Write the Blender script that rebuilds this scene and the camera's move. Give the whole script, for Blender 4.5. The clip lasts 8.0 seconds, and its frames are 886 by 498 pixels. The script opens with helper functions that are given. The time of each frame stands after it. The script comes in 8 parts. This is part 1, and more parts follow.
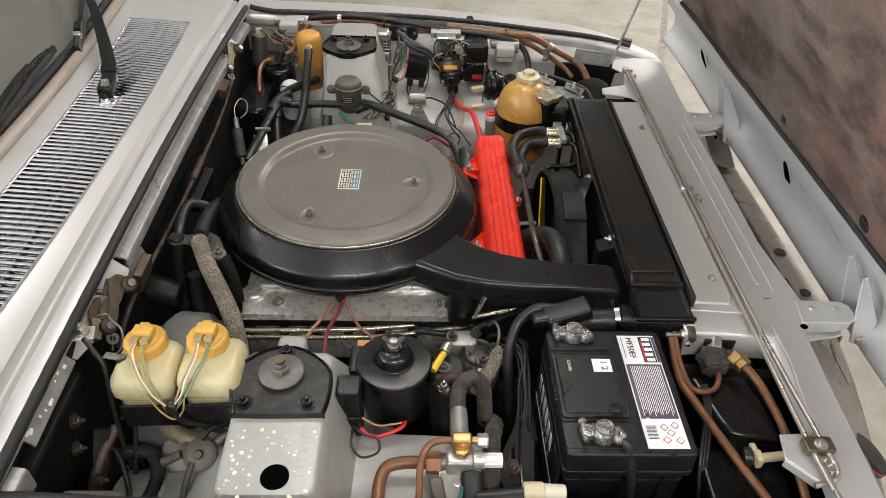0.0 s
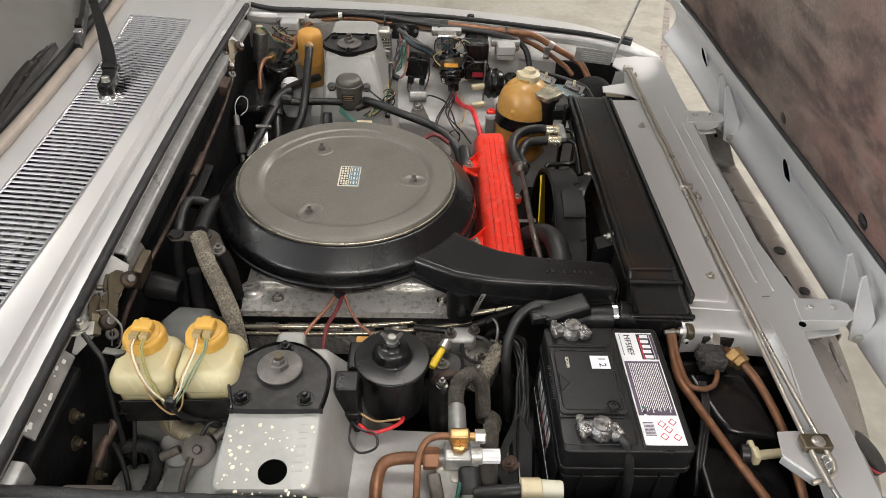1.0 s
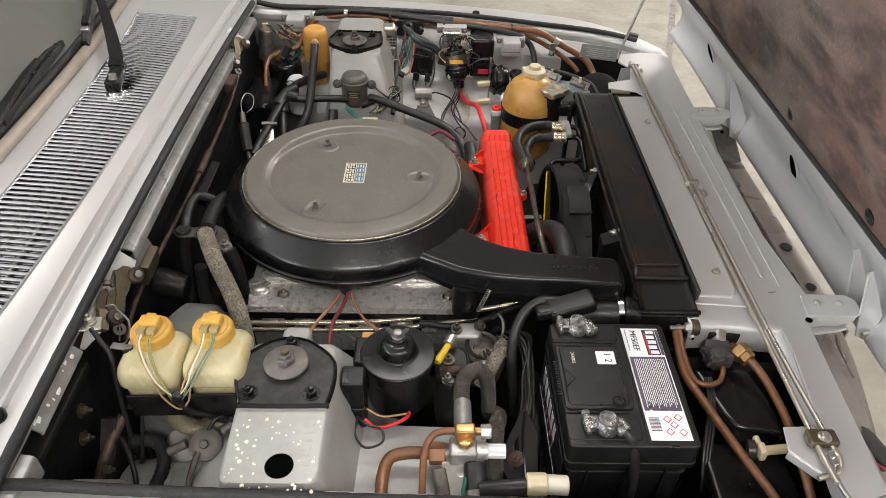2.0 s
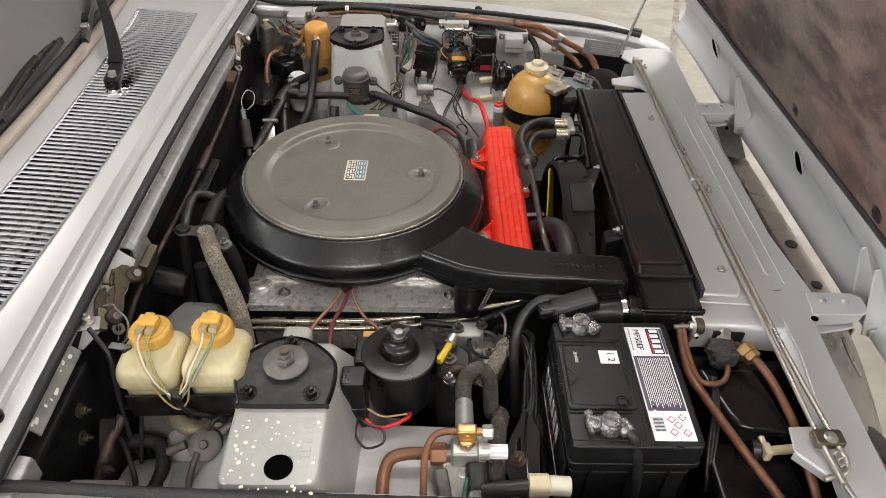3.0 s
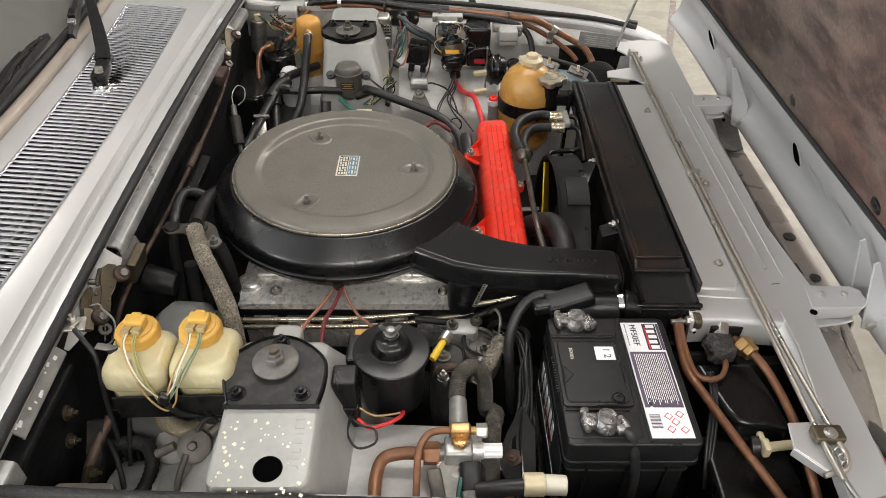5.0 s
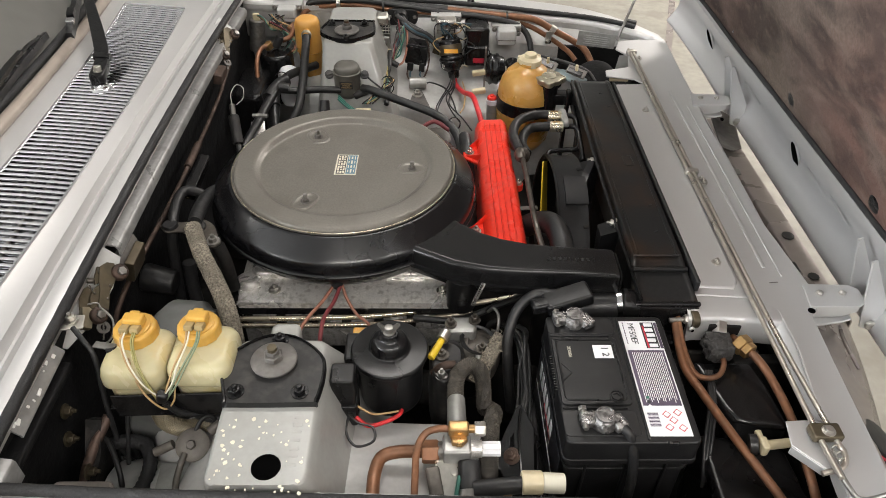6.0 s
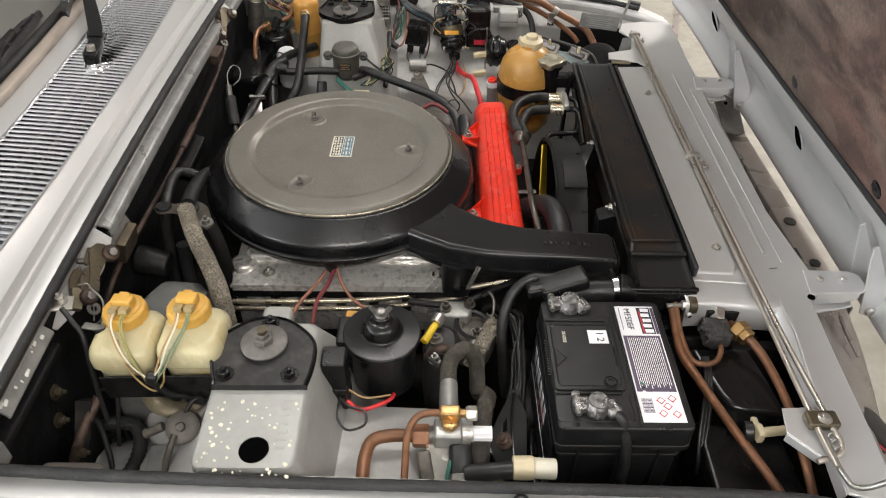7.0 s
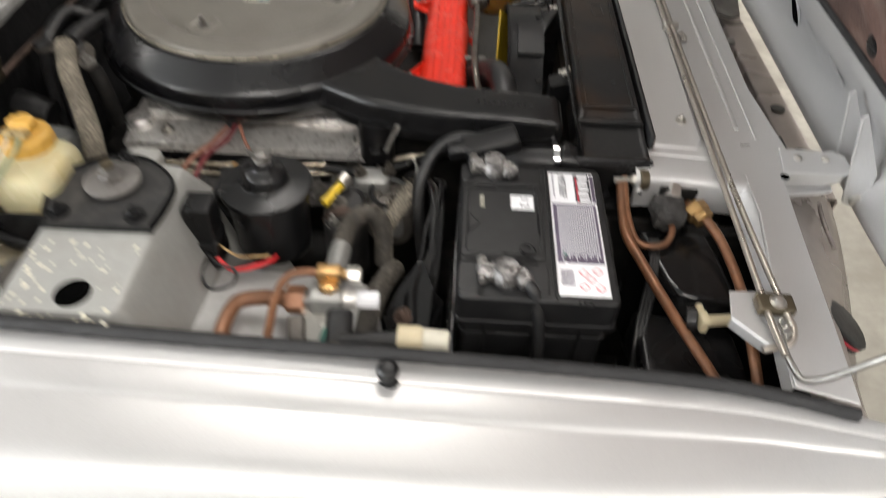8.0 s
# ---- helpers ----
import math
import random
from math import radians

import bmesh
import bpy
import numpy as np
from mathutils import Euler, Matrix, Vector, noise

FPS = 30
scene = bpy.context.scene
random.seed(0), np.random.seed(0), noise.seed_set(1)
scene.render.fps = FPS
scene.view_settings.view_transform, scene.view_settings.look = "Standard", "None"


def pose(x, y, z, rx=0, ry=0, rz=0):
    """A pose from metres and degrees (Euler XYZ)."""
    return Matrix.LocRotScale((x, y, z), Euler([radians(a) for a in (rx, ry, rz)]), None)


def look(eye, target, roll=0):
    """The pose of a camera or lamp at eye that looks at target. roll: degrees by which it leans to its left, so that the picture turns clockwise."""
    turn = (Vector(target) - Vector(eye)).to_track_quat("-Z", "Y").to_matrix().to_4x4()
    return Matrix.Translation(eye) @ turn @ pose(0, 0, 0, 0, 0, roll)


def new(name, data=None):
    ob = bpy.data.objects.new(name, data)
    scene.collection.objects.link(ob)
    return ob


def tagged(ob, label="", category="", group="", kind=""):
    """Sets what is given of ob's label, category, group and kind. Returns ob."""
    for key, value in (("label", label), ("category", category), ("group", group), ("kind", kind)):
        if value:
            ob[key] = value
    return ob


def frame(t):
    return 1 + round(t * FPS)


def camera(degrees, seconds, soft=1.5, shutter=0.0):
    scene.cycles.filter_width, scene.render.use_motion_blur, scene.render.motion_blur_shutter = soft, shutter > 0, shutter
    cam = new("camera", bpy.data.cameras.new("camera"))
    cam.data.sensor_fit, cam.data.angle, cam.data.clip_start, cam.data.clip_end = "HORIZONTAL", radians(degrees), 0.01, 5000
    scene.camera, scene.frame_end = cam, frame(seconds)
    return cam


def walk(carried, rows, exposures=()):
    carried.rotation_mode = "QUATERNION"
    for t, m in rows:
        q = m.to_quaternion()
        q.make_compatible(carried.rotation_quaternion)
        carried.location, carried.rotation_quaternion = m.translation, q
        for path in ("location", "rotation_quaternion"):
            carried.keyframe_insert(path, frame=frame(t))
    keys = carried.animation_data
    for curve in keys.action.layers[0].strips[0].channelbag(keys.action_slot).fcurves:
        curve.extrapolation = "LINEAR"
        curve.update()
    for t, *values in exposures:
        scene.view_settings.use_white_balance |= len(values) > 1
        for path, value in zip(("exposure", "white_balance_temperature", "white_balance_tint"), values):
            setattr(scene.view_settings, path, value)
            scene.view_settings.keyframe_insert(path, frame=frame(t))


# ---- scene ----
cam = camera(64.4, 8.0, soft=0.45, shutter=0.5)
PATH = [
    (0, (0.022, -1.081, 1.59), (0.094, 0.465, 0.323), 2.5),
    (0.5, (0.025, -1.08, 1.589), (0.098, 0.465, 0.321), 2.6),
    (1, (0.027, -1.085, 1.589), (0.093, 0.459, 0.32), 2.5),
    (1.5, (0.026, -1.089, 1.588), (0.084, 0.454, 0.317), 2.3),
    (3, (0.03, -1.079, 1.583), (0.071, 0.456, 0.301), 1.8),
    (3.5, (0.031, -1.069, 1.577), (0.072, 0.461, 0.291), 1.7),
    (4, (0.033, -1.067, 1.576), (0.074, 0.462, 0.287), 1.6),
    (4.5, (0.037, -1.065, 1.574), (0.079, 0.461, 0.283), 1.4),
    (6, (0.041, -1.068, 1.571), (0.087, 0.459, 0.281), 1.4),
    (6.5, (0.042, -1.066, 1.57), (0.084, 0.455, 0.273), 1.5),
    (7, (0.058, -1.061, 1.561), (0.088, 0.439, 0.239), 1.4),
    (7.5, (0.103, -1.049, 1.509), (0.123, 0.412, 0.143), 1.9),
    (7.8, (0.153, -1.036, 1.446), (0.156, 0.39, 0.044), 2.5),
    (8, (0.203, -1.03, 1.382), (0.194, 0.361, -0.054), 2.9),
]
walk(cam, [(t, look(eye, target, roll)) for t, eye, target, roll in PATH])

# ---- world and lamps: an indoor garage with ceiling lights ----
world = bpy.data.worlds.new("world")
scene.world = world
world.use_nodes = True
world.node_tree.nodes["Background"].inputs[0].default_value = (0.9, 0.95, 1.0, 1)
world.node_tree.nodes["Background"].inputs[1].default_value = 0.05
LAMP_POWER = 43
LAMP_SPOTS = [(-3.6, -2.6, 0.3), (0.2, -2.4, 1.0), (2.1, -2.0, 0.8), (-3.7, 0.2, 0.2), (0.25, 0.7, 0.45), (2.35, 2.9, 2.6)]
CEILING = 2.9
# added west fill that brightens the bonnet; no door or window is known
west_fill = bpy.data.lights.new("bonnet_fill", "AREA")
west_fill.shape, west_fill.size, west_fill.size_y = "RECTANGLE", 3.4, 2.5
west_fill.energy, west_fill.color = 640, (0.93, 0.965, 1.0)
new("bonnet_fill", west_fill).matrix_world = look((-4.52, -2.2, 1.47), (0, -1.2, 1.2))
for lx, ly, power in LAMP_SPOTS:
    lamp = bpy.data.lights.new("ceiling_lamp", "AREA")
    lamp.shape, lamp.size, lamp.size_y = "RECTANGLE", 1.4, 0.55
    lamp.energy, lamp.color = LAMP_POWER * power, (1.0, 0.94, 0.885)
    new("ceiling_lamp", lamp).matrix_world = pose(lx, ly, CEILING - 0.09, 0, 0, 0)

# ---- materials ----
def material(name, colour, rough=0.5, metal=0.0, grain=0.15, scale=60.0, stain=0.12, stain_scale=7.0, bump=0.0,
             bump_scale=None, coat=0.0, dirt=None, dirt_amount=0.0, rough_var=0.12, trans=0.0, sss=0.0, per_object=0.0, stretch=None, spec=0.5, dirt_scale=None):
    """A surface with fine grain, larger stains, uneven gloss and relief."""
    m = bpy.data.materials.new(name)
    m.use_nodes = True
    nt = m.node_tree
    n, l = nt.nodes, nt.links
    b = n["Principled BSDF"]
    b.inputs["Metallic"].default_value = metal
    b.inputs["Roughness"].default_value = rough
    b.inputs["Specular IOR Level"].default_value = spec
    b.inputs["Coat Weight"].default_value = coat
    b.inputs["Coat Roughness"].default_value = 0.12
    b.inputs["Transmission Weight"].default_value = trans
    if sss:
        b.inputs["Subsurface Weight"].default_value = sss
        b.inputs["Subsurface Radius"].default_value = (0.02, 0.012, 0.005)
        b.inputs["Subsurface Scale"].default_value = 0.5
    tc = n.new("ShaderNodeTexCoord")
    vec = tc.outputs["Object"]
    if stretch:
        mp = n.new("ShaderNodeMapping")
        mp.inputs["Scale"].default_value = stretch
        l.new(vec, mp.inputs["Vector"])
        vec = mp.outputs["Vector"]
    fine = n.new("ShaderNodeTexNoise")
    fine.inputs["Scale"].default_value, fine.inputs["Detail"].default_value = scale, 6
    l.new(vec, fine.inputs["Vector"])
    big = n.new("ShaderNodeTexNoise")
    big.inputs["Scale"].default_value, big.inputs["Detail"].default_value = stain_scale, 5
    big.inputs["Distortion"].default_value = 0.6
    l.new(vec, big.inputs["Vector"])

    def blend(fac, a, c, amount, mode="MIX"):
        mx = n.new("ShaderNodeMix")
        mx.data_type, mx.blend_type = "RGBA", mode
        if amount is None:
            l.new(fac, mx.inputs["Factor"])
        else:
            k = n.new("ShaderNodeMath")
            k.operation = "MULTIPLY"
            l.new(fac, k.inputs[0])
            k.inputs[1].default_value = amount
            l.new(k.outputs[0], mx.inputs["Factor"])
        for sock, v in ((mx.inputs[6], a), (mx.inputs[7], c)):
            if hasattr(v, "is_linked"):
                l.new(v, sock)
            else:
                sock.default_value = (*v, 1)
        return mx.outputs[2]

    def ramp(sock, lo, hi):
        r = n.new("ShaderNodeMapRange")
        r.inputs[1].default_value, r.inputs[2].default_value = lo, hi
        l.new(sock, r.inputs[0])
        return r.outputs[0]

    dark = tuple(c * (1 - grain) for c in colour)
    light = tuple(min(1, c * (1 + grain)) for c in colour)
    col = blend(ramp(fine.outputs["Fac"], 0.3, 0.7), dark, light, 1.0)
    col = blend(ramp(big.outputs["Fac"], 0.42, 0.72), col, tuple(c * (1 - 2.2 * stain) for c in colour), min(1, stain * 5))
    if dirt:
        spots = n.new("ShaderNodeTexNoise")
        spots.inputs["Scale"].default_value, spots.inputs["Detail"].default_value = dirt_scale or stain_scale * 3.1, 8
        l.new(vec, spots.inputs["Vector"])
        col = blend(ramp(spots.outputs["Fac"], 0.5, 0.66), col, dirt, dirt_amount)
    if per_object:
        info = n.new("ShaderNodeObjectInfo")
        col = blend(info.outputs["Random"], col, tuple(c * 0.6 for c in colour), per_object)
    l.new(col, b.inputs["Base Color"])
    rr = n.new("ShaderNodeMapRange")
    rr.inputs[1].default_value, rr.inputs[2].default_value = 0.3, 0.7
    rr.inputs[3].default_value, rr.inputs[4].default_value = max(0.03, rough - rough_var), min(1, rough + rough_var)
    l.new(big.outputs["Fac"], rr.inputs[0])
    l.new(rr.outputs[0], b.inputs["Roughness"])
    if bump:
        bp = n.new("ShaderNodeBump")
        bp.inputs["Strength"].default_value = 1.0
        bp.inputs["Distance"].default_value = bump
        relief = fine
        if bump_scale:
            relief = n.new("ShaderNodeTexNoise")
            relief.inputs["Scale"].default_value, relief.inputs["Detail"].default_value = bump_scale, 4
            l.new(vec, relief.inputs["Vector"])
        l.new(relief.outputs["Fac"], bp.inputs["Height"])
        l.new(bp.outputs["Normal"], b.inputs["Normal"])
    return m


M_SILVER = material("silver_car_paint", (0.575, 0.57, 0.565), 0.42, 0.55, 0.06, 900, 0.05, 5, coat=0.08, rough_var=0.08, bump=0.0004, bump_scale=14)
M_CHIPWHITE = material("bare_bright_metal", (0.82, 0.82, 0.80), 0.4, 0.2, 0.1, 90)
M_BAY = material("grey_bay_paint", (0.46, 0.46, 0.45), 0.42, 0.1, 0.05, 120, 0.06, 9, coat=0.12, dirt=(0.22, 0.20, 0.17), dirt_amount=0.25)
# the bay paint again, darkened to paint shade onto the towers
M_TOWER = material("grey_bay_paint_shaded", (0.33, 0.33, 0.312), 0.4, 0.1, 0.05, 120, 0.07, 8, coat=0.2, dirt=(0.25, 0.23, 0.2), dirt_amount=0.2)
M_CHIP = material("pale_filler", (0.72, 0.68, 0.55), 0.7)
M_BLACK = material("black_satin_paint", (0.008, 0.008, 0.0085), 0.22, 0.0, 0.2, 200, 0.1, 8, bump=0.0002, bump_scale=40, rough_var=0.08, spec=0.4, dirt=(0.02, 0.018, 0.016), dirt_amount=0.3)
# bulkhead mat; also paints the shade in openings and the vent well
M_BULK = material("black_mat_and_painted_shade", (0.006, 0.006, 0.0065), 0.7, 0.0, 0.3, 90, 0.1, 8, bump=0.002, spec=0.25)
# grime on engine parts; also the painted shade of the added bay fillers
M_DARK = material("engine_grime_and_shade", (0.009, 0.0085, 0.008), 0.7, 0.0, 0.4, 50, 0.2, 11, bump=0.003, dirt=(0.035, 0.03, 0.025), dirt_amount=0.4, spec=0.25)
M_MATTE = material("dull_black_moulding", (0.014, 0.014, 0.0145), 0.42, 0.0, 0.2, 120, 0.1, 12, bump=0.0004, dirt=(0.024, 0.022, 0.02), dirt_amount=0.35, spec=0.18)
M_RADTOP = material("satin_black_tank_paint", (0.013, 0.013, 0.013), 0.40, 0.0, 0.2, 200, 0.15, 6, bump=0.0003, bump_scale=60, spec=0.22, dirt=(0.042, 0.023, 0.013), dirt_amount=0.6, dirt_scale=9)
M_PLASTIC = material("black_plastic", (0.006, 0.006, 0.0065), 0.29, 0.0, 0.15, 300, 0.1, 12, bump=0.0003, dirt=(0.018, 0.017, 0.016), dirt_amount=0.3, spec=0.35)
M_BATTERY = material("battery_plastic", (0.008, 0.008, 0.0085), 0.38, 0.0, 0.15, 400, 0.1, 12, bump=0.0002, dirt=(0.028, 0.028, 0.027), dirt_amount=0.25, spec=0.35)
M_RUBBER = material("black_rubber", (0.015, 0.015, 0.0158), 0.42, 0.0, 0.25, 150, 0.15, 16, bump=0.0006, dirt=(0.034, 0.032, 0.029), dirt_amount=0.45, spec=0.45)
M_SEAL = material("rubber_seal", (0.014, 0.014, 0.015), 0.6, 0.0, 0.35, 500, 0.1, 20, bump=0.0012, bump_scale=350)
M_PLATE = material("dull_black_plate", (0.020, 0.0195, 0.0195), 0.5, 0.1, 0.2, 120, 0.15, 14, bump=0.0005, dirt=(0.10, 0.09, 0.08), dirt_amount=0.3)
M_LID = material("grey_brown_lid_paint", (0.172, 0.160, 0.140), 0.38, 0.3, 0.12, 340, 0.07, 9, bump=0.0005, bump_scale=230, rough_var=0.10, dirt=(0.115, 0.10, 0.085), dirt_amount=0.35, dirt_scale=14)
M_ZINC = material("zinc_plated_steel", (0.55, 0.53, 0.49), 0.33, 0.9, 0.12, 90, 0.15, 20)
M_RUSTY = material("rusty_steel", (0.085, 0.055, 0.042), 0.65, 0.4, 0.3, 90, 0.3, 22, dirt=(0.05, 0.035, 0.03), dirt_amount=0.6, bump=0.001)
M_CEILING = material("grey_ceiling_paint", (0.38, 0.375, 0.365), 0.8, 0.0, 0.05, 20, 0.06, 1.0)
# chrome trim with its warm reflection painted into the base colour
M_TRIM = material("trim_with_warm_reflection", (0.36, 0.31, 0.265), 0.45, 0.15, 0.06, 60, 0.1, 8)
M_ROD = material("dull_plated_rod", (0.46, 0.42, 0.37), 0.33, 0.8, 0.08, 120, 0.06, 14)
M_FUEL = material("bright_steel_tube", (0.62, 0.55, 0.44), 0.26, 0.9, 0.12, 90, 0.18, 12, dirt=(0.20, 0.15, 0.10), dirt_amount=0.5)
M_CAPSTEEL = material("tarnished_cap_steel", (0.60, 0.55, 0.43), 0.3, 0.85, 0.12, 90, 0.18, 18, dirt=(0.22, 0.17, 0.10), dirt_amount=0.5)
M_FLANGE = material("chipped_flange_paint", (0.30, 0.30, 0.295), 0.35, 0.3, 0.1, 120, 0.15, 12, dirt=(0.16, 0.155, 0.15), dirt_amount=0.5)
M_CHROME = material("chrome", (0.74, 0.74, 0.76), 0.11, 1.0, 0.04, 90, 0.06, 12, rough_var=0.06)
M_STEEL = material("dull_steel", (0.34, 0.33, 0.31), 0.4, 0.85, 0.15, 120, 0.2, 25, dirt=(0.12, 0.10, 0.08), dirt_amount=0.4)
M_GOLDZINC = material("yellow_passivated_steel", (0.115, 0.095, 0.062), 0.42, 0.6, 0.2, 80, 0.2, 25, dirt=(0.10, 0.07, 0.05), dirt_amount=0.4)
M_DULL = material("dull_grey_steel", (0.165, 0.155, 0.145), 0.48, 0.35, 0.15, 120, 0.2, 20, dirt=(0.09, 0.075, 0.06), dirt_amount=0.4)
M_BRAID_DARK = material("dark_braided_hose", (0.040, 0.037, 0.033), 0.55, 0.3, 0.9, 270, 0.2, 26, bump=0.0013, dirt=(0.09, 0.075, 0.055), dirt_amount=0.4)
M_BRAID_PALE = material("worn_braid_strand", (0.09, 0.080, 0.066), 0.6, 0.2, 0.5, 200, 0.3, 30, dirt=(0.05, 0.045, 0.04), dirt_amount=0.8, dirt_scale=60)
M_PIPE = material("dull_brown_steel_pipe", (0.13, 0.115, 0.10), 0.38, 0.7, 0.15, 120, 0.2, 25, dirt=(0.06, 0.05, 0.04), dirt_amount=0.4)
M_BRASSY = material("pale_olive_plating", (0.27, 0.235, 0.16), 0.42, 0.5, 0.2, 80, 0.2, 25, dirt=(0.14, 0.10, 0.06), dirt_amount=0.4)
M_CAN = material("satin_black_canister", (0.007, 0.007, 0.0076), 0.31, 0.0, 0.12, 200, 0.1, 8, rough_var=0.08, spec=0.45)
M_SERVO = material("grey_servo_paint", (0.17, 0.175, 0.17), 0.4, 0.1, 0.1, 60, 0.2, 9, dirt=(0.07, 0.065, 0.06), dirt_amount=0.4)
M_GRIME = material("grimy_cast_metal", (0.125, 0.112, 0.098), 0.5, 0.2, 0.2, 110, 0.2, 20, bump=0.0006, dirt=(0.05, 0.043, 0.036), dirt_amount=0.5)
M_TAUPE = material("taupe_plastic", (0.20, 0.175, 0.16), 0.5, 0.0, 0.1, 90, 0.15, 14)
M_IVORY = material("ivory_print", (0.66, 0.63, 0.52), 0.4, grain=0.03)
M_FERRULE = material("grey_alloy_ferrule", (0.33, 0.33, 0.315), 0.4, 0.5, 0.12, 90, 0.15, 18)
M_GLOSS = material("gloss_black_enamel", (0.006, 0.006, 0.0070), 0.26, 0.0, 0.1, 200, 0.05, 8, rough_var=0.05, coat=0.1)
M_ALU = material("cast_aluminium", (0.80, 0.78, 0.75), 0.30, 0.6, 0.18, 500, 0.14, 11, bump=0.0008, bump_scale=220, dirt=(0.30, 0.275, 0.25), dirt_amount=0.6, dirt_scale=110)
M_LEAD = material("lead_terminal", (0.34, 0.33, 0.325), 0.30, 0.8, 0.4, 160, 0.3, 60, bump=0.0035, bump_scale=150, dirt=(0.10, 0.09, 0.085), dirt_amount=0.7, dirt_scale=110)
M_COPPER = material("painted_copper_pipe", (0.26, 0.12, 0.062), 0.42, 0.35, 0.15, 80, 0.2, 22, dirt=(0.14, 0.08, 0.05), dirt_amount=0.4)
M_BRASS = material("brass", (0.42, 0.26, 0.11), 0.38, 0.85, 0.15, 80, 0.2, 30, dirt=(0.16, 0.10, 0.06), dirt_amount=0.4)
M_RED = material("red_enamel", (0.80, 0.040, 0.020), 0.30, 0.0, 0.08, 160, 0.06, 14, bump=0.0003, coat=0.3)
M_REDWIRE = material("red_cable", (0.62, 0.03, 0.035), 0.38)
M_AMBER = material("amber_tank_plastic", (0.57, 0.32, 0.085), 0.28, 0.0, 0.1, 40, 0.16, 12, sss=0.3, dirt=(0.34, 0.15, 0.03), dirt_amount=0.35)
M_ORANGE = material("orange_plastic", (0.62, 0.32, 0.075), 0.38, 0.0, 0.06, 60, 0.08, 12, sss=0.1)
M_CREAM = material("cream_reservoir_plastic", (0.52, 0.47, 0.29), 0.30, 0.0, 0.06, 40, 0.12, 12, sss=0.12, dirt=(0.50, 0.34, 0.10), dirt_amount=0.5, dirt_scale=16)
M_YELLOW = material("yellow_cap_plastic", (0.58, 0.335, 0.065), 0.4, 0.0, 0.07, 90, 0.08, 20, sss=0.08)
M_WHITEPL = material("yellowed_white_plastic", (0.58, 0.50, 0.33), 0.42, 0.0, 0.05, 60, 0.1, 25)
M_CONNECTOR = material("tan_connector_plastic", (0.33, 0.25, 0.12), 0.45, 0.0, 0.08, 90, 0.1, 25)
M_FANYEL = material("yellow_fan_paint", (0.75, 0.52, 0.03), 0.42)
M_BRAID = material("braided_fabric_hose", (0.27, 0.24, 0.19), 0.85, 0.0, 0.8, 330, 0.2, 26, bump=0.004, dirt=(0.13, 0.11, 0.09), dirt_amount=0.4)
M_WHITE = material("label_white", (0.78, 0.78, 0.80), 0.35, grain=0.02)
M_INK = material("label_dark_purple", (0.085, 0.065, 0.105), 0.4)
M_LABELRED = material("label_red", (0.45, 0.025, 0.045), 0.4)
M_LABELBLUE = material("label_blue", (0.10, 0.20, 0.27), 0.4)
M_BLUEPL = material("pale_blue_plastic", (0.22, 0.29, 0.31), 0.45, dirt=(0.15, 0.15, 0.14), dirt_amount=0.5)
M_BLACKINK = material("label_black", (0.02, 0.02, 0.025), 0.5)
M_PINK = material("maroon_wire", (0.17, 0.032, 0.036), 0.5)
M_SALMON = material("salmon_wire", (0.34, 0.15, 0.10), 0.5)
M_GREENW = material("green_wire", (0.03, 0.13, 0.10), 0.5)
M_BLUEW = material("blue_wire", (0.03, 0.075, 0.10), 0.5)
M_TAN = material("tan_wire", (0.42, 0.28, 0.13), 0.5)
# black for solid discs and strips that paint the shade in holes
M_HOLE_SHADE = material("painted_hole_shade", (0.002, 0.002, 0.002), 0.95, spec=0.0)
M_OLIVE = material("olive_wire", (0.30, 0.27, 0.10), 0.5)
M_SAGE = material("sage_wire", (0.20, 0.25, 0.16), 0.5)
M_CONCRETE = material("concrete_floor", (0.37, 0.35, 0.30), 0.5, 0.0, 0.12, 30, 0.14, 2.2, bump=0.0008, dirt=(0.25, 0.23, 0.19), dirt_amount=0.7)
M_WALL = material("grey_wall_paint", (0.46, 0.45, 0.43), 0.8, 0.0, 0.03, 20, 0.04, 1.0)
M_FELT = material("brown_hood_felt", (0.130, 0.102, 0.083), 0.95, 0.0, 0.22, 160, 0.16, 9.0, bump=0.0022, bump_scale=130, spec=0.15)


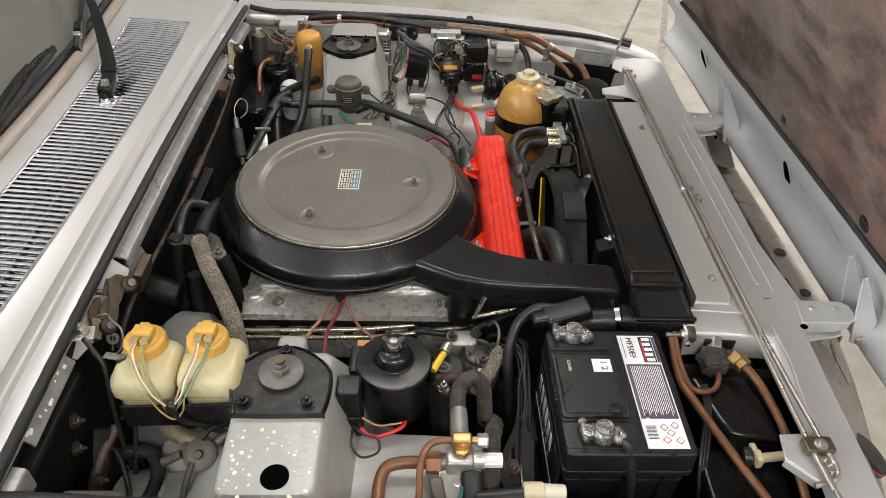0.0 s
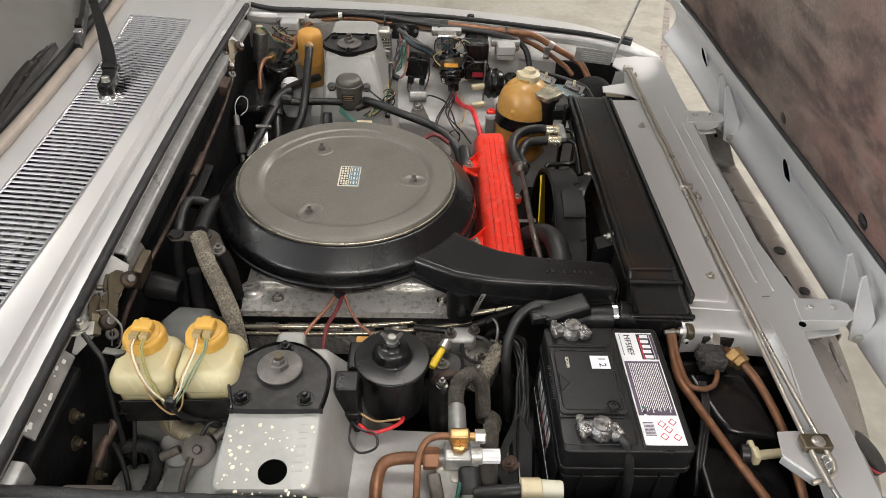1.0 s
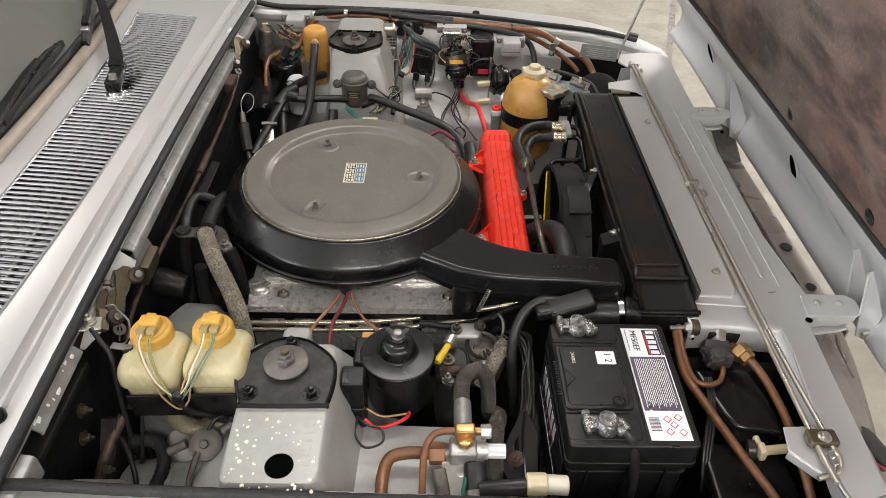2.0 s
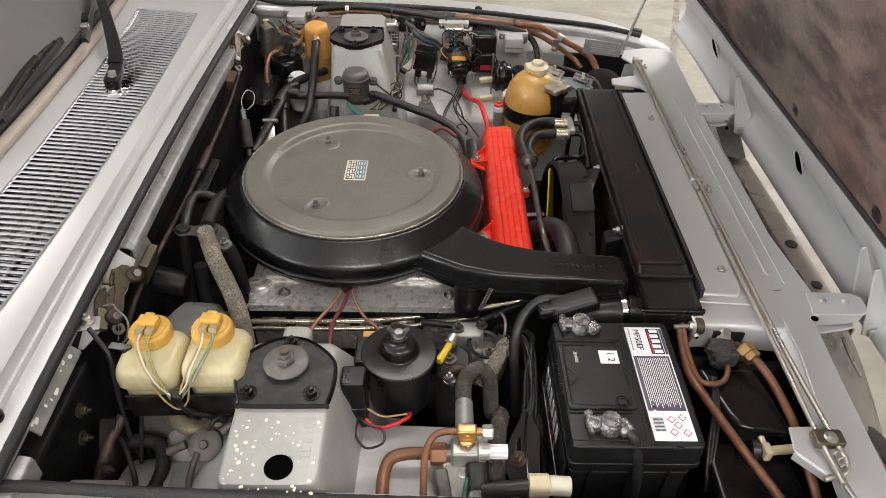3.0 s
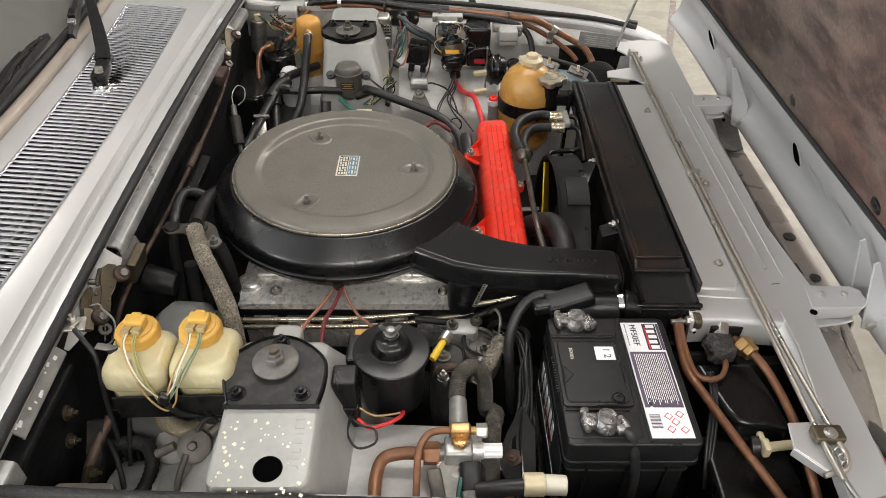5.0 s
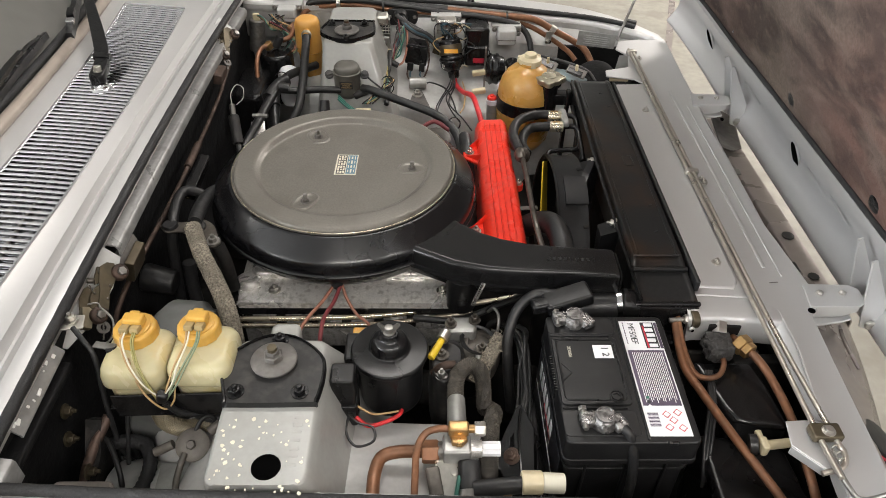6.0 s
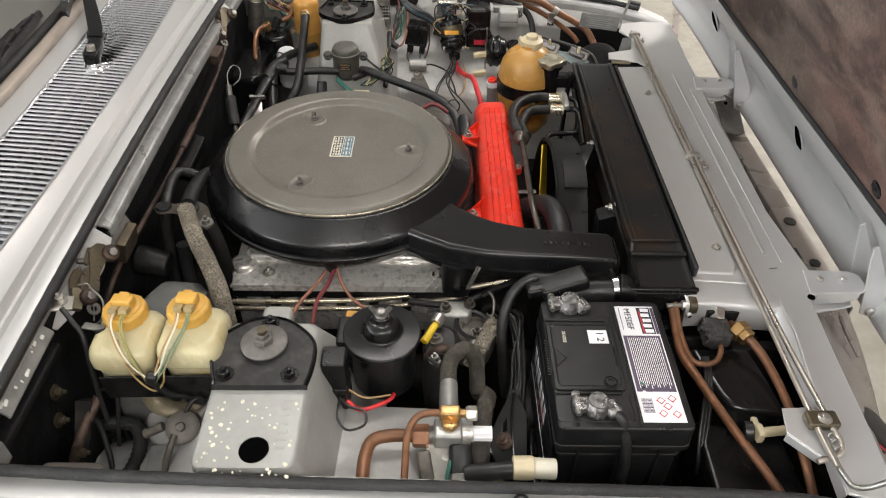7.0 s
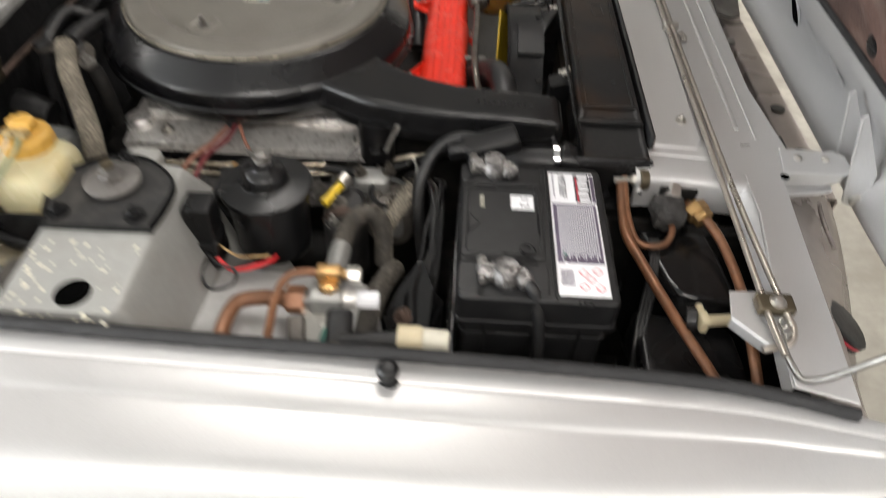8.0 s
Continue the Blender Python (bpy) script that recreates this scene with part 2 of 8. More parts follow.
def worn_and_shaded_felt(m):
    """Reddish worn areas and dark streaks, painted fold shade, over the felt's own grain."""
    nt = m.node_tree
    n, l = nt.nodes, nt.links
    b = n["Principled BSDF"]
    col = b.inputs["Base Color"].links[0].from_socket
    tc = n.new("ShaderNodeTexCoord")
    for scale, lo, hi, stretch, tint, amount, warp in ((2.6, 0.46, 0.64, (1, 0.6, 1), (0.115, 0.060, 0.049), 0.7, 0.4), (6.5, 0.48, 0.70, (1, 0.45, 1.2), (0.080, 0.060, 0.052), 0.8, 0.3),
                                                       (9.0, 0.50, 0.62, (1, 0.35, 1.0), (0.036, 0.026, 0.023), 0.75, 0.6), (18.0, 0.54, 0.74, (1, 0.5, 1), (0.17, 0.13, 0.105), 0.5, 0.2), (60.0, 0.52, 0.72, (1, 0.7, 1), (0.16, 0.115, 0.095), 0.3, 0.1)):
        mp = n.new("ShaderNodeMapping")
        mp.inputs["Scale"].default_value = stretch
        mp.inputs["Rotation"].default_value = (0.7, 0, 0)
        mp.inputs["Location"].default_value = (scale, 0.3 * scale, 0)
        l.new(tc.outputs["Object"], mp.inputs["Vector"])
        tex = n.new("ShaderNodeTexNoise")
        tex.inputs["Scale"].default_value, tex.inputs["Detail"].default_value, tex.inputs["Distortion"].default_value = scale, 3, warp
        l.new(mp.outputs["Vector"], tex.inputs["Vector"])
        r = n.new("ShaderNodeMapRange")
        r.inputs[1].default_value, r.inputs[2].default_value, r.inputs[4].default_value = lo, hi, amount
        l.new(tex.outputs["Fac"], r.inputs[0])
        mx = n.new("ShaderNodeMix")
        mx.data_type = "RGBA"
        l.new(r.outputs[0], mx.inputs["Factor"])
        l.new(col, mx.inputs[6])
        mx.inputs[7].default_value = (*tint, 1)
        col = mx.outputs[2]
    l.new(col, b.inputs["Base Color"])


worn_and_shaded_felt(M_FELT)
M_OLIVEGREY = material("olive_grey_paint", (0.10, 0.095, 0.082), 0.45, 0.1, 0.1, 90, 0.15, 20)
M_STICKER = material("orange_sticker", (0.70, 0.33, 0.03), 0.4)
M_TAR = material("tar_covered_block", (0.040, 0.038, 0.037), 0.6, 0.0, 0.3, 120, 0.2, 30, bump=0.004, bump_scale=200)
M_VALANCE = material("taupe_valance", (0.33, 0.29, 0.27), 0.3, 0.4, 0.06, 60, 0.1, 6)
M_LAMPGLOW = bpy.data.materials.new("lamp_glow")
M_LAMPGLOW.use_nodes = True
M_LAMPGLOW.node_tree.nodes["Principled BSDF"].inputs["Emission Color"].default_value = (1, 0.97, 0.93, 1)
M_LAMPGLOW.node_tree.nodes["Principled BSDF"].inputs["Emission Strength"].default_value = 3.0
# the grey base stands in for the room's reflection in the glass
M_GLASS = material("windscreen_glass_with_reflection", (0.14, 0.137, 0.128), 0.06, 0.0, 0.05, 20, 0.05, 3, coat=0.3, rough_var=0.02)

# ---- building helpers ----
ORG = {}


def thing(name, at, label, category, group="", kind=""):
    e = new(name)
    e.location = at
    e.empty_display_size = 0.02
    ORG[e.name] = Vector(at)
    return tagged(e, label, category, group, kind)


def crisp(me):
    """Corner normals weighted by area, so that flat faces stay flat beside their rounded edges."""
    normals = [p.normal.copy() for p in me.polygons]
    areas = [p.area for p in me.polygons]
    round_vertex = [[] for v in me.vertices]
    for p in me.polygons:
        for v in p.vertices:
            round_vertex[v].append(p.index)
    corner = []
    for p in me.polygons:
        for v in p.vertices:
            n = Vector((0, 0, 0))
            for q in round_vertex[v]:
                if normals[q].dot(normals[p.index]) > 0.6:
                    n += normals[q] * areas[q]
            corner.append(n.normalized() if n.length > 1e-14 else normals[p.index])
    me.normals_split_custom_set(corner)


def part(name, bm, mat, parent=None, label="", flat=False):
    """Links a bmesh, made in world metres, as one mesh object under a thing or a part."""
    org = ORG[parent.name] if parent else Vector((0, 0, 0))
    bmesh.ops.recalc_face_normals(bm, faces=bm.faces)
    bm.transform(Matrix.Translation(-org))
    me = bpy.data.meshes.new(name)
    bm.to_mesh(me)
    bm.free()
    me.materials.append(mat)
    if not flat:
        me.polygons.foreach_set("use_smooth", [True] * len(me.polygons))
        if len(me.polygons) < 2500:
            crisp(me)
        else:
            me.set_sharp_from_angle(angle=radians(38))
    ob = new(name, me)
    if parent:
        ob.parent = parent
    ORG[ob.name] = org
    if label:
        ob["label"] = label
    return ob


def solo(name, bm, mat, label, category, group="", kind=""):
    """A thing that is one mesh, with its origin at its base."""
    xs = [v.co for v in bm.verts]
    low = Vector(((min(c.x for c in xs) + max(c.x for c in xs)) / 2, (min(c.y for c in xs) + max(c.y for c in xs)) / 2, min(c.z for c in xs)))
    bm.transform(Matrix.Translation(-low))
    ob = part(name, bm, mat)
    ob.location = low
    ORG[ob.name] = low
    return tagged(ob, label, category, group, kind)


def B():
    return bmesh.new()


def box(bm, c, s, rot=(0, 0, 0), bev=0.0, seg=2):
    t = bmesh.new()
    bmesh.ops.create_cube(t, size=1.0)
    for v in t.verts:
        v.co = Vector((v.co.x * s[0], v.co.y * s[1], v.co.z * s[2]))
    if bev:
        bmesh.ops.bevel(t, geom=t.edges[:], offset=bev, segments=seg, profile=0.5, affect="EDGES")
    t.transform(pose(*c, *rot))
    return join(bm, t)


def join(bm, t):
    me = bpy.data.meshes.new("tmp")
    t.to_mesh(me)
    t.free()
    bm.from_mesh(me)
    bpy.data.meshes.remove(me)
    return bm


def rings(bm, loops, cap=True, closed=False):
    """Skins rows of points of equal length, each row closed on itself."""
    vs = [[bm.verts.new(p) for p in loop] for loop in loops]
    n = len(vs[0])
    pairs = list(zip(vs, vs[1:])) + ([(vs[-1], vs[0])] if closed else [])
    for a, b in pairs:
        for i in range(n):
            bm.faces.new((a[i], a[(i + 1) % n], b[(i + 1) % n], b[i]))
    if cap and not closed:
        bm.faces.new(vs[0])
        bm.faces.new(vs[-1])
    return bm


def sheet(bm, rows):
    """Skins rows of points into an open surface."""
    vs = [[bm.verts.new(p) for p in row] for row in rows]
    for a, b in zip(vs, vs[1:]):
        for i in range(len(a) - 1):
            bm.faces.new((a[i], a[i + 1], b[i + 1], b[i]))
    return bm


def thick(bm, d):
    bmesh.ops.recalc_face_normals(bm, faces=bm.faces)
    bmesh.ops.solidify(bm, geom=bm.faces[:], thickness=d)
    return bm


def frame_of(axis):
    w = Vector(axis).normalized()
    u = w.orthogonal().normalized()
    return u, w.cross(u), w


def lathe(bm, at, profile, axis=(0, 0, 1), seg=32, cap=True):
    """profile: (radius, height along the axis) from one end to the other."""
    u, v, w = frame_of(axis)
    at = Vector(at)
    return rings(bm, [[at + w * h + (u * math.cos(a) + v * math.sin(a)) * max(r, 1e-4) for a in (2 * math.pi * i / seg for i in range(seg))] for r, h in profile], cap)


def cyl(bm, p0, p1, r, r1=None, seg=20, bev=0.0):
    p0, p1 = Vector(p0), Vector(p1)
    d = (p1 - p0).length
    r1 = r if r1 is None else r1
    prof = [(r, 0), (r1, d)] if not bev else [(r - bev, 0), (r - bev * 0.3, bev * 0.3), (r, bev), (r1, d - bev), (r1 - bev * 0.3, d - bev * 0.3), (r1 - bev, d)]
    return lathe(bm, p0, prof, p1 - p0, seg)


def smooth_path(pts, steps=6):
    p = [Vector(q) for q in pts]
    if len(p) < 3:
        return p
    p = [2 * p[0] - p[1], *p, 2 * p[-1] - p[-2]]
    out = []
    for a, b, c, d in zip(p, p[1:], p[2:], p[3:]):
        for i in range(steps):
            t = i / steps
            out.append(0.5 * (2 * b + (c - a) * t + (2 * a - 5 * b + 4 * c - d) * t * t + (3 * b - a - 3 * c + d) * t ** 3))
    return out + [p[-2]]


def tube(bm, pts, r, seg=10, steps=6, ribs=0.0):
    path = smooth_path(pts, steps)
    loops, u = [], None
    for i, q in enumerate(path):
        w = (path[min(i + 1, len(path) - 1)] - path[max(i - 1, 0)]).normalized()
        u = w.orthogonal().normalized() if u is None else (u - w * u.dot(w)).normalized()
        v = w.cross(u)
        rr = r * (1 + ribs * (i % 2))
        loops.append([q + (u * math.cos(a) + v * math.sin(a)) * rr for a in (2 * math.pi * k / seg for k in range(seg))])
    return rings(bm, loops)


def prism(bm, outline, z0, z1, bev=0.0, seg=2):
    t = bmesh.new()
    rings(t, [[(x, y, z0) for x, y in outline], [(x, y, z1) for x, y in outline]])
    bmesh.ops.recalc_face_normals(t, faces=t.faces)
    if bev:
        bmesh.ops.bevel(t, geom=[e for e in t.edges if e.is_manifold and e.calc_face_angle() > 0.6], offset=bev, segments=seg, profile=0.5, affect="EDGES")
    return join(bm, t)


def rounded(w, h, r, n=5, cx=0.0, cy=0.0):
    out = []
    for sx, sy, a0 in ((1, 1, 0), (-1, 1, 90), (-1, -1, 180), (1, -1, 270)):
        for i in range(n + 1):
            a = radians(a0 + 90 * i / n)
            out.append((cx + sx * (w / 2 - r) + r * math.cos(a), cy + sy * (h / 2 - r) + r * math.sin(a)))
    return out


def hexnut(bm, at, r, h, axis=(0, 0, 1)):
    return lathe(bm, at, [(r * 0.92, 0), (r, h * 0.12), (r, h * 0.85), (r * 0.85, h)], axis, 6)


def bolt(bm, at, r, h, axis=(0, 0, 1), washer=1.5):
    """A washer, a hexagon and the end of a thread."""
    w = Vector(axis).normalized()
    lathe(bm, at, [(r * washer, 0), (r * washer, h * 0.2)], axis, 16)
    hexnut(bm, Vector(at) + w * h * 0.2, r, h * 0.8, axis)
    return lathe(bm, Vector(at) + w * h, [(r * 0.45, 0), (r * 0.45, h * 0.5), (r * 0.35, h * 0.6)], axis, 10)


def words(text, size, at, rz, mat, parent, label="", depth=0.0002):
    cu = bpy.data.curves.new("writing", "FONT")
    cu.body, cu.size, cu.extrude, cu.align_x, cu.align_y = text, size, depth, "CENTER", "CENTER"
    tmp = new("writing", cu)
    bpy.context.view_layer.update()
    me = bpy.data.meshes.new_from_object(tmp.evaluated_get(bpy.context.evaluated_depsgraph_get()))
    bpy.data.objects.remove(tmp)
    bm = bmesh.new()
    bm.from_mesh(me)
    bm.transform(pose(*at, 0, 0, rz))
    return part("writing", bm, mat, parent, label, flat=True)


def cable(name, pts, r, mat, label, category, seg=10, steps=6, group=""):
    return solo(name, tube(B(), pts, r, seg, steps), mat, label, category, group)

def braided(name, pts, r, mats, label, category, strands=9, turns=70.0, group=""):
    """A hose with two sets of crossing helical strands round its core; turns are radians for a metre."""
    t = thing(name, pts[0], label, category, group)
    part("core", tube(B(), pts, r, 14, 8), mats[0], t)
    path = smooth_path(pts, 12)
    side, frames, run = None, [], 0.0
    for i, q in enumerate(path):
        w = (path[min(i + 1, len(path) - 1)] - path[max(i - 1, 0)]).normalized()
        side = w.orthogonal().normalized() if side is None else (side - w * side.dot(w)).normalized()
        run += (q - path[i - 1]).length if i else 0.0
        frames.append((q, side, w.cross(side), run))
    for way in (-1, 1):
        bm = B()
        for k in range(strands):
            pts2 = []
            for i, (q, u, v, d) in enumerate(frames):
                a = 2 * math.pi * k / strands + way * turns * d
                pts2.append(q + (u * math.cos(a) + v * math.sin(a)) * (r + (0.0004 if (i + k) % 2 else -0.0001) * way))
            tube(bm, pts2, r * 0.085, 4, 1)
        tagged(part("braid", bm, mats[1], t), kind="stuff")
    return t


# ---- room ----
def plain(name, c, s, mat, label):
    return solo(name, box(B(), c, s), mat, label, "floor" if name == "floor" else "wall", kind="structure")


plain("floor", (0, 0.5, -0.05), (9, 9, 0.1), M_CONCRETE, "pale worn concrete garage floor")
# walls and ceiling are unseen, added for bounce light and reflections
plain("wall_north", (0, 5.05, 1.45), (9.2, 0.1, 2.9), M_WALL, "unseen plain grey wall added to close the room")
plain("wall_south", (0, -4.05, 1.45), (9.2, 0.1, 2.9), M_WALL, "unseen plain grey wall added to close the room")
plain("wall_east", (4.55, 0.5, 1.45), (0.1, 9, 2.9), M_WALL, "unseen plain grey wall added to close the room")
# unseen wall, left open for the added fill light
bm = box(B(), (-4.55, -4.025, 1.45), (0.1, 0.15, 2.9))
box(bm, (-4.55, 2.275, 1.45), (0.1, 5.45, 2.9))
box(bm, (-4.55, -2.2, 2.83), (0.1, 3.5, 0.14))
solo("wall_west", bm, M_WALL, "unseen grey wall with an opening for the added fill light", "wall", kind="structure")
plain("ceiling", (0, 0.5, 2.95), (9.2, 9.2, 0.1), M_CEILING, "unseen plain grey ceiling added to close the room")
solo("floor_joint", box(B(), (1.365, 2.62, 0.0015), (0.035, 2.4, 0.003), (0, 0, -16.5)), M_VALANCE, "dark joint line in the concrete floor", "floor joint", kind="structure")
for lx, ly, power in LAMP_SPOTS:
    lt = thing("ceiling_light", (lx, ly, CEILING), "white rectangular ceiling light with a glowing diffuser", "lamp", "ceiling lights")
    part("frame", box(B(), (lx, ly, CEILING - 0.03), (1.5, 0.65, 0.06), bev=0.008), M_WALL, lt)
    part("diffuser", box(B(), (lx, ly, CEILING - 0.068), (1.42, 0.57, 0.012), bev=0.003), M_LAMPGLOW, lt)

# ---- car body ----
MID = 0.03
car = thing("car", (0, MID, 0), "silver-grey car with its front-hinged bonnet standing open", "car")


def zt(x):
    return 0.900 - 0.090 * (x + 0.42) if x > -0.42 else 0.900 - 0.03 * (x + 0.42)


def seal_y(x, s):
    if s < 0:
        return -0.666 + 0.018 * max(0.0, min(1.0, (x + 0.3) / 0.7)) - 0.35 * max(0.0, x - 0.47) ** 1.5
    return max(0.722 if x < 0.3 else 0.0, 0.808 - 0.17 * min(0.0, x - 0.33) ** 2 - 2.5 * max(0.0, x - 0.40) ** 2.5)


FENDER = [(-0.014, -0.10), (-0.014, -0.016), (-0.006, -0.006), (0.010, -0.004), (0.020, -0.005), (0.0225, -0.009), (0.026, -0.0075), (0.048, -0.007),
          (0.053, -0.011), (0.058, -0.0115), (0.10, -0.010), (0.125, -0.016), (0.142, -0.04), (0.152, -0.12), (0.16, -0.25), (0.15, -0.50), (0.13, -0.64)]
for s, nm in ((-1, "fender"), (1, "fender")):
    rows = []
    for i in range(40):
        x = -1.5 + 2.17 * i / 39
        w = 1.0 if x < 0.3 else max(0.04, 1 - ((x - 0.3) / (0.385 if s < 0 else 0.42)) ** 2) ** 0.5
        rows.append([(x, seal_y(x, s) + s * o * (w if o > 0 else 1), zt(x) + h) for o, h in FENDER])
    fender = part(nm, thick(sheet(B(), rows), 0.0015), M_SILVER, car, "silver-grey painted front fender")
    path = [(-0.445, seal_y(-0.4, s) + s * 0.012, zt(-0.4) + 0.016), (-0.41, seal_y(-0.4, s) + s * 0.002, zt(-0.4) + 0.008)] + [(x, seal_y(x, s), zt(x) + 0.004 + 0.002 * math.sin(9 * x + s)) for x in [-0.36 + 0.06 * k for k in range(17)]]
    part("fender_seal", tube(B(), path, 0.0065, 10, 5, ribs=0.06), M_SEAL, car, "black ribbed rubber bonnet seal")
    bx = 0.157
    by = seal_y(bx, s) + s * 0.019
    stop = part("bump_stop", lathe(B(), (bx, by, zt(bx) - 0.012), [(0.011, 0), (0.011, 0.004), (0.007, 0.006), (0.009, 0.012), (0.0105, 0.018), (0.009, 0.023), (0.004, 0.025)], seg=20), M_PLASTIC, car, "black rubber bonnet stop")

part("corner_buffer", box(B(), (0.600, seal_y(0.6, 1) + 0.045, zt(0.6) - 0.004), (0.030, 0.016, 0.018), (0, 4, -20), 0.003), M_RUBBER, car, "black rubber buffer on the fender corner")
# inner side walls of the bay
WING = [(0.016, -0.014), (0.016, -0.05), (0.024, -0.072), (0.05, -0.082), (0.115, -0.088), (0.170, -0.096), (0.182, -0.112), (0.19, -0.20), (0.20, -0.40)]
FAR_WING = [(0.016, -0.014), (0.018, -0.024), (0.012, -0.029), (0.014, -0.064), (0.024, -0.10), (0.070, -0.138), (0.134, -0.150), (0.22, -0.156), (0.24, -0.18), (0.25, -0.25), (0.26, -0.40)]
for s in (-1, 1):
    rows = []
    for i in range(44):
        x = -0.45 + 1.06 * i / 43
        k = 1.0
        if s < 0:
            k = 0.12 + 0.88 * max(0.0, min(1.0, (x + 0.34) / 0.10, (0.165 - x) / 0.05))
        else:
            k = 0.25 + 0.75 * max(0.0, min(1.0, (x + 0.36) / 0.10, (0.34 - x) / 0.10))
        # the far panel steps in from the bowed seal to a straight wall
        wall = 0.756 - 0.55 * max(0.0, x - 0.47) ** 1.5
        rows.append([((x, (seal_y(x, s) if s < 0 or h > -0.03 else wall) - s * (0.016 + (o - 0.016) * k), zt(x) + h - 0.12 * (1 - k) * (h < -0.066))) for o, h in (WING if s < 0 else FAR_WING)])
    part("inner_wing", thick(sheet(B(), rows), 0.002), M_BAY, car, "grey painted inner wing panel")

# cowl with its vent opening
xs = lambda y: -0.622 - 0.11 * (y + 0.05) ** 2
xl = lambda y: -0.598 - 0.12 * (y + 0.08) ** 2
xr = lambda y: -0.484 - 0.09 * y ** 2
zc = lambda y: 0.938 - 0.022 * (abs(y - MID) / 0.75) ** 2
ys = [-0.78 + 0.02 * i for i in range(80)]
rows = []
for y in ys:
    rows.append([(-0.4185, y, zc(y) - 0.018), (-0.4170, y, zc(y) - 0.006), (-0.4185, y, zc(y) + 0.003), (-0.424, y, zc(y) + 0.0062), (-0.4405, y, zc(y) + 0.0072), (-0.443, y, zc(y) - 0.002), (-0.449, y, zc(y) - 0.003), (-0.452, y, zc(y) + 0.003), (-0.457, y, zc(y) + 0.002),
                 (-0.463, y, zc(y) + 0.013), (xr(y) + 0.004, y, zc(y) + 0.019), (xr(y), y, zc(y) + 0.021), (xl(y), y, zc(y) + 0.030), (xl(y) - 0.004, y, zc(y) + 0.031), (xs(y), y, zc(y) + 0.038), (xs(y) - 0.02, y, zc(y) + 0.040)])
bm = sheet(B(), rows)
bmesh.ops.delete(bm, geom=[f for f in bm.faces if f.calc_center_median().y < 0.503 and xl(f.calc_center_median().y) + 0.005 < f.calc_center_median().x < xr(f.calc_center_median().y) - 0.005], context="FACES")
part("cowl_panel", thick(bm, 0.0015), M_SILVER, car, "silver-grey scuttle panel below the windscreen")
part("cowl_seal", tube(B(), [(-0.4155, y, zc(y) + 0.004) for y in [-0.69 + 0.08 * k for k in range(18)]], 0.0068, 10, 4, ribs=0.06), M_SEAL, car, "black rubber seal along the scuttle")
# windscreen
rows = [[(xs(y) - 0.02 - d * 0.85, y * (1 - 0.1 * d), zc(y) + 0.045 + d * 0.55) for d in (0, 0.1, 0.3, 0.6, 0.9)] for y in [-0.72 + 0.05 * k for k in range(31)]]
part("windscreen", thick(sheet(B(), rows), 0.005), M_GLASS, car, "curved windscreen glass with a grey reflection painted in")
part("screen_trim", tube(B(), [(xs(y) - 0.018, y, zc(y) + 0.046) for y in [-0.72 + 0.1 * k for k in range(15)]], 0.011, 10, 4), M_TRIM, car, "chrome windscreen trim with its warm reflection painted in")
part("screen_rubber", tube(B(), [(xs(y) - 0.036, y, zc(y) + 0.056) for y in [-0.72 + 0.1 * k for k in range(15)]], 0.008, 10, 4), M_SEAL, car, "black windscreen rubber")
# vent
# black trough under the slats paints the shade in their gaps
vent = part("vent_grille", thick(sheet(B(), [[(xl(y) + 0.001, y, zc(y) + 0.0285), (xl(y) + 0.002, y, zc(y) - 0.03), (xr(y) - 0.002, y, zc(y) - 0.03), (xr(y) - 0.001, y, zc(y) + 0.0185)] for y in ys[:65]]), 0.001), M_BULK, car, "chrome slatted air intake grille")
for side in (xl, xr):
    dz = 0.031 if side is xl else 0.022
    part("grille_edge", tube(B(), [(side(y), y, zc(y) + dz) for y in ys[:65:4]], 0.0022, 6, 3), M_CHROME, vent)
part("grille_edge", tube(B(), [(xl(0.503), 0.503, zc(0.503) + 0.031), (xr(0.503), 0.503, zc(0.503) + 0.022)], 0.0025, 6), M_CHROME, vent)
for k in range(86):
    y = -0.53 + 0.012 * k
    a, b = Vector((xl(y), y, zc(y) + 0.029)), Vector((xr(y), y, zc(y) + 0.020))
    part("slat", tube(B(), [a, (a + b) / 2 + Vector((0, 0, 0.001)), b], 0.0032, 8, 2), M_CHROME, vent)
for k in range(86):
    y = -0.524 + 0.012 * k
    part("under_slat", tube(B(), [(xl(y) + 0.004, y, zc(y) + 0.020), (xr(y) - 0.004, y, zc(y) + 0.011)], 0.0031, 6), M_CHROME, vent)
for x in (-0.525, -0.555):
    part("bar", tube(B(), [(x + 0.02 * (-0.08 * y * y), y, zc(y) + 0.019) for y in ys[:65:6]], 0.003, 6, 2), M_STEEL, vent)
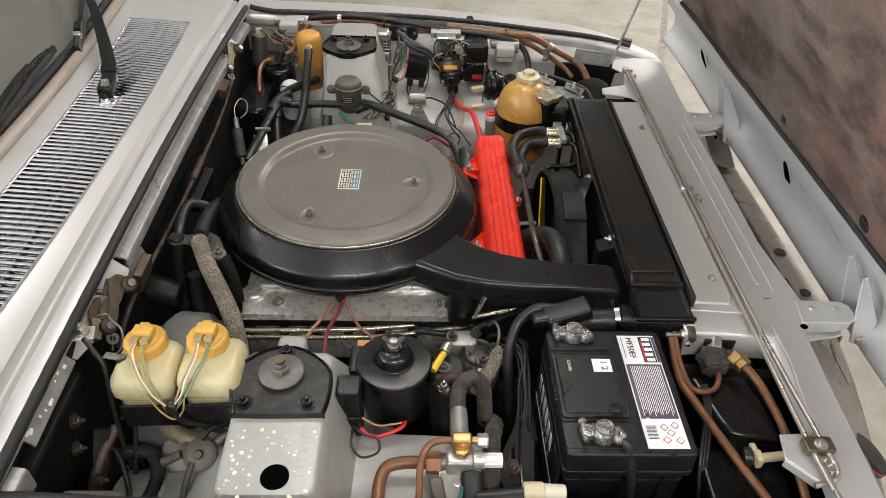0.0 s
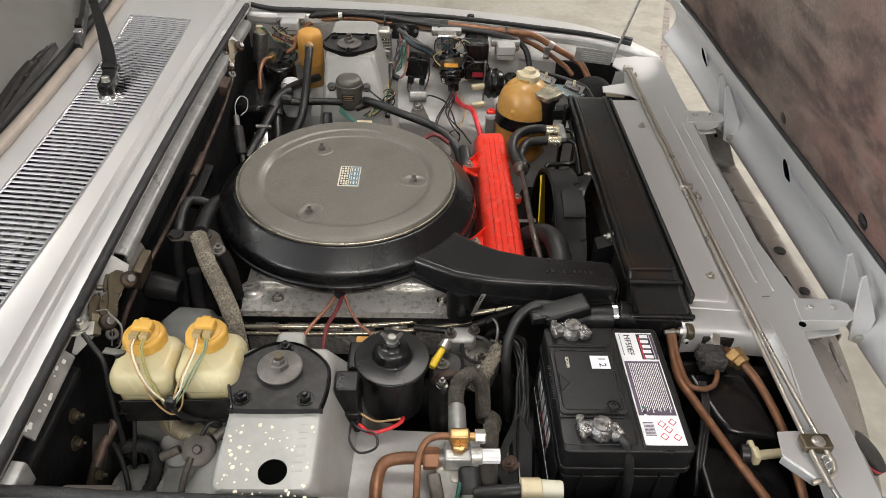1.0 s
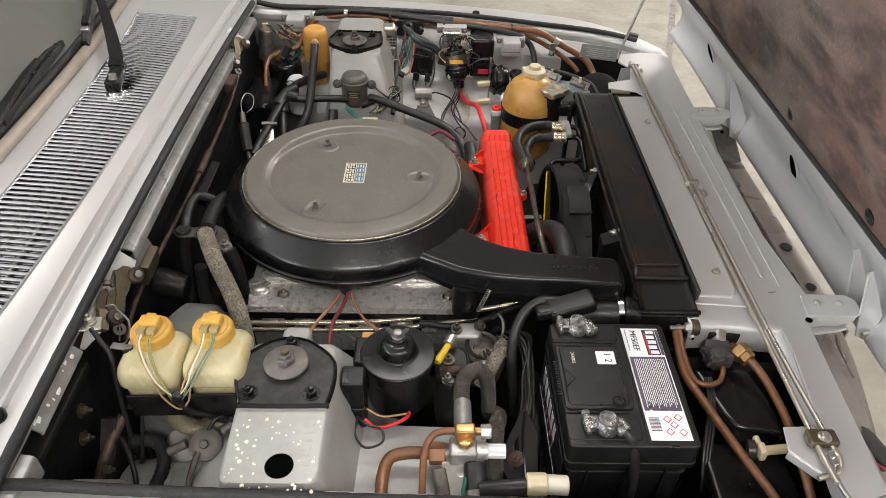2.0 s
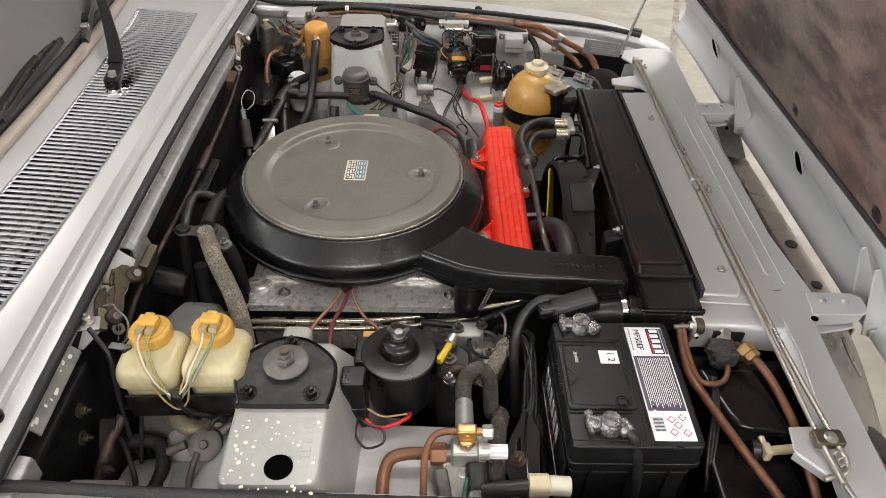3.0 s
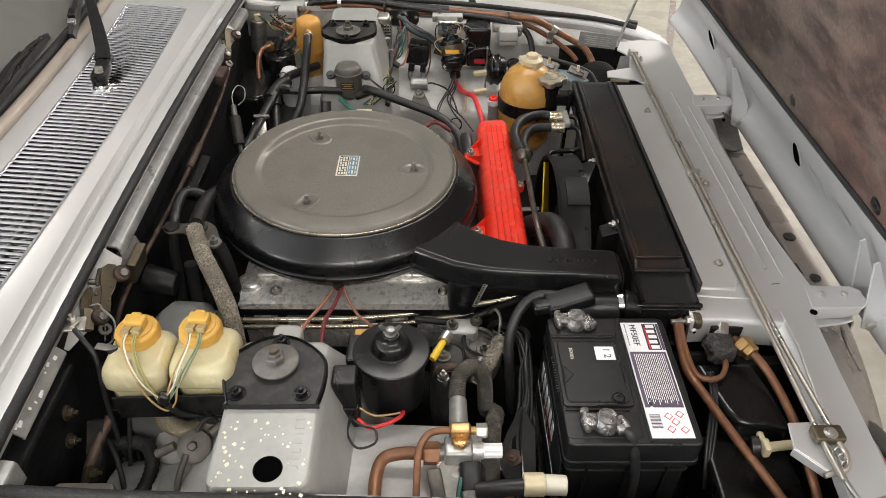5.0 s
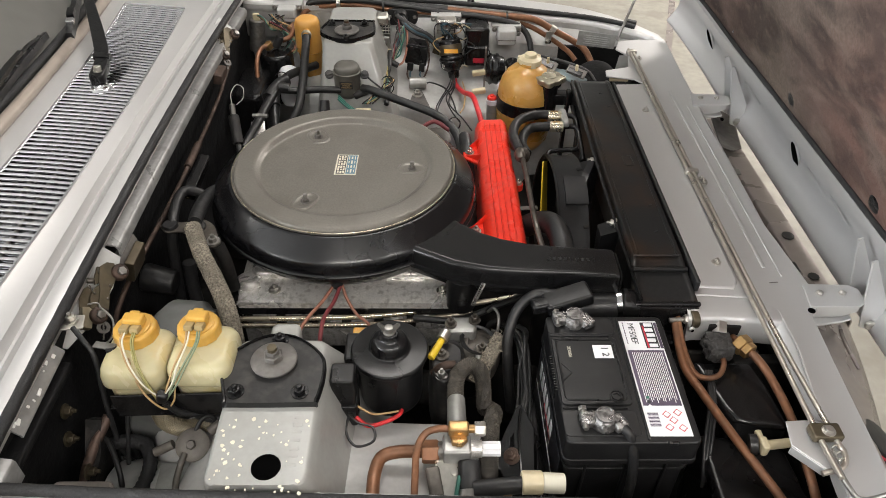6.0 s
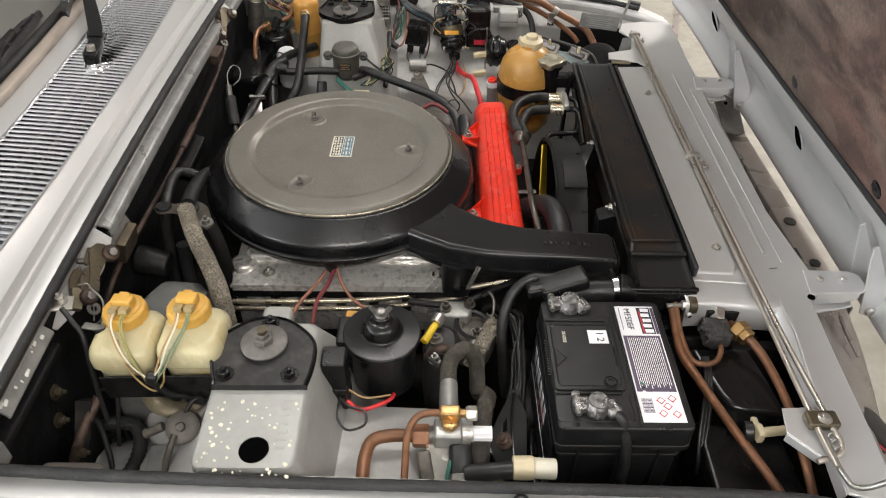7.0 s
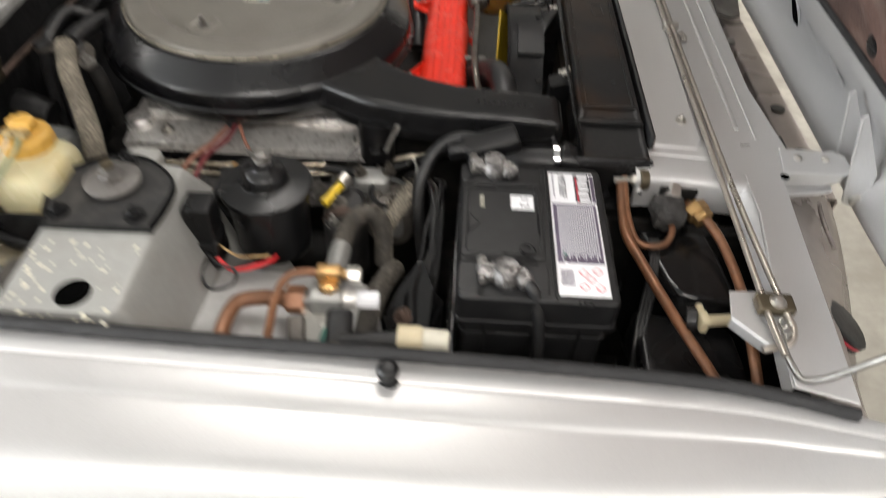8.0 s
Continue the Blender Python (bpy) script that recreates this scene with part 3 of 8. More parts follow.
# bulkhead
rows = [[(-0.432, y, zc(y) - 0.012), (-0.434, y, 0.80), (-0.43, y, 0.62), (-0.40, y, 0.50), (-0.36, y, 0.40)] for y in (-0.70, -0.4, 0, 0.4, 0.78)]
part("bulkhead", thick(sheet(B(), rows), 0.004), M_BULK, car, "black sound-deadened bulkhead")
for y0, y1, drop in ((-0.290, 0.62, 0.011), (-0.597, -0.475, 0.018)):
    n = 14
    bm = B()
    if drop < 0.015:
        lip_at = ((-0.424, -0.010), (-0.421, -0.017), (-0.406, -0.020), (-0.403, -0.024), (-0.403, -0.024 - drop))
    else:
        lip_at = ((-0.430, -0.008), (-0.427, -0.0115), (-0.421, -0.0125), (-0.4190, -0.0145), (-0.4085, -0.0255), (-0.4085, -0.029))
    sheet(bm, [[(x, y, zc(y) + h) for x, h in lip_at] for y in [y0 + (y1 - y0) * i / n for i in range(n + 1)]])
    flange = part("bulkhead_flange", thick(bm, 0.003), M_FLANGE, car, "chipped silver-painted bulkhead flange")
    for k in range(70 if drop < 0.015 else 9):
        y = y0 + 0.008 + (y1 - y0 - 0.016) * random.random() ** 2
        cx = random.uniform(-0.419, -0.410)
        part("paint_chip", box(B(), (cx, y, zc(y) - (0.0175 if drop < 0.015 else 0.0150 + 1.05 * (cx + 0.4190))), (random.uniform(0.002, 0.005), random.uniform(0.002, 0.011), 0.0022), (0, 8 if drop < 0.015 else 46, random.uniform(-20, 20)), 0.0008, 1), M_CHIPWHITE, flange)
part("bulkhead_flange", thick(sheet(B(), [[(-0.416, y, 0.905), (-0.404, y, 0.902), (-0.401, y, 0.898), (-0.401, y, 0.870)] for y in (-0.70, -0.66, -0.630)]), 0.003), M_FLANGE, car, "chipped silver-painted bulkhead flange")
part("flange_underside", box(B(), (-0.420, -0.57, 0.876), (0.026, 0.19, 0.012), bev=0.003), M_BULK, car)
# near-black sheet added to stand in for the shade below the engine
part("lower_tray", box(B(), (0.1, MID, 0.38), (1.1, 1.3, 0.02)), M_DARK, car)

# slam panel at the front
S = 0.8
bm = prism(B(), [(0.470, 0.455), (0.474, 0.0), (0.470, -0.20), (0.458, -0.262), (0.5625, -0.270), (0.590, -0.300), (0.590, -0.370), (0.572, -0.50), (0.560, -0.585), (0.556, -0.628), (0.616, -0.645), (0.624, -0.54), (0.632, -0.41), (0.640, -0.31), (0.664, -0.285), (0.664, -0.24), (0.648, -0.08), (0.654, 0.30), (0.668, 0.60), (0.672, 0.71), (0.60, 0.715), (0.545, 0.70), (0.528, 0.655), (0.552, 0.615), (0.538, 0.55), (0.478, 0.53), (0.474, 0.50), (0.54, 0.485), (0.556, 0.46)], S - 0.006, S - 0.001, 0.002)
slam = part("slam_panel", bm, M_SILVER, car, "silver-grey panel above the radiator")
# raised plateau between the ends, its edge rolled over
plat = [(0.480, 0.44), (0.482, 0.0), (0.476, -0.20), (0.468, -0.248), (0.536, -0.252), (0.548, -0.235), (0.552, 0.0), (0.556, 0.30), (0.552, 0.44)]
part("plateau", rings(B(), [[(0.515 + (x - 0.515) * k, 0.1 + (y - 0.1) * (1 - (1 - k) * 0.1), z) for x, y in plat] for k, z in ((1.0, S - 0.002), (0.95, S + 0.001), (0.90, S + 0.0022), (0.86, S + 0.0024))]), M_SILVER, slam)
part("panel_rib", prism(B(), [(0.600, -0.20), (0.606, -0.20), (0.612, 0.42), (0.606, 0.42)], S - 0.002, S + 0.002, 0.0015), M_SILVER, slam)
part("panel_rib", prism(B(), [(0.624, -0.22), (0.627, -0.22), (0.632, 0.35), (0.629, 0.35)], S - 0.002, S + 0.001, 0.0008), M_SILVER, slam)
for x, y, a in ((0.606, -0.236, 8), (0.560, 0.41, 20)):
    part("slot", box(B(), (x, y, S + 0.0004), (0.014, 0.0016, 0.0006), (0, 0, a)), M_DULL, slam)
# channel that closes its near end
sect = [(-0.262, S - 0.004), (-0.272, S - 0.0012), (-0.300, S - 0.001), (-0.3085, S - 0.0025), (-0.3125, S - 0.0065), (-0.3145, S - 0.012), (-0.3175, S - 0.036), (-0.319, S - 0.047), (-0.3165, S - 0.050)]
rows = []
for i in range(15):
    x = 0.449 + 0.150 * i / 14
    rows.append([(x, y - 0.10 * max(0, x - 0.50), z - (0.002 if i in (0, 14) else 0)) for y, z in sect])
chan = part("end_channel", thick(sheet(B(), rows), 0.002), M_SILVER, slam, "rolled silver-grey panel end")
part("rolled_eye", cyl(B(), (0.4515, -0.3195, S - 0.020), (0.4525, -0.3245, S - 0.0205), 0.0048, seg=18, bev=0.001), M_SILVER, chan)
part("eye_hole", cyl(B(), (0.4515, -0.3205, S - 0.020), (0.4525, -0.3252, S - 0.0205), 0.0026, seg=14), M_HOLE_SHADE, chan)
part("channel_cap", thick(sheet(B(), [[(0.4485, y, z) for y, z in sect[1:]], [(0.450, y + 0.012, z - 0.003) for y, z in sect[1:]]]), 0.0015), M_SILVER, chan)
part("panel_hole", lathe(B(), (0.642, -0.300, S - 0.0005), [(0.0058, 0), (0.0058, 0.001)], seg=18), M_HOLE_SHADE, slam, "black disc painted as the shade in a round hole")
# bright folded web along the strip to the fender
part("side_web", thick(sheet(B(), [[(0.590, -0.300, S - 0.003), (0.581, -0.312, S - 0.016), (0.576, -0.318, S - 0.034)], [(0.589, -0.37, S - 0.003), (0.579, -0.372, S - 0.018), (0.574, -0.374, S - 0.034)], [(0.580, -0.43, S - 0.003), (0.573, -0.432, S - 0.014), (0.570, -0.434, S - 0.024)], [(0.571, -0.51, S - 0.003), (0.568, -0.511, S - 0.006), (0.567, -0.512, S - 0.010)]]), 0.002), M_SILVER, slam, "bright folded web")
part("side_flange", thick(sheet(B(), [[(0.571, -0.51, S - 0.004), (0.568, -0.51, S - 0.02)], [(0.560, -0.585, S - 0.004), (0.557, -0.585, S - 0.02)], [(0.556, -0.628, S - 0.004), (0.553, -0.628, S - 0.02)]]), 0.002), M_SILVER, slam)
part("side_flange", thick(sheet(B(), [[(0.664, -0.285, S - 0.004), (0.666, -0.285, S - 0.016)], [(0.65, -0.08, S - 0.004), (0.652, -0.08, S - 0.016)], [(0.67, 0.71, S - 0.004), (0.672, 0.71, S - 0.016)]]), 0.002), M_SILVER, slam)
for x, y in ((0.526, -0.189), (0.528, 0.324), (0.574, 0.045)):
    part("bolt", bolt(B(), (x, y, S + 0.002), 0.0055, 0.006), M_ZINC, slam)
# sheet metal of the nose below the bonnet
rows = []
for i in range(12):
    y = -0.675 + 0.455 * i / 11
    xr_ = 0.770 - 0.30 * max(0.0, -0.20 - y) ** 1.5 - 0.05 * max(0.0, -0.2 - y)
    rows.append([(0.600, y, 0.772), (0.635, y, 0.768), (0.66 + 0.3 * (xr_ - 0.70), y, 0.752), (xr_ - 0.02, y, 0.722), (xr_, y, 0.702), (xr_ + 0.004, y, 0.66), (xr_ + 0.004, y, 0.45)])
nose = part("front_panel", thick(sheet(B(), rows), 0.003), M_VALANCE, car, "taupe painted headlamp panel")
# dark disc painted as the shade inside the headlamp opening
part("lamp_opening", lathe(B(), (0.676, -0.492, 0.727), [(0.034, 0), (0.034, 0.012), (0.030, 0.014)], (0.55, 0, 0.83), 32), M_PLATE, nose, "dark disc painted as the shade in the headlamp opening")
part("opening_rim", tube(B(), [(0.676 + 0.029 * math.cos(a), -0.492 + 0.035 * math.sin(a), 0.736 - 0.019 * math.cos(a)) for a in [radians(20 * k) for k in range(19)]], 0.0018, 6, 2), M_LABELRED, nose, "thin red rim round the dark disc")
part("panel_crease", tube(B(), [(0.722, -0.275, 0.738), (0.712, -0.30, 0.744), (0.710, -0.33, 0.742), (0.716, -0.36, 0.732)], 0.003, 8, 5), M_VALANCE, nose)
bar = part("grille_bar", thick(sheet(B(), [[(xb - 0.004, y, 0.66), (xb, y, 0.695), (xb + 0.004, y, 0.700), (xb + 0.040, y, 0.703), (xb + 0.044, y, 0.698), (xb + 0.045, y, 0.64)] for y, xb in ((-0.225, 0.738), (-0.1, 0.7375), (0.1, 0.736), (0.3, 0.734), (0.47, 0.732))]), 0.003), M_VALANCE, car, "taupe grille surround")
part("bar_pad", box(B(), (0.718, 0.235, 0.7000), (0.046, 0.022, 0.004), bev=0.002), M_DULL, bar)
part("bar_pad", box(B(), (0.712, -0.085, 0.7000), (0.060, 0.03, 0.004), bev=0.002), M_PLATE, bar)
part("bar_slot", lathe(B(), (0.757, 0.005, 0.7035), [(0.012, 0), (0.012, 0.0012)], seg=20), M_PLATE, bar)
part("bar_slot", lathe(B(), (0.758, -0.115, 0.7035), [(0.010, 0), (0.010, 0.0012)], seg=20), M_PLATE, bar)
stamped = part("stamped_bracket", thick(sheet(B(), [[(0.712, 0.30, 0.725), (0.740, 0.295, 0.718), (0.765, 0.31, 0.715)], [(0.712, 0.37, 0.742), (0.742, 0.36, 0.728), (0.768, 0.37, 0.732)], [(0.715, 0.43, 0.748), (0.745, 0.43, 0.746), (0.770, 0.41, 0.740)]]), 0.002), M_DULL, bar, "stamped steel bracket")
part("bracket_hole", cyl(B(), (0.740, 0.40, 0.738), (0.740, 0.395, 0.742), 0.004, seg=12), M_HOLE_SHADE, stamped)
part("front_beam", box(B(), (0.645, MID, 0.60), (0.03, 1.2, 0.12), bev=0.01), M_DARK, car)
# two dark fillers added so the gaps round the radiator read as shade
part("radiator_support", box(B(), (0.505, 0.08, 0.62), (0.05, 0.80, 0.33), bev=0.002), M_DARK, car)
part("radiator_side_wall", box(B(), (0.47, -0.326, 0.58), (0.20, 0.008, 0.31), bev=0.002), M_DARK, car)
part("headlamp_wall", box(B(), (0.60, -0.345, 0.60), (0.16, 0.02, 0.28), bev=0.004), M_DARK, car)

# bonnet, hinged at the front and standing open
HX, HZ = 0.770, 0.745
LEAN_X, LEAN_Z = -0.31, 0.951


def hood(y, v, n):
    """A place on the bonnet: v up along it, n out of its underside."""
    return (HX + LEAN_X * v - LEAN_Z * n, y, HZ + LEAN_Z * v + LEAN_X * n)


def lift(y):
    return 0.115 * max(0.0, (abs(y - MID) - 0.30) / 0.41) ** 2


def crown(y):
    return 0.05 * (abs(y - MID) / 0.71) ** 5


HY = [MID - 0.71 + 1.42 * i / 60 for i in range(61)]
PROFILE = [(0.0, -0.055), (0.0, 0.0), (0.003, 0.010), (0.009, 0.010), (0.015, 0.006), (0.032, -0.011), (0.050, -0.0225), (0.068, -0.0275), (0.088, -0.0275), (0.108, -0.021), (0.130, -0.0145), (0.150, -0.0105), (0.172, -0.010), (0.176, -0.018), (1.02, -0.020), (1.02, -0.06)]
loops = []
for y in HY:
    dent = 0.0026 * noise.noise((y * 11, 0.3, 2)) + 0.0012 * noise.noise((y * 31, 1.7, 5))
    loops.append([hood(y, max(v, lift(y) + 0.9 * v * (1 - lift(y))), n + crown(y) + (dent * math.cos(v * 30 + y * 9) if 0.01 < v < 0.17 else 0)) for v, n in PROFILE])
bonnet = part("bonnet", rings(B(), loops), M_SILVER, car, "silver-grey bonnet standing open on its front hinges")
rows = []
for i in range(76):
    y = MID - 0.655 + 1.31 * i / 75
    fold = lambda j: min(1.0, j / 5) * (0.007 * noise.noise((y * 5, j * 0.22, 3)) + 0.004 * noise.noise((y * 17, j * 0.7, 7)) - 0.006 * max(0.0, 1 - abs(noise.noise((y * 3.1 + 0.12 * j, j * 0.10, 9))) * 9))
    rows.append([hood(y, 0.180 + lift(y) * 0.7 + 0.81 * j / 55, -0.014 + crown(y) + fold(j * 0.72) - (0.01 if i in (0, 75) or j == 0 else 0)) for j in range(56)])
felt = part("insulation_mat", thick(sheet(B(), rows), 0.004), M_FELT, bonnet, "mottled brown felt insulation mat")
part("mat_edge", tube(B(), [hood(y, 0.186 + lift(y) * 0.7, -0.010 + crown(y)) for y in HY[1:-1:4]], 0.0055, 8, 3), M_RUBBER, bonnet)
part("mat_edge", tube(B(), [hood(MID + 0.662, v, 0.026) for v in (0.27, 0.5, 0.8, 1.0)], 0.006, 8, 3), M_RUBBER, bonnet)
for y, v in ((0.414, 0.221), (0.089, 0.221), (-0.225, 0.213)):
    part("fastener", lathe(B(), hood(y, v, -0.013), [(0.015, 0), (0.015, 0.003), (0.010, 0.006)], (-LEAN_Z, 0, LEAN_X), 20), M_PLASTIC, felt)


def lip(y, v):
    """The height of the bonnet's inner lip out of its underside at a place on it."""
    u = (v - lift(y)) / (0.9 * (1 - lift(y)))
    for (v0, n0), (v1, n1) in zip(PROFILE[1:], PROFILE[2:]):
        if v0 <= u <= v1:
            return n0 + (n1 - n0) * (u - v0) / max(1e-6, v1 - v0) + crown(y)
    return crown(y) - 0.02


HOLE_AXIS = Vector((-LEAN_Z * 0.96, 0, LEAN_X - 0.1)).to_track_quat("Z", "Y").to_matrix().to_4x4()
for y, v in ((0.107, 0.078), (0.597, 0.105), (-0.42, 0.13)):
    at = Matrix.Translation(hood(y, v, lip(y, v) + 0.003)) @ HOLE_AXIS @ Matrix.Diagonal((0.95, 2.2, 1, 1))
    rim = lathe(B(), (0, 0, 0), [(0.0145, -0.003), (0.0150, 0.0), (0.0165, 0.0003), (0.019, -0.003)], (0, 0, 1), 32, cap=False)
    rim.transform(at)
    part("oval_rim", rim, M_SILVER, bonnet)
    # solid oval disc; the shade of the hole is painted on it
    oval = lathe(B(), (0, 0, 0), [(0.0148, 0), (0.0148, 0.0012)], (0, 0, 1), 32)
    oval.transform(at)
    part("oval_opening", oval, M_HOLE_SHADE, bonnet, "black oval disc painted as the shade in an access hole")
for y0, v0, y1, v1 in ((0.034, 0.102, -0.030, 0.068), (-0.072, 0.110, -0.121, 0.080), (0.36, 0.112, 0.30, 0.085), (0.48, 0.120, 0.43, 0.095)):
    rows = []
    for k in range(11):
        f = k / 10
        y, v = y0 + (y1 - y0) * f, v0 + (v1 - v0) * f - 0.008 * math.sin(math.pi * f)
        w = 0.010 * math.sin(math.pi * (0.05 + 0.9 * f))
        rows.append([hood(y, v + o * w, lip(y, v + o * w) + h) for o, h in ((-1, -0.0006), (-0.5, 0.0005), (0, 0.0011), (0.5, 0.0007), (1, -0.0006))])
    part("pressed_mark", sheet(B(), rows), M_SILVER, bonnet)
for y in (0.075, -0.06, 0.22, -0.13):
    part("edge_slot", box(B(), hood(y, 0.004, 0.0004), (0.002, 0.013, 0.004), (0, -18, 0)), M_HOLE_SHADE, bonnet)
for y in (-0.268, 0.378):
    hinge = part("hinge_arm", prism(B(), [(0.642, y - 0.026), (0.722, y - 0.025), (0.735, y - 0.016), (0.736, y + 0.014), (0.724, y + 0.024), (0.650, y + 0.026)], S - 0.0005, S + 0.0035, 0.0012), M_SILVER, car, "silver-grey bonnet hinge arm")
    part("arm_flange", rings(B(), [[(x, y - 0.0262 + q, z) for q, z in ((0, S + 0.002), (0.0022, S + 0.002), (0.0022, S - d), (0, S - d))] for x, d in ((0.644, 0.022), (0.70, 0.018), (0.720, 0.008))]), M_SILVER, hinge)
    part("hinge_step", prism(B(), [(0.640, y - 0.045), (0.700, y - 0.034), (0.716, y - 0.028), (0.716, y + 0.030), (0.64, y + 0.035)], S - 0.026, S - 0.021, 0.002), M_SILVER, hinge)
    for bx in (0.668, 0.705):
        part("bolt", lathe(B(), (bx, y + 0.004, S + 0.0035), [(0.0055, 0), (0.0055, 0.003), (0.003, 0.005)], seg=6), M_ZINC, hinge)
    for dy, dx in ((-0.018, 0.0), (0.036, 0.004)):
        bm = rings(B(), [[(0.744 + dx, y + dy + q, 0.750), (0.758 + dx, y + dy + q, 0.744), (0.772 + dx, y + dy + q, 0.752), (0.768 + dx, y + dy + q, 0.80), (0.714 + dx, y + dy + q, 0.893), (0.708 + dx, y + dy + q, 0.888)] for q in (-0.0012, 0.0012)])
        fin = part("hinge_fin", bm, M_SILVER, hinge)
        part("fin_lip", tube(B(), [(0.744 + dx, y + dy, 0.752), (0.727 + dx, y + dy, 0.82), (0.709 + dx, y + dy, 0.889)], 0.0022, 6, 3), M_SILVER, fin)
    part("hinge_pin", lathe(B(), (0.757, y - 0.026, 0.757), [(0.0085, 0.006), (0.0085, 0.002), (0.006, 0)], (0, 1, 0), 18), M_ZINC, hinge)
for s, p in ((1, [(0.539, 0.686, 0.806), (0.543, 0.690, 0.83), (0.60, 0.72, 1.02), (0.62, 0.73, 1.12)]), (-1, [(0.552, -0.56, 0.812), (0.556, -0.605, 0.806), (0.572, -0.625, 0.806), (0.62, -0.63, 0.86), (0.69, -0.64, 0.95)])):
    part("stay_rod", tube(B(), p, 0.0035, 8, 5), M_STEEL, bonnet, "thin steel bonnet stay")

# wheels, which carry the car
for s in (-1, 1):
    wheel = part("wheel", lathe(B(), (0.0, MID + s * 0.60, 0.30), [(0.20, 0), (0.29, 0.01), (0.30, 0.04), (0.30, 0.13), (0.29, 0.16), (0.20, 0.17)], (0, s, 0), 32), M_RUBBER, car, "black front tyre")

# strut towers
def tower(s, cy):
    loops = []
    for z, dx0, dx1, yi in ((0.62, -0.03, 0.075, 0.14), (0.72, -0.02, 0.05, 0.125), (0.80, -0.008, 0.026, 0.085), (0.862, -0.002, 0.006, 0.052), (0.876, 0, 0, 0.046), (0.880, -0.006 * -1, -0.006, 0.040)):
        x0, x1 = -0.203 + dx0, -0.088 + dx1
        far = 0.168
        pts = rounded(x1 - x0, far + yi, 0.014, 4, (x0 + x1) / 2, 0)
        loops.append([(x, cy + s * (far - yi) / 2 + y, z) for x, y in pts])
    body = part("strut_tower", rings(B(), loops), M_TOWER, car, "grey painted strut tower with chipped paint")
    outline = []
    pts = [(-0.062, -0.012 * 1), (-0.055, 0.016), (-0.018, 0.046), (0.022, 0.046), (0.059, 0.016), (0.066, -0.014), (0.061, -0.056), (0.052, -0.061), (-0.040, -0.062), (-0.048, -0.056)]
    pts = smooth_path([(x, y, 0) for x, y in pts + pts[:1]], 4)[:-1]
    q = [(-0.152 + p.x, cy - s * (p.y - 0.003)) for p in pts]
    plate = part("top_plate", prism(B(), q, 0.877, 0.885, 0.002), M_PLATE, body, "dull black top mount plate")
    bm = rings(B(), [[(-0.152 + p.x * k, cy - s * (p.y - 0.003 + 0.012 * (1 - k)) , z) for p in pts] for k, z in ((1.03, 0.880), (1.03, 0.8870), (1.01, 0.8892), (0.975, 0.8888), (0.955, 0.8850), (0.95, 0.880))], cap=False, closed=True)
    part("plate_lip", bm, M_BLACK, plate)
    part("rubber_ring", lathe(B(), (-0.150, cy, 0.8845), [(0.026, 0), (0.0265, 0.0035), (0.024, 0.005)], seg=32), M_RUBBER, plate)
    part("disc", lathe(B(), (-0.150, cy, 0.884), [(0.024, 0.002), (0.024, 0.004), (0.0285, 0.005), (0.029, 0.008), (0.0265, 0.010), (0.014, 0.011)], seg=36), M_DULL, plate, "dull steel centre washer")
    part("nut", hexnut(hexnut(B(), (-0.150, cy, 0.894), 0.0125, 0.009), (-0.150, cy, 0.903), 0.0085, 0.006), M_DULL, plate)
    part("stud", cyl(B(), (-0.150, cy, 0.90), (-0.150, cy, 0.914), 0.006), M_GOLDZINC, plate)
    for x, y in ((-0.190, -0.046), (-0.112, -0.046), (-0.149, 0.038)):
        part("bolt", bolt(B(), (x, cy - s * y * -1 * -1, 0.885), 0.0075, 0.008), M_PLASTIC, plate)
    return body


near_tower = tower(-1, -0.480)
for k in range(8):
    part("stamped_mark", box(B(), (-0.1085, -0.548 - 0.0108 * k, 0.87965), (0.0110, 0.0024 + 0.0020 * (k % 3), 0.0016), (0, 0, 3), 0.0006), M_TOWER, near_tower)
tower(1, 0.536)
# solid black disc painted as the hole's inner shade
part("round_hole", lathe(B(), (-0.136, -0.626, 0.8790), [(0.0165, 0), (0.0165, 0.0015)], seg=28), M_HOLE_SHADE, near_tower, "black disc painted as the shade in a round hole")
for k in range(60):
    x, y = random.uniform(-0.195, -0.095), random.uniform(-0.66, -0.56)
    r = random.uniform(0.0008, 0.0028)
    pts = [(x + r * random.uniform(0.5, 1.3) * math.cos(a), y + r * random.uniform(0.5, 1.4) * math.sin(a)) for a in [radians(60 * j) for j in range(6)]]
    if abs(x + 0.136) > 0.02 or abs(y + 0.626) > 0.02:
        part("paint_chip", prism(B(), pts, 0.8790, random.uniform(0.8801, 0.8807)), M_CHIP, near_tower)

# ---- engine ----
engine = thing("engine", (-0.1, 0.03, 0.40), "grimy engine with cast aluminium heads under the air cleaner", "engine")
part("block", box(B(), (-0.10, 0.0, 0.545), (0.50, 0.34, 0.29), bev=0.02), M_DARK, engine)
part("gearbox", box(B(), (-0.36, 0.03, 0.50), (0.14, 0.26, 0.20), bev=0.03), M_DARK, engine)
bm = rings(B(), [[(x, -0.272 + a, 0.62 + b) for a, b in ((0.060, 0), (0.09, -0.02), (0.17, 0.0), (0.17, 0.130), (0.10, 0.129), (0.068, 0.123), (0.050, 0.117), (0.050, 0.104), (0.058, 0.102))] for x in (-0.275, -0.268, 0.0, 0.085, 0.092)])
head = part("cylinder_head", bm, M_ALU, engine, "dirty cast aluminium cylinder head cover")
part("cover_ledge", box(B(), (-0.092, -0.217, 0.731), (0.375, 0.010, 0.006), bev=0.003), M_ALU, head)
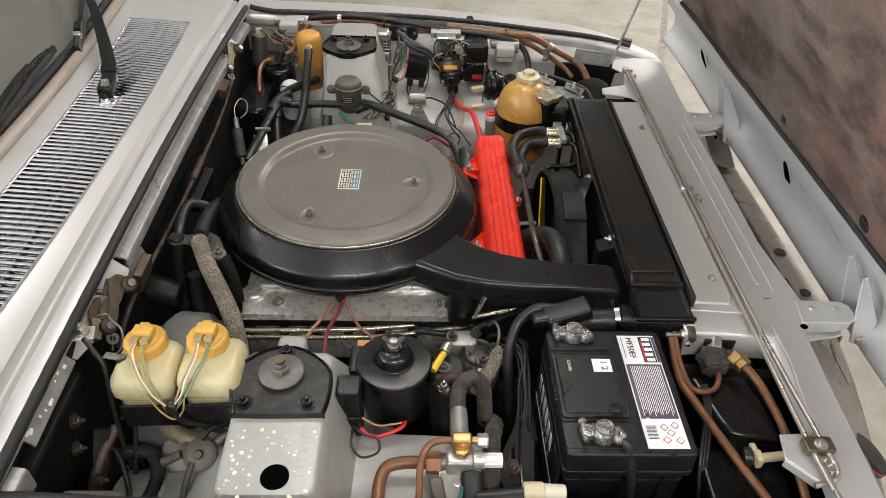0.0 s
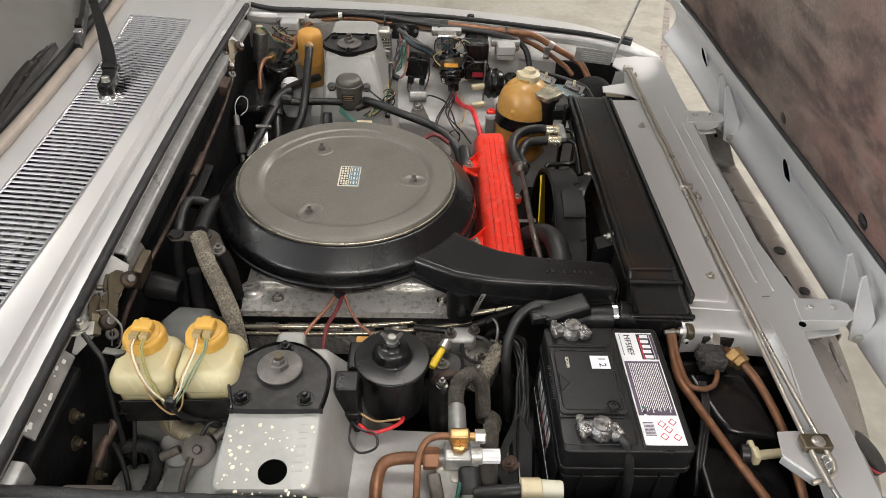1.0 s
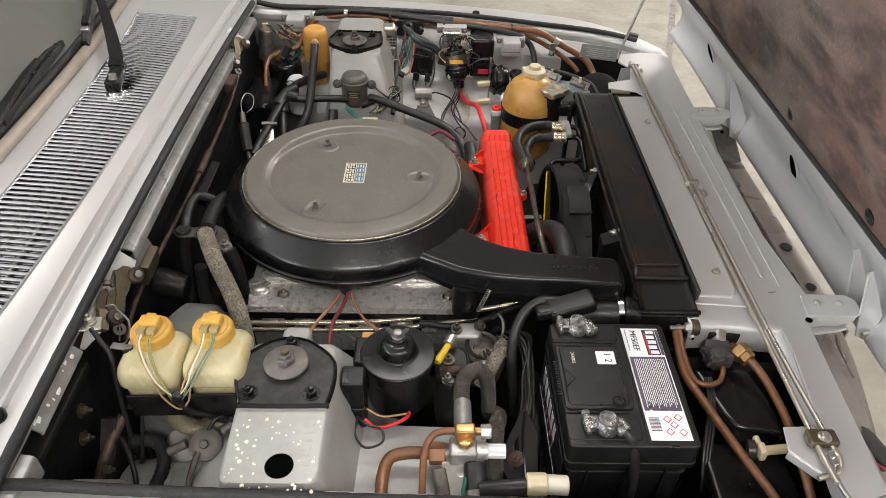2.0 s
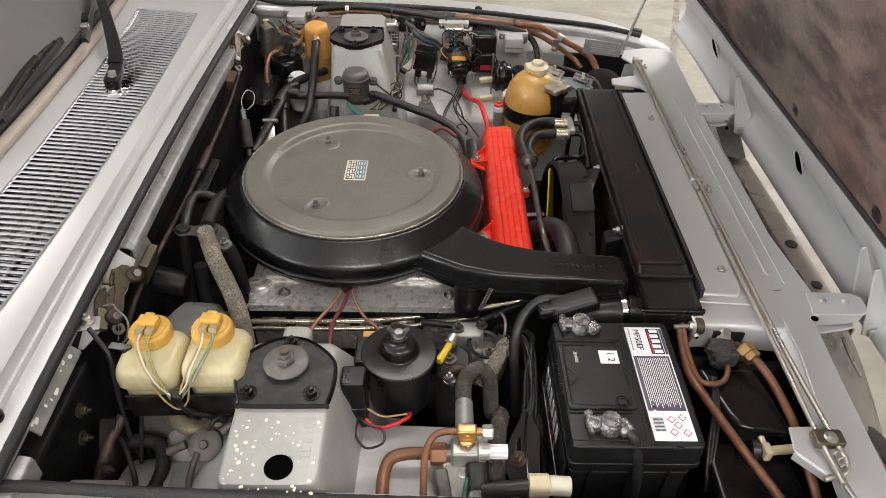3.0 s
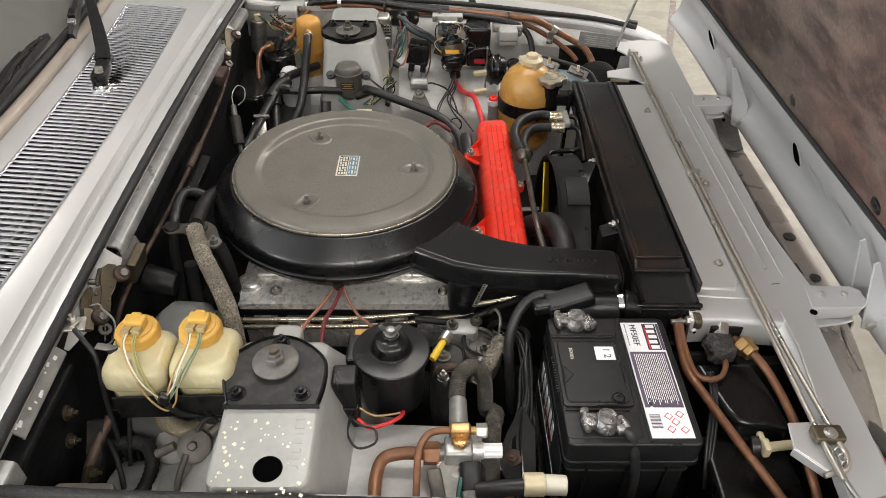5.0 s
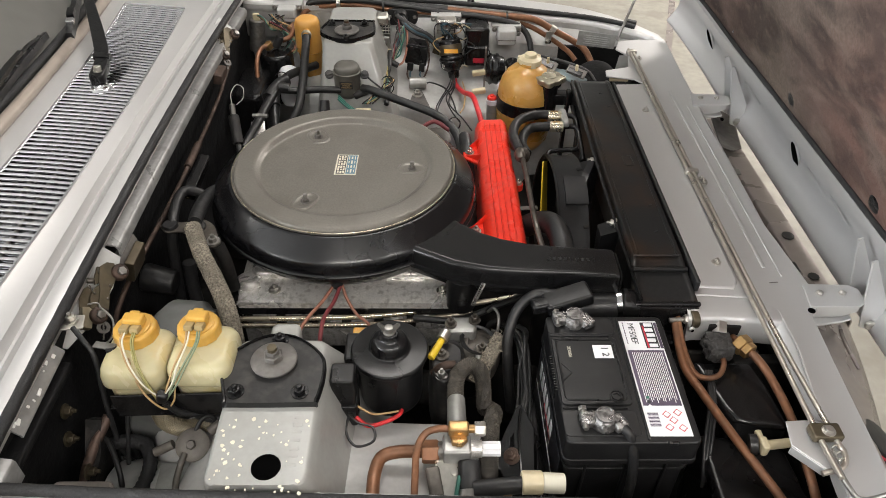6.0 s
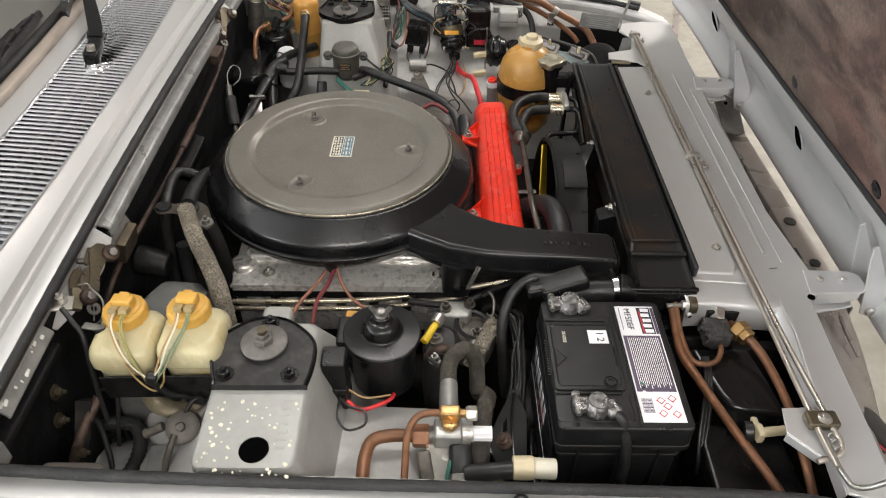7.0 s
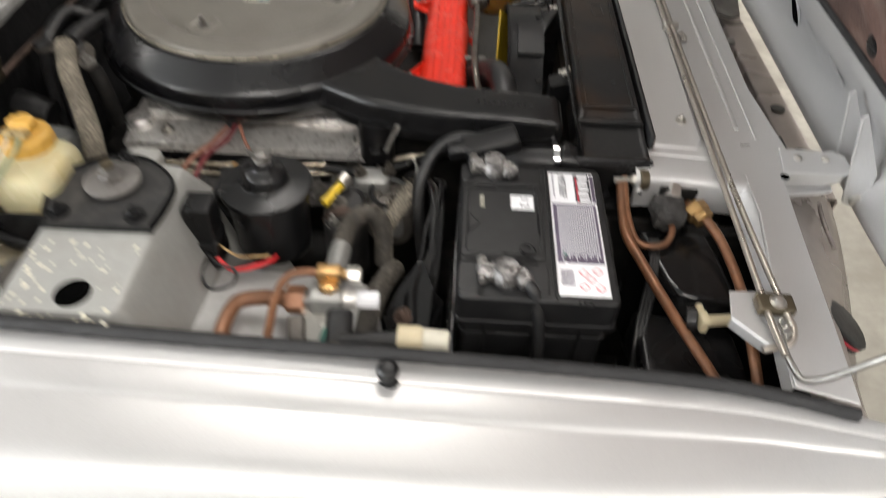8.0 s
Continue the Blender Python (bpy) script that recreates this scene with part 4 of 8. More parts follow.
part("gasket_strip", box(B(), (-0.092, -0.2165, 0.7145), (0.37, 0.008, 0.016), bev=0.002), M_PLASTIC, head)
for x in (-0.216, 0.068):
    part("cover_bolt", bolt(B(), (x, -0.199, 0.744), 0.007, 0.008, washer=1.5), M_ZINC, head)
for k in range(12):
    part("fin", box(B(), (-0.265 + 0.028 * k, -0.216, 0.690), (0.016, 0.014, 0.024), bev=0.003), M_ALU if k % 2 else M_DARK, head)
part("raised_panel", prism(B(), rounded(0.33, 0.05, 0.015, 4, -0.095, -0.150), 0.744, 0.760, 0.006, 3), M_ALU, head)
part("end_boss", lathe(B(), (-0.262, -0.180, 0.70), [(0.022, 0), (0.022, 0.05), (0.014, 0.056)], seg=20), M_ALU, head)
# added dark blocks; they hide the red cover and fan blade low down
part("front_housing", box(B(), (0.185, -0.172, 0.64), (0.15, 0.03, 0.22), bev=0.012), M_DARK, engine)
part("pump_housing", lathe(B(), (0.282, -0.175, 0.66), [(0.05, -0.1), (0.055, 0.0), (0.045, 0.06), (0.02, 0.07)], (0, 0, 1), 24), M_DARK, engine)
part("exhaust_manifold", tube(B(), [(-0.26, -0.29, 0.62), (-0.1, -0.30, 0.615), (0.06, -0.29, 0.60)], 0.03, 12), M_DARK, engine)
part("far_head", box(B(), (-0.10, 0.27, 0.66), (0.36, 0.13, 0.10), bev=0.012), M_DARK, engine)
part("rear_housing", lathe(B(), (-0.30, -0.02, 0.70), [(0.05, 0), (0.05, 0.05), (0.03, 0.06)], (0, 0, 1), 20), M_DARK, engine)

# timing belt cover, red
tc = thing("timing_belt_cover", (0.185, 0.08, 0.60), "bright red ribbed timing belt cover beside the air cleaner", "engine cover")
prof = [(-0.036, 0.55), (-0.036, 0.762), (-0.031, 0.776), (-0.020, 0.784), (0.020, 0.786), (0.029, 0.778), (0.034, 0.762), (0.034, 0.55)]
loops = []
for y, k in ((-0.150, 0.9), (-0.147, 0.97), (-0.138, 1.0), (0.03, 1.0), (0.115, 1.0), (0.118, 0.93), (0.135, 0.93), (0.138, 0.95), (0.298, 0.95), (0.308, 0.92), (0.312, 0.82)):
    loops.append([(0.184 + x * k * 1.10, y, 0.6 + (z - 0.6) * (1 if k > 0.9 else 0.985)) for x, z in prof])
cover = part("cover", rings(B(), loops), M_RED, tc)
for dx in (-0.017, -0.006, 0.005, 0.016):
    part("rib", box(B(), (0.184 + dx, 0.08, 0.7855), (0.0028, 0.42, 0.005), (0, 0, 0), 0.0012), M_RED, cover)
for y in (-0.062, 0.205):
    part("lug", prism(B(), [(0.153, y - 0.045), (0.118, y - 0.018), (0.116, y + 0.012), (0.153, y + 0.04)], 0.756, 0.764, 0.003), M_RED, cover)
    for d in (-0.033, 0.03):
        part("web", rings(B(), [[(0.152, y + d + q, 0.782), (0.152, y + d + q, 0.75), (0.122, y + d * 0.35 + q, 0.758), (0.122, y + d * 0.35 + q, 0.764)] for q in (-0.0015, 0.0015)]), M_RED, cover)
    part("bolt", bolt(B(), (0.131, y, 0.764), 0.0065, 0.008, washer=1.5), M_ZINC, cover)
for y in (-0.115, 0.10):
    part("lug", cyl(B(), (0.225, y, 0.745), (0.225, y, 0.758), 0.010, seg=14), M_RED, cover)
    part("bolt", bolt(B(), (0.226, y, 0.758), 0.005, 0.007), M_ZINC, cover)

# air cleaner
AX, AY = -0.107, -0.008
ac = thing("air_cleaner", (AX, AY, 0.77), "large round air cleaner with grey-brown lid and black casing", "air cleaner")
casing = part("casing", lathe(B(), (AX, AY, 0), [(0.13, 0.768), (0.200, 0.774), (0.218, 0.782), (0.228, 0.794), (0.2315, 0.8075), (0.2370, 0.8095), (0.2388, 0.8115), (0.2388, 0.8140), (0.2372, 0.8158), (0.2338, 0.8170), (0.2336, 0.8182), (0.2350, 0.8205), (0.2354, 0.8270), (0.2346, 0.8330), (0.2325, 0.8378), (0.2285, 0.8424), (0.2030, 0.8655), (0.1995, 0.8680), (0.10, 0.868)], seg=112), M_GLOSS, ac, "gloss black pressed steel casing")
lid = part("lid", lathe(B(), (AX, AY, 0), [(0.1955, 0.866), (0.1975, 0.8685), (0.1975, 0.8705), (0.1955, 0.8715), (0.1940, 0.8708), (0.1930, 0.8740), (0.191, 0.8770), (0.187, 0.8780), (0.162, 0.8792), (0.1575, 0.8786), (0.1535, 0.8755), (0.150, 0.8708), (0.1465, 0.8688), (0.14, 0.8688), (0.05, 0.8692), (0.001, 0.8694)], seg=112), M_LID, ac, "grey-brown textured metal lid")
part("lid_edge", tube(B(), [(AX + 0.1968 * math.cos(a), AY + 0.1968 * math.sin(a), 0.8716) for a in [2 * math.pi * k / 72 for k in range(73)]], 0.0010, 6, 1), M_CAPSTEEL, lid, "worn bright edge of the lid")
for x, y in ((-0.165, 0.090), (0.014, -0.015), (-0.162, -0.115)):
    a = math.atan2(y - AY, x - AX)
    pts = rounded(0.050, 0.034, 0.0165, 6)
    bm = rings(B(), [[(x + px * k * math.cos(a) - py * k * math.sin(a) , y + px * k * math.sin(a) + py * k * math.cos(a), z) for px, py in pts] for k, z in ((1.1, 0.8685), (0.98, 0.8705), (0.9, 0.8712), (0.72, 0.8695), (0.55, 0.8690))])
    dimple = part("stud_dimple", bm, M_LID, lid)
    part("nut", hexnut(lathe(B(), (x, y, 0.869), [(0.0085, 0), (0.0085, 0.0012)], seg=16), (x, y, 0.8702), 0.0058, 0.0055), M_DULL, lid, "small dull plated nut")
    part("stud", cyl(B(), (x, y, 0.87), (x, y, 0.8835), 0.0035, seg=10), M_STEEL, lid)
lab = part("maker_plate", box(B(), (-0.1035, -0.005, 0.8699), (0.038, 0.064, 0.0006), (0, 0, -1)), M_IVORY, lid, "small ivory and blue printed plate")
part("print", box(B(), (-0.1120, -0.005, 0.8703), (0.0155, 0.059, 0.0004), (0, 0, -1)), M_BLACKINK, lab)
part("print", box(B(), (-0.0945, -0.005, 0.8703), (0.0165, 0.059, 0.0004), (0, 0, -1)), M_LABELBLUE, lab)
for i in range(3):
    for k in range(7):
        part("print_line", box(B(), (-0.1168 + 0.0047 * i, 0.0195 - 0.0082 * k, 0.8706), (0.0034, 0.0066 - 0.0022 * ((i + k) % 3 == 0), 0.0003)), M_IVORY, lab)
    for k in range(4):
        part("print_line", box(B(), (-0.0997 + 0.0052 * i, 0.016 - 0.0140 * k, 0.8706), (0.0016 + 0.0012 * (i == 1), 0.0105 - 0.003 * ((i + k) % 2), 0.0003)), M_IVORY, lab)
# snorkel
loops = []
for (x, y), w, top, dirx in (((0.005, -0.128), 0.120, 0.843, 52), ((0.060, -0.170), 0.112, 0.842, 48), ((0.105, -0.198), 0.098, 0.842, 30), ((0.150, -0.214), 0.086, 0.842, 18), ((0.20, -0.222), 0.075, 0.841, 8), ((0.27, -0.226), 0.069, 0.840, 2), ((0.335, -0.2285), 0.068, 0.838, 0), ((0.343, -0.2285), 0.067, 0.836, 0), ((0.346, -0.2285), 0.062, 0.832, 0)):
    a = radians(dirx)
    nx, ny = math.sin(a), math.cos(a)
    sec = [(-0.49, -0.040), (-0.49, -0.034), (-0.545, -0.0335), (-0.55, -0.032), (-0.545, -0.0305), (-0.505, -0.030), (-0.485, -0.011), (-0.465, -0.0045), (-0.43, -0.0012), (-0.40, -0.0002), (-0.38, 0.0), (0.38, 0.0), (0.42, -0.0002), (0.45, -0.0012), (0.482, -0.0045), (0.5, -0.012), (0.505, -0.030), (0.53, -0.031), (0.53, -0.034), (0.5, -0.035), (0.5, -0.05), (-0.46, -0.05)]
    loops.append([(x + nx * o * w, y + ny * o * w, top + h) for o, h in sec])
snork = part("intake_snorkel", rings(B(), loops), M_BLACK, ac, "satin black moulded intake snorkel")
part("end_rim", rings(B(), [[(0.3465 + d, -0.2285 + o * k, 0.811 + h * k) for o, h in rounded(0.066, 0.046, 0.012)] for d, k in ((0, 1.0), (0.0015, 0.98), (0.0015, 0.9), (-0.004, 0.88))]), M_DARK, snork)
part("seam", tube(B(), [(0.028, -0.197, 0.832), (0.040, -0.182, 0.8415), (0.062, -0.150, 0.8425), (0.088, -0.112, 0.842)], 0.0016, 6, 5), M_DARK, snork)
part("clip_lug", box(B(), (0.035, -0.196, 0.822), (0.022, 0.012, 0.012), (0, 0, -40), 0.003), M_PLASTIC, snork)
for k in range(9):
    part("moulded_mark", box(B(), (0.235 + 0.009 * k, -0.226, 0.8418 - 0.0004 * k), (0.0045, 0.007, 0.0008), bev=0.0003), M_PLASTIC, snork)
part("valve_body", lathe(B(), (0.098, -0.235, 0.745), [(0.018, 0), (0.024, 0.004), (0.026, 0.05), (0.022, 0.065)], (0, 0, 1), 20), M_PLASTIC, ac)
part("spring", tube(B(), [(0.114 + 0.016 * t + 0.0032 * math.cos(t * 75), -0.275 + 0.008 * t + 0.0032 * math.sin(t * 75), 0.785 + 0.04 * t) for t in [i / 90 for i in range(91)]], 0.0008, 5, 1), M_STEEL, ac)

# radiator with its fan and cowl
rad = thing("radiator", (0.42, 0.10, 0.42), "black radiator with a satin painted top tank cover", "radiator")
loops = []
for y, top, x0, x1 in ((-0.290, 0.790, 0.368, 0.466), (-0.284, 0.806, 0.366, 0.468), (-0.245, 0.812, 0.368, 0.466), (-0.205, 0.824, 0.374, 0.462), (-0.198, 0.827, 0.375, 0.461), (0.405, 0.828, 0.378, 0.463), (0.43, 0.822, 0.378, 0.464), (0.44, 0.806, 0.38, 0.462)):
    loops.append([(x0, y, 0.76), (x0, y, top - 0.005), (x0 + 0.005, y, top), (x0 + 0.012, y, top - 0.001), (x0 + 0.016, y, top - 0.003), (x1 - 0.012, y, top - 0.003), (x1 - 0.008, y, top), (x1 - 0.002, y, top - 0.001), (x1, y, top - 0.006), (x1, y, 0.76)])
tank = part("top_cover", rings(B(), loops), M_RADTOP, rad, "satin black top cover with rubbed patches")
part("core", box(B(), (0.425, 0.07, 0.60), (0.06, 0.66, 0.34), bev=0.004), M_DARK, rad)
part("side_seal", box(B(), (0.471, 0.08, 0.812), (0.008, 0.68, 0.022), bev=0.003), M_RUBBER, rad)
part("rim_bar", tube(B(), [(0.374, -0.29, 0.812), (0.370, 0.0, 0.822), (0.374, 0.42, 0.824)], 0.0035, 6, 4), M_BLACK, rad)
for x in (0.388, 0.452):
    part("edge_bead", tube(B(), [(x, -0.196, 0.8255), (x + 0.002, 0.1, 0.8265), (x + 0.001, 0.405, 0.8265)], 0.0022, 6, 3), M_RADTOP, tank)
part("cross_bead", tube(B(), [(0.380, -0.200, 0.8255), (0.42, -0.200, 0.8262), (0.458, -0.199, 0.8255)], 0.0022, 6, 2), M_RADTOP, tank)
part("cross_bead", tube(B(), [(0.374, -0.226, 0.8195), (0.42, -0.227, 0.8205), (0.462, -0.226, 0.8195)], 0.0042, 8, 2), M_RADTOP, tank)
part("rolled_end", tube(B(), [(0.366, -0.287, 0.800), (0.372, -0.288, 0.801), (0.42, -0.289, 0.802), (0.464, -0.288, 0.801), (0.468, -0.287, 0.800)], 0.0045, 12, 3), M_BLACK, tank)
part("end_panel", box(box(B(), (0.420, -0.297, 0.772), (0.094, 0.004, 0.058), (-6, 0, 0), 0.002), (0.405, -0.312, 0.752), (0.05, 0.03, 0.004), (0, 0, 0), 0.001), M_BLACK, tank)
part("end_hole", cyl(B(), (0.425, -0.3025, 0.766), (0.425, -0.3040, 0.766), 0.008, seg=16), M_HOLE_SHADE, tank)
part("badge", tube(B(), [(0.432 + x, 0.085 + y, 0.8254) for x, y in rounded(0.018, 0.034, 0.004, 3)] + [(0.4395, 0.098, 0.8254)], 0.0008, 5, 1), M_PLATE, rad, "small embossed plain plaque")
for x, y in ((0.432, -0.135), (0.44, -0.06), (0.43, 0.36), (0.436, 0.30)):
    part("slot", box(B(), (x, y, 0.8252), (0.008, 0.0025, 0.001), (0, 0, 30)), M_BLACKINK, rad)
part("filler_neck", lathe(B(), (0.325, 0.422, 0.745), [(0.020, 0), (0.020, 0.066), (0.026, 0.070), (0.026, 0.076)], seg=24), M_BLACK, rad)
part("neck_arm", box(B(), (0.355, 0.420, 0.782), (0.06, 0.028, 0.030), bev=0.005), M_BLACK, rad)
pts = []
for i in range(48):
    a = 2 * math.pi * i / 48
    r = 0.0345 + 0.0035 * math.cos(4 * a + 0.5) + 0.0025 * math.cos(8 * a + 1.0)
    pts.append((0.322 + r * math.cos(a), 0.430 + r * math.sin(a)))
cap = part("filler_cap", prism(B(), pts, 0.818, 0.832, 0.003), M_CAPSTEEL, rad, "plated steel radiator cap with two ears")
part("cap_centre", lathe(B(), (0.322, 0.430, 0.831), [(0.018, 0), (0.017, 0.003), (0.006, 0.004), (0.003, 0.006)], seg=24), M_CAPSTEEL, cap)
for y in (0.10, -0.10):
    br = part("mount_bracket", rings(B(), [[(0.376, y + q, 0.812), (0.376, y + q, 0.70), (0.350, y + q, 0.66), (0.345, y + q, 0.80)] for q in (-0.018, 0.014)]), M_PLASTIC, rad)
    part("bolt", bolt(B(), (0.372, y, 0.815), 0.006, 0.010, (-1, 0, 0.1)), M_ZINC, br)
FY, FZ = 0.07, 0.622
shroud = part("fan_cowl", rings(B(), [[(x, FY + r * math.cos(a), FZ + r * math.sin(a)) for a in [radians(-10 + 200 * i / 60) for i in range(61)]] for x, r in ((0.286, 0.182), (0.284, 0.188), (0.287, 0.192), (0.291, 0.190), (0.320, 0.188), (0.334, 0.189), (0.338, 0.192), (0.341, 0.192), (0.341, 0.186), (0.325, 0.182))], cap=False, closed=True), M_MATTE, rad, "black plastic fan cowl")
bm = B()
rings(bm, [[(x, FY + r * math.cos(a), FZ + r * math.sin(a)) for a, r in ((radians(98), 0.186), (radians(98), 0.1965), (radians(108), 0.1985), (radians(117), 0.1965), (radians(117), 0.186))] for x in (0.300, 0.304, 0.338, 0.342)])
part("cowl_bracket", bm, M_MATTE, shroud, "moulded bracket on the fan cowl")
STRAP = [(0.338, 0.034, 0.808), (0.343, 0.046, 0.814), (0.350, 0.062, 0.8165), (0.362, 0.090, 0.8175), (0.374, 0.112, 0.817)]
part("cowl_strap", rings(B(), [[(x - 0.006, y + 0.003, z), (x + 0.005, y - 0.004, z), (x + 0.006, y - 0.005, z - 0.012), (x + 0.003, y - 0.003, z - 0.012), (x + 0.002, y - 0.002, z - 0.003), (x - 0.006, y + 0.003, z - 0.003)] for x, y, z in STRAP]), M_CAN, shroud)
for a0 in (22, 40, 90, 130):
    a = radians(a0)
    part("cowl_mark", box(B(), (0.335, FY + 0.192 * math.cos(a), FZ + 0.192 * math.sin(a)), (0.010, 0.006, 0.003), (a0 - 90, 0, 20), 0.001), M_DARK, shroud)
for k in range(3):
    a = radians(120 * k + 58)
    c, sn = math.cos(a), math.sin(a)
    bm = rings(B(), [[(0.276 + dx, FY + r * c - w * sn, FZ + r * sn + w * c) for dx, w in ((0, hw), (0.008, hw * 0.2), (0.022, -hw), (0.019, -hw), (0.005, hw * 0.2), (-0.003, hw))] for r, hw in ((0.03, 0.02), (0.10, 0.034), (0.176, 0.042))])
    part("fan_blade", bm, M_FANYEL, rad, "yellow fan blade")
part("fan_hub", lathe(B(), (0.262, FY, FZ), [(0.04, 0), (0.04, 0.03), (0.02, 0.04)], (1, 0, 0), 20), M_DARK, rad)

# battery
bat = thing("battery", (0.303, -0.446, 0.633), "black twelve volt car battery with a printed top label", "battery")
body = part("case", prism(B(), rounded(0.160, 0.205, 0.008, 3, 0.303, -0.446), 0.633, 0.790, 0.002), M_BATTERY, bat)
lidb = part("lid", prism(B(), rounded(0.173, 0.222, 0.010, 3, 0.303, -0.446), 0.782, 0.823, 0.004), M_BATTERY, bat)
part("lid_rim", prism(B(), rounded(0.176, 0.225, 0.010, 3, 0.303, -0.446), 0.778, 0.788, 0.002), M_BATTERY, lidb)
part("vent_panel", prism(B(), rounded(0.094, 0.118, 0.006, 3, 0.266, -0.440), 0.8225, 0.8262, 0.0015), M_BATTERY, lidb)
part("panel_groove", tube(B(), [(x, y, 0.8264) for x, y in rounded(0.082, 0.106, 0.006, 3, 0.266, -0.440)] + [(0.307, -0.392, 0.8264)], 0.0010, 5, 1), M_CAN, lidb)
part("corner_step", prism(B(), rounded(0.098, 0.040, 0.006, 3, 0.266, -0.527), 0.8215, 0.8242, 0.0012), M_BATTERY, lidb)
part("corner_step", prism(B(), rounded(0.098, 0.034, 0.006, 3, 0.266, -0.355), 0.8215, 0.8242, 0.0012), M_BATTERY, lidb)
part("lid_notch", box(B(), (0.352, -0.5565, 0.8225), (0.014, 0.004, 0.004), bev=0.001), M_CAN, lidb)
part("ridge", box(B(), (0.3215, -0.446, 0.8235), (0.003, 0.212, 0.004), bev=0.001), M_BATTERY, lidb)
part("ridge", box(B(), (0.262, -0.5035, 0.8235), (0.085, 0.003, 0.004), bev=0.001), M_BATTERY, lidb)
part("ridge", box(B(), (0.262, -0.376, 0.8235), (0.085, 0.003, 0.004), bev=0.001), M_BATTERY, lidb)
for k in range(14):
    part("grip_rib", box(B(), (0.2165, -0.412 - 0.0045 * k, 0.812), (0.005, 0.0022, 0.018), bev=0.0006), M_BATTERY, lidb)
    part("grip_rib", box(B(), (0.3905, -0.412 - 0.0045 * k, 0.806), (0.005, 0.0022, 0.018), bev=0.0006), M_BATTERY, lidb)
for z in (0.755,):
    part("case_rib", prism(B(), rounded(0.164, 0.209, 0.008, 3, 0.303, -0.446), z - 0.002, z + 0.002, 0.001), M_BATTERY, body)
for x in (0.25, 0.303, 0.356):
    part("case_rib", box(B(), (x, -0.5495, 0.71), (0.004, 0.004, 0.15), bev=0.001), M_BATTERY, body)
for x0, y0, x1, y1 in ((0.226, -0.428, 0.240, -0.446), (0.240, -0.446, 0.226, -0.462), (0.226, -0.428, 0.226, -0.462), (0.262, -0.498, 0.300, -0.498), (0.222, -0.3855, 0.300, -0.3855), (0.300, -0.3855, 0.312, -0.374)):
    part("moulded_line", tube(B(), [(x0, y0, 0.8262), ((x0 + x1) / 2, (y0 + y1) / 2, 0.8263), (x1, y1, 0.8262)], 0.0009, 5, 1), M_BATTERY, lidb)
part("plug_collar", lathe(B(), (0.293, -0.487, 0.8262), [(0.0095, 0), (0.0095, 0.0016), (0.0085, 0.002), (0.0078, 0.0006)], seg=24, cap=False), M_CAN, lidb)
part("vent_plug", lathe(B(), (0.293, -0.487, 0.8262), [(0.007, 0), (0.0065, 0.002), (0.004, 0.002), (0.004, 0.0005)], seg=20), M_BATTERY, lidb)
lb = part("label", box(B(), (0.3515, -0.447, 0.8236), (0.055, 0.200, 0.0008)), M_WHITE, lidb, "white and dark purple printed battery label")
part("print", box(B(), (0.3515, -0.452, 0.8242), (0.051, 0.096, 0.0004)), M_INK, lb)
part("print", box(B(), (0.3640, -0.375, 0.8242), (0.019, 0.050, 0.0004)), M_BLACKINK, lb)
part("print", box(B(), (0.3765, -0.375, 0.8242), (0.004, 0.050, 0.0004)), M_INK, lb)
for k in range(5):
    part("print_block", box(B(), (0.3655 - 0.001 * (k % 2), -0.355 - 0.010 * k, 0.8245), (0.012, 0.0065, 0.0003)), M_WHITE, lb)
part("print_bar", box(B(), (0.3575, -0.378, 0.8245), (0.0022, 0.043, 0.0003)), M_LABELRED, lb)
bm = B()
for k in range(17):
    y = -0.408
    while y > -0.4935 + 0.004 * (k % 3):
        w = random.uniform(0.0025, 0.0075)
        box(bm, (0.3315 + 0.0026 * k, y - w / 2, 0.8245), (0.0010, w, 0.0003))
        y -= w + 0.0008
tagged(part("print_text", bm, M_WHITE, lb), kind="stuff")
bm = B()
for k in range(9):
    box(bm, (0.3290, -0.352 - 0.0048 * k, 0.8245), (0.0013, 0.0035, 0.0003))
tagged(part("print_text", bm, M_INK, lb), kind="stuff")
for k in range(10):
    part("print_line", box(B(), (0.335, -0.512 - 0.0022 * k, 0.8242), (0.014, 0.0009 if k % 3 else 0.0014, 0.0003)), M_INK, lb)
for x, y in ((0.353, -0.514), (0.368, -0.511), (0.360, -0.523), (0.352, -0.534), (0.369, -0.535)):
    part("print_diamond", box(B(), (x, y, 0.8242), (0.0085, 0.0085, 0.0003), (0, 0, 45)), M_LABELRED, lb)
    part("print_diamond", box(B(), (x, y, 0.8245), (0.0062, 0.0062, 0.0003), (0, 0, 45)), M_WHITE, lb)
for y, m in ((-0.487, M_GREENW), (-0.494, M_BLACKINK), (-0.501, M_WHITE)):
    part("print_dot", lathe(B(), (0.3345, y, 0.8244), [(0.0024, 0), (0.0024, 0.0004)], seg=14), m, lb)
words("MF50EF", 0.0128, (0.3395, -0.372, 0.8245), -90, M_BLACKINK, lb)
sticker = part("sticker", box(B(), (0.2895, -0.4085, 0.8265), (0.027, 0.024, 0.0006)), M_WHITE, lidb, "small white sticker")
words("1 2", 0.0145, (0.292, -0.4085, 0.8270), -90, M_BLACKINK, sticker)
words("2EX005", 0.0066, (0.242, -0.409, 0.8265), -90, M_IVORY, lidb)
sl = part("side_label", box(B(), (0.2160, -0.448, 0.715), (0.0008, 0.195, 0.11)), M_BLACKINK, bat, "black side label with pale blocks")
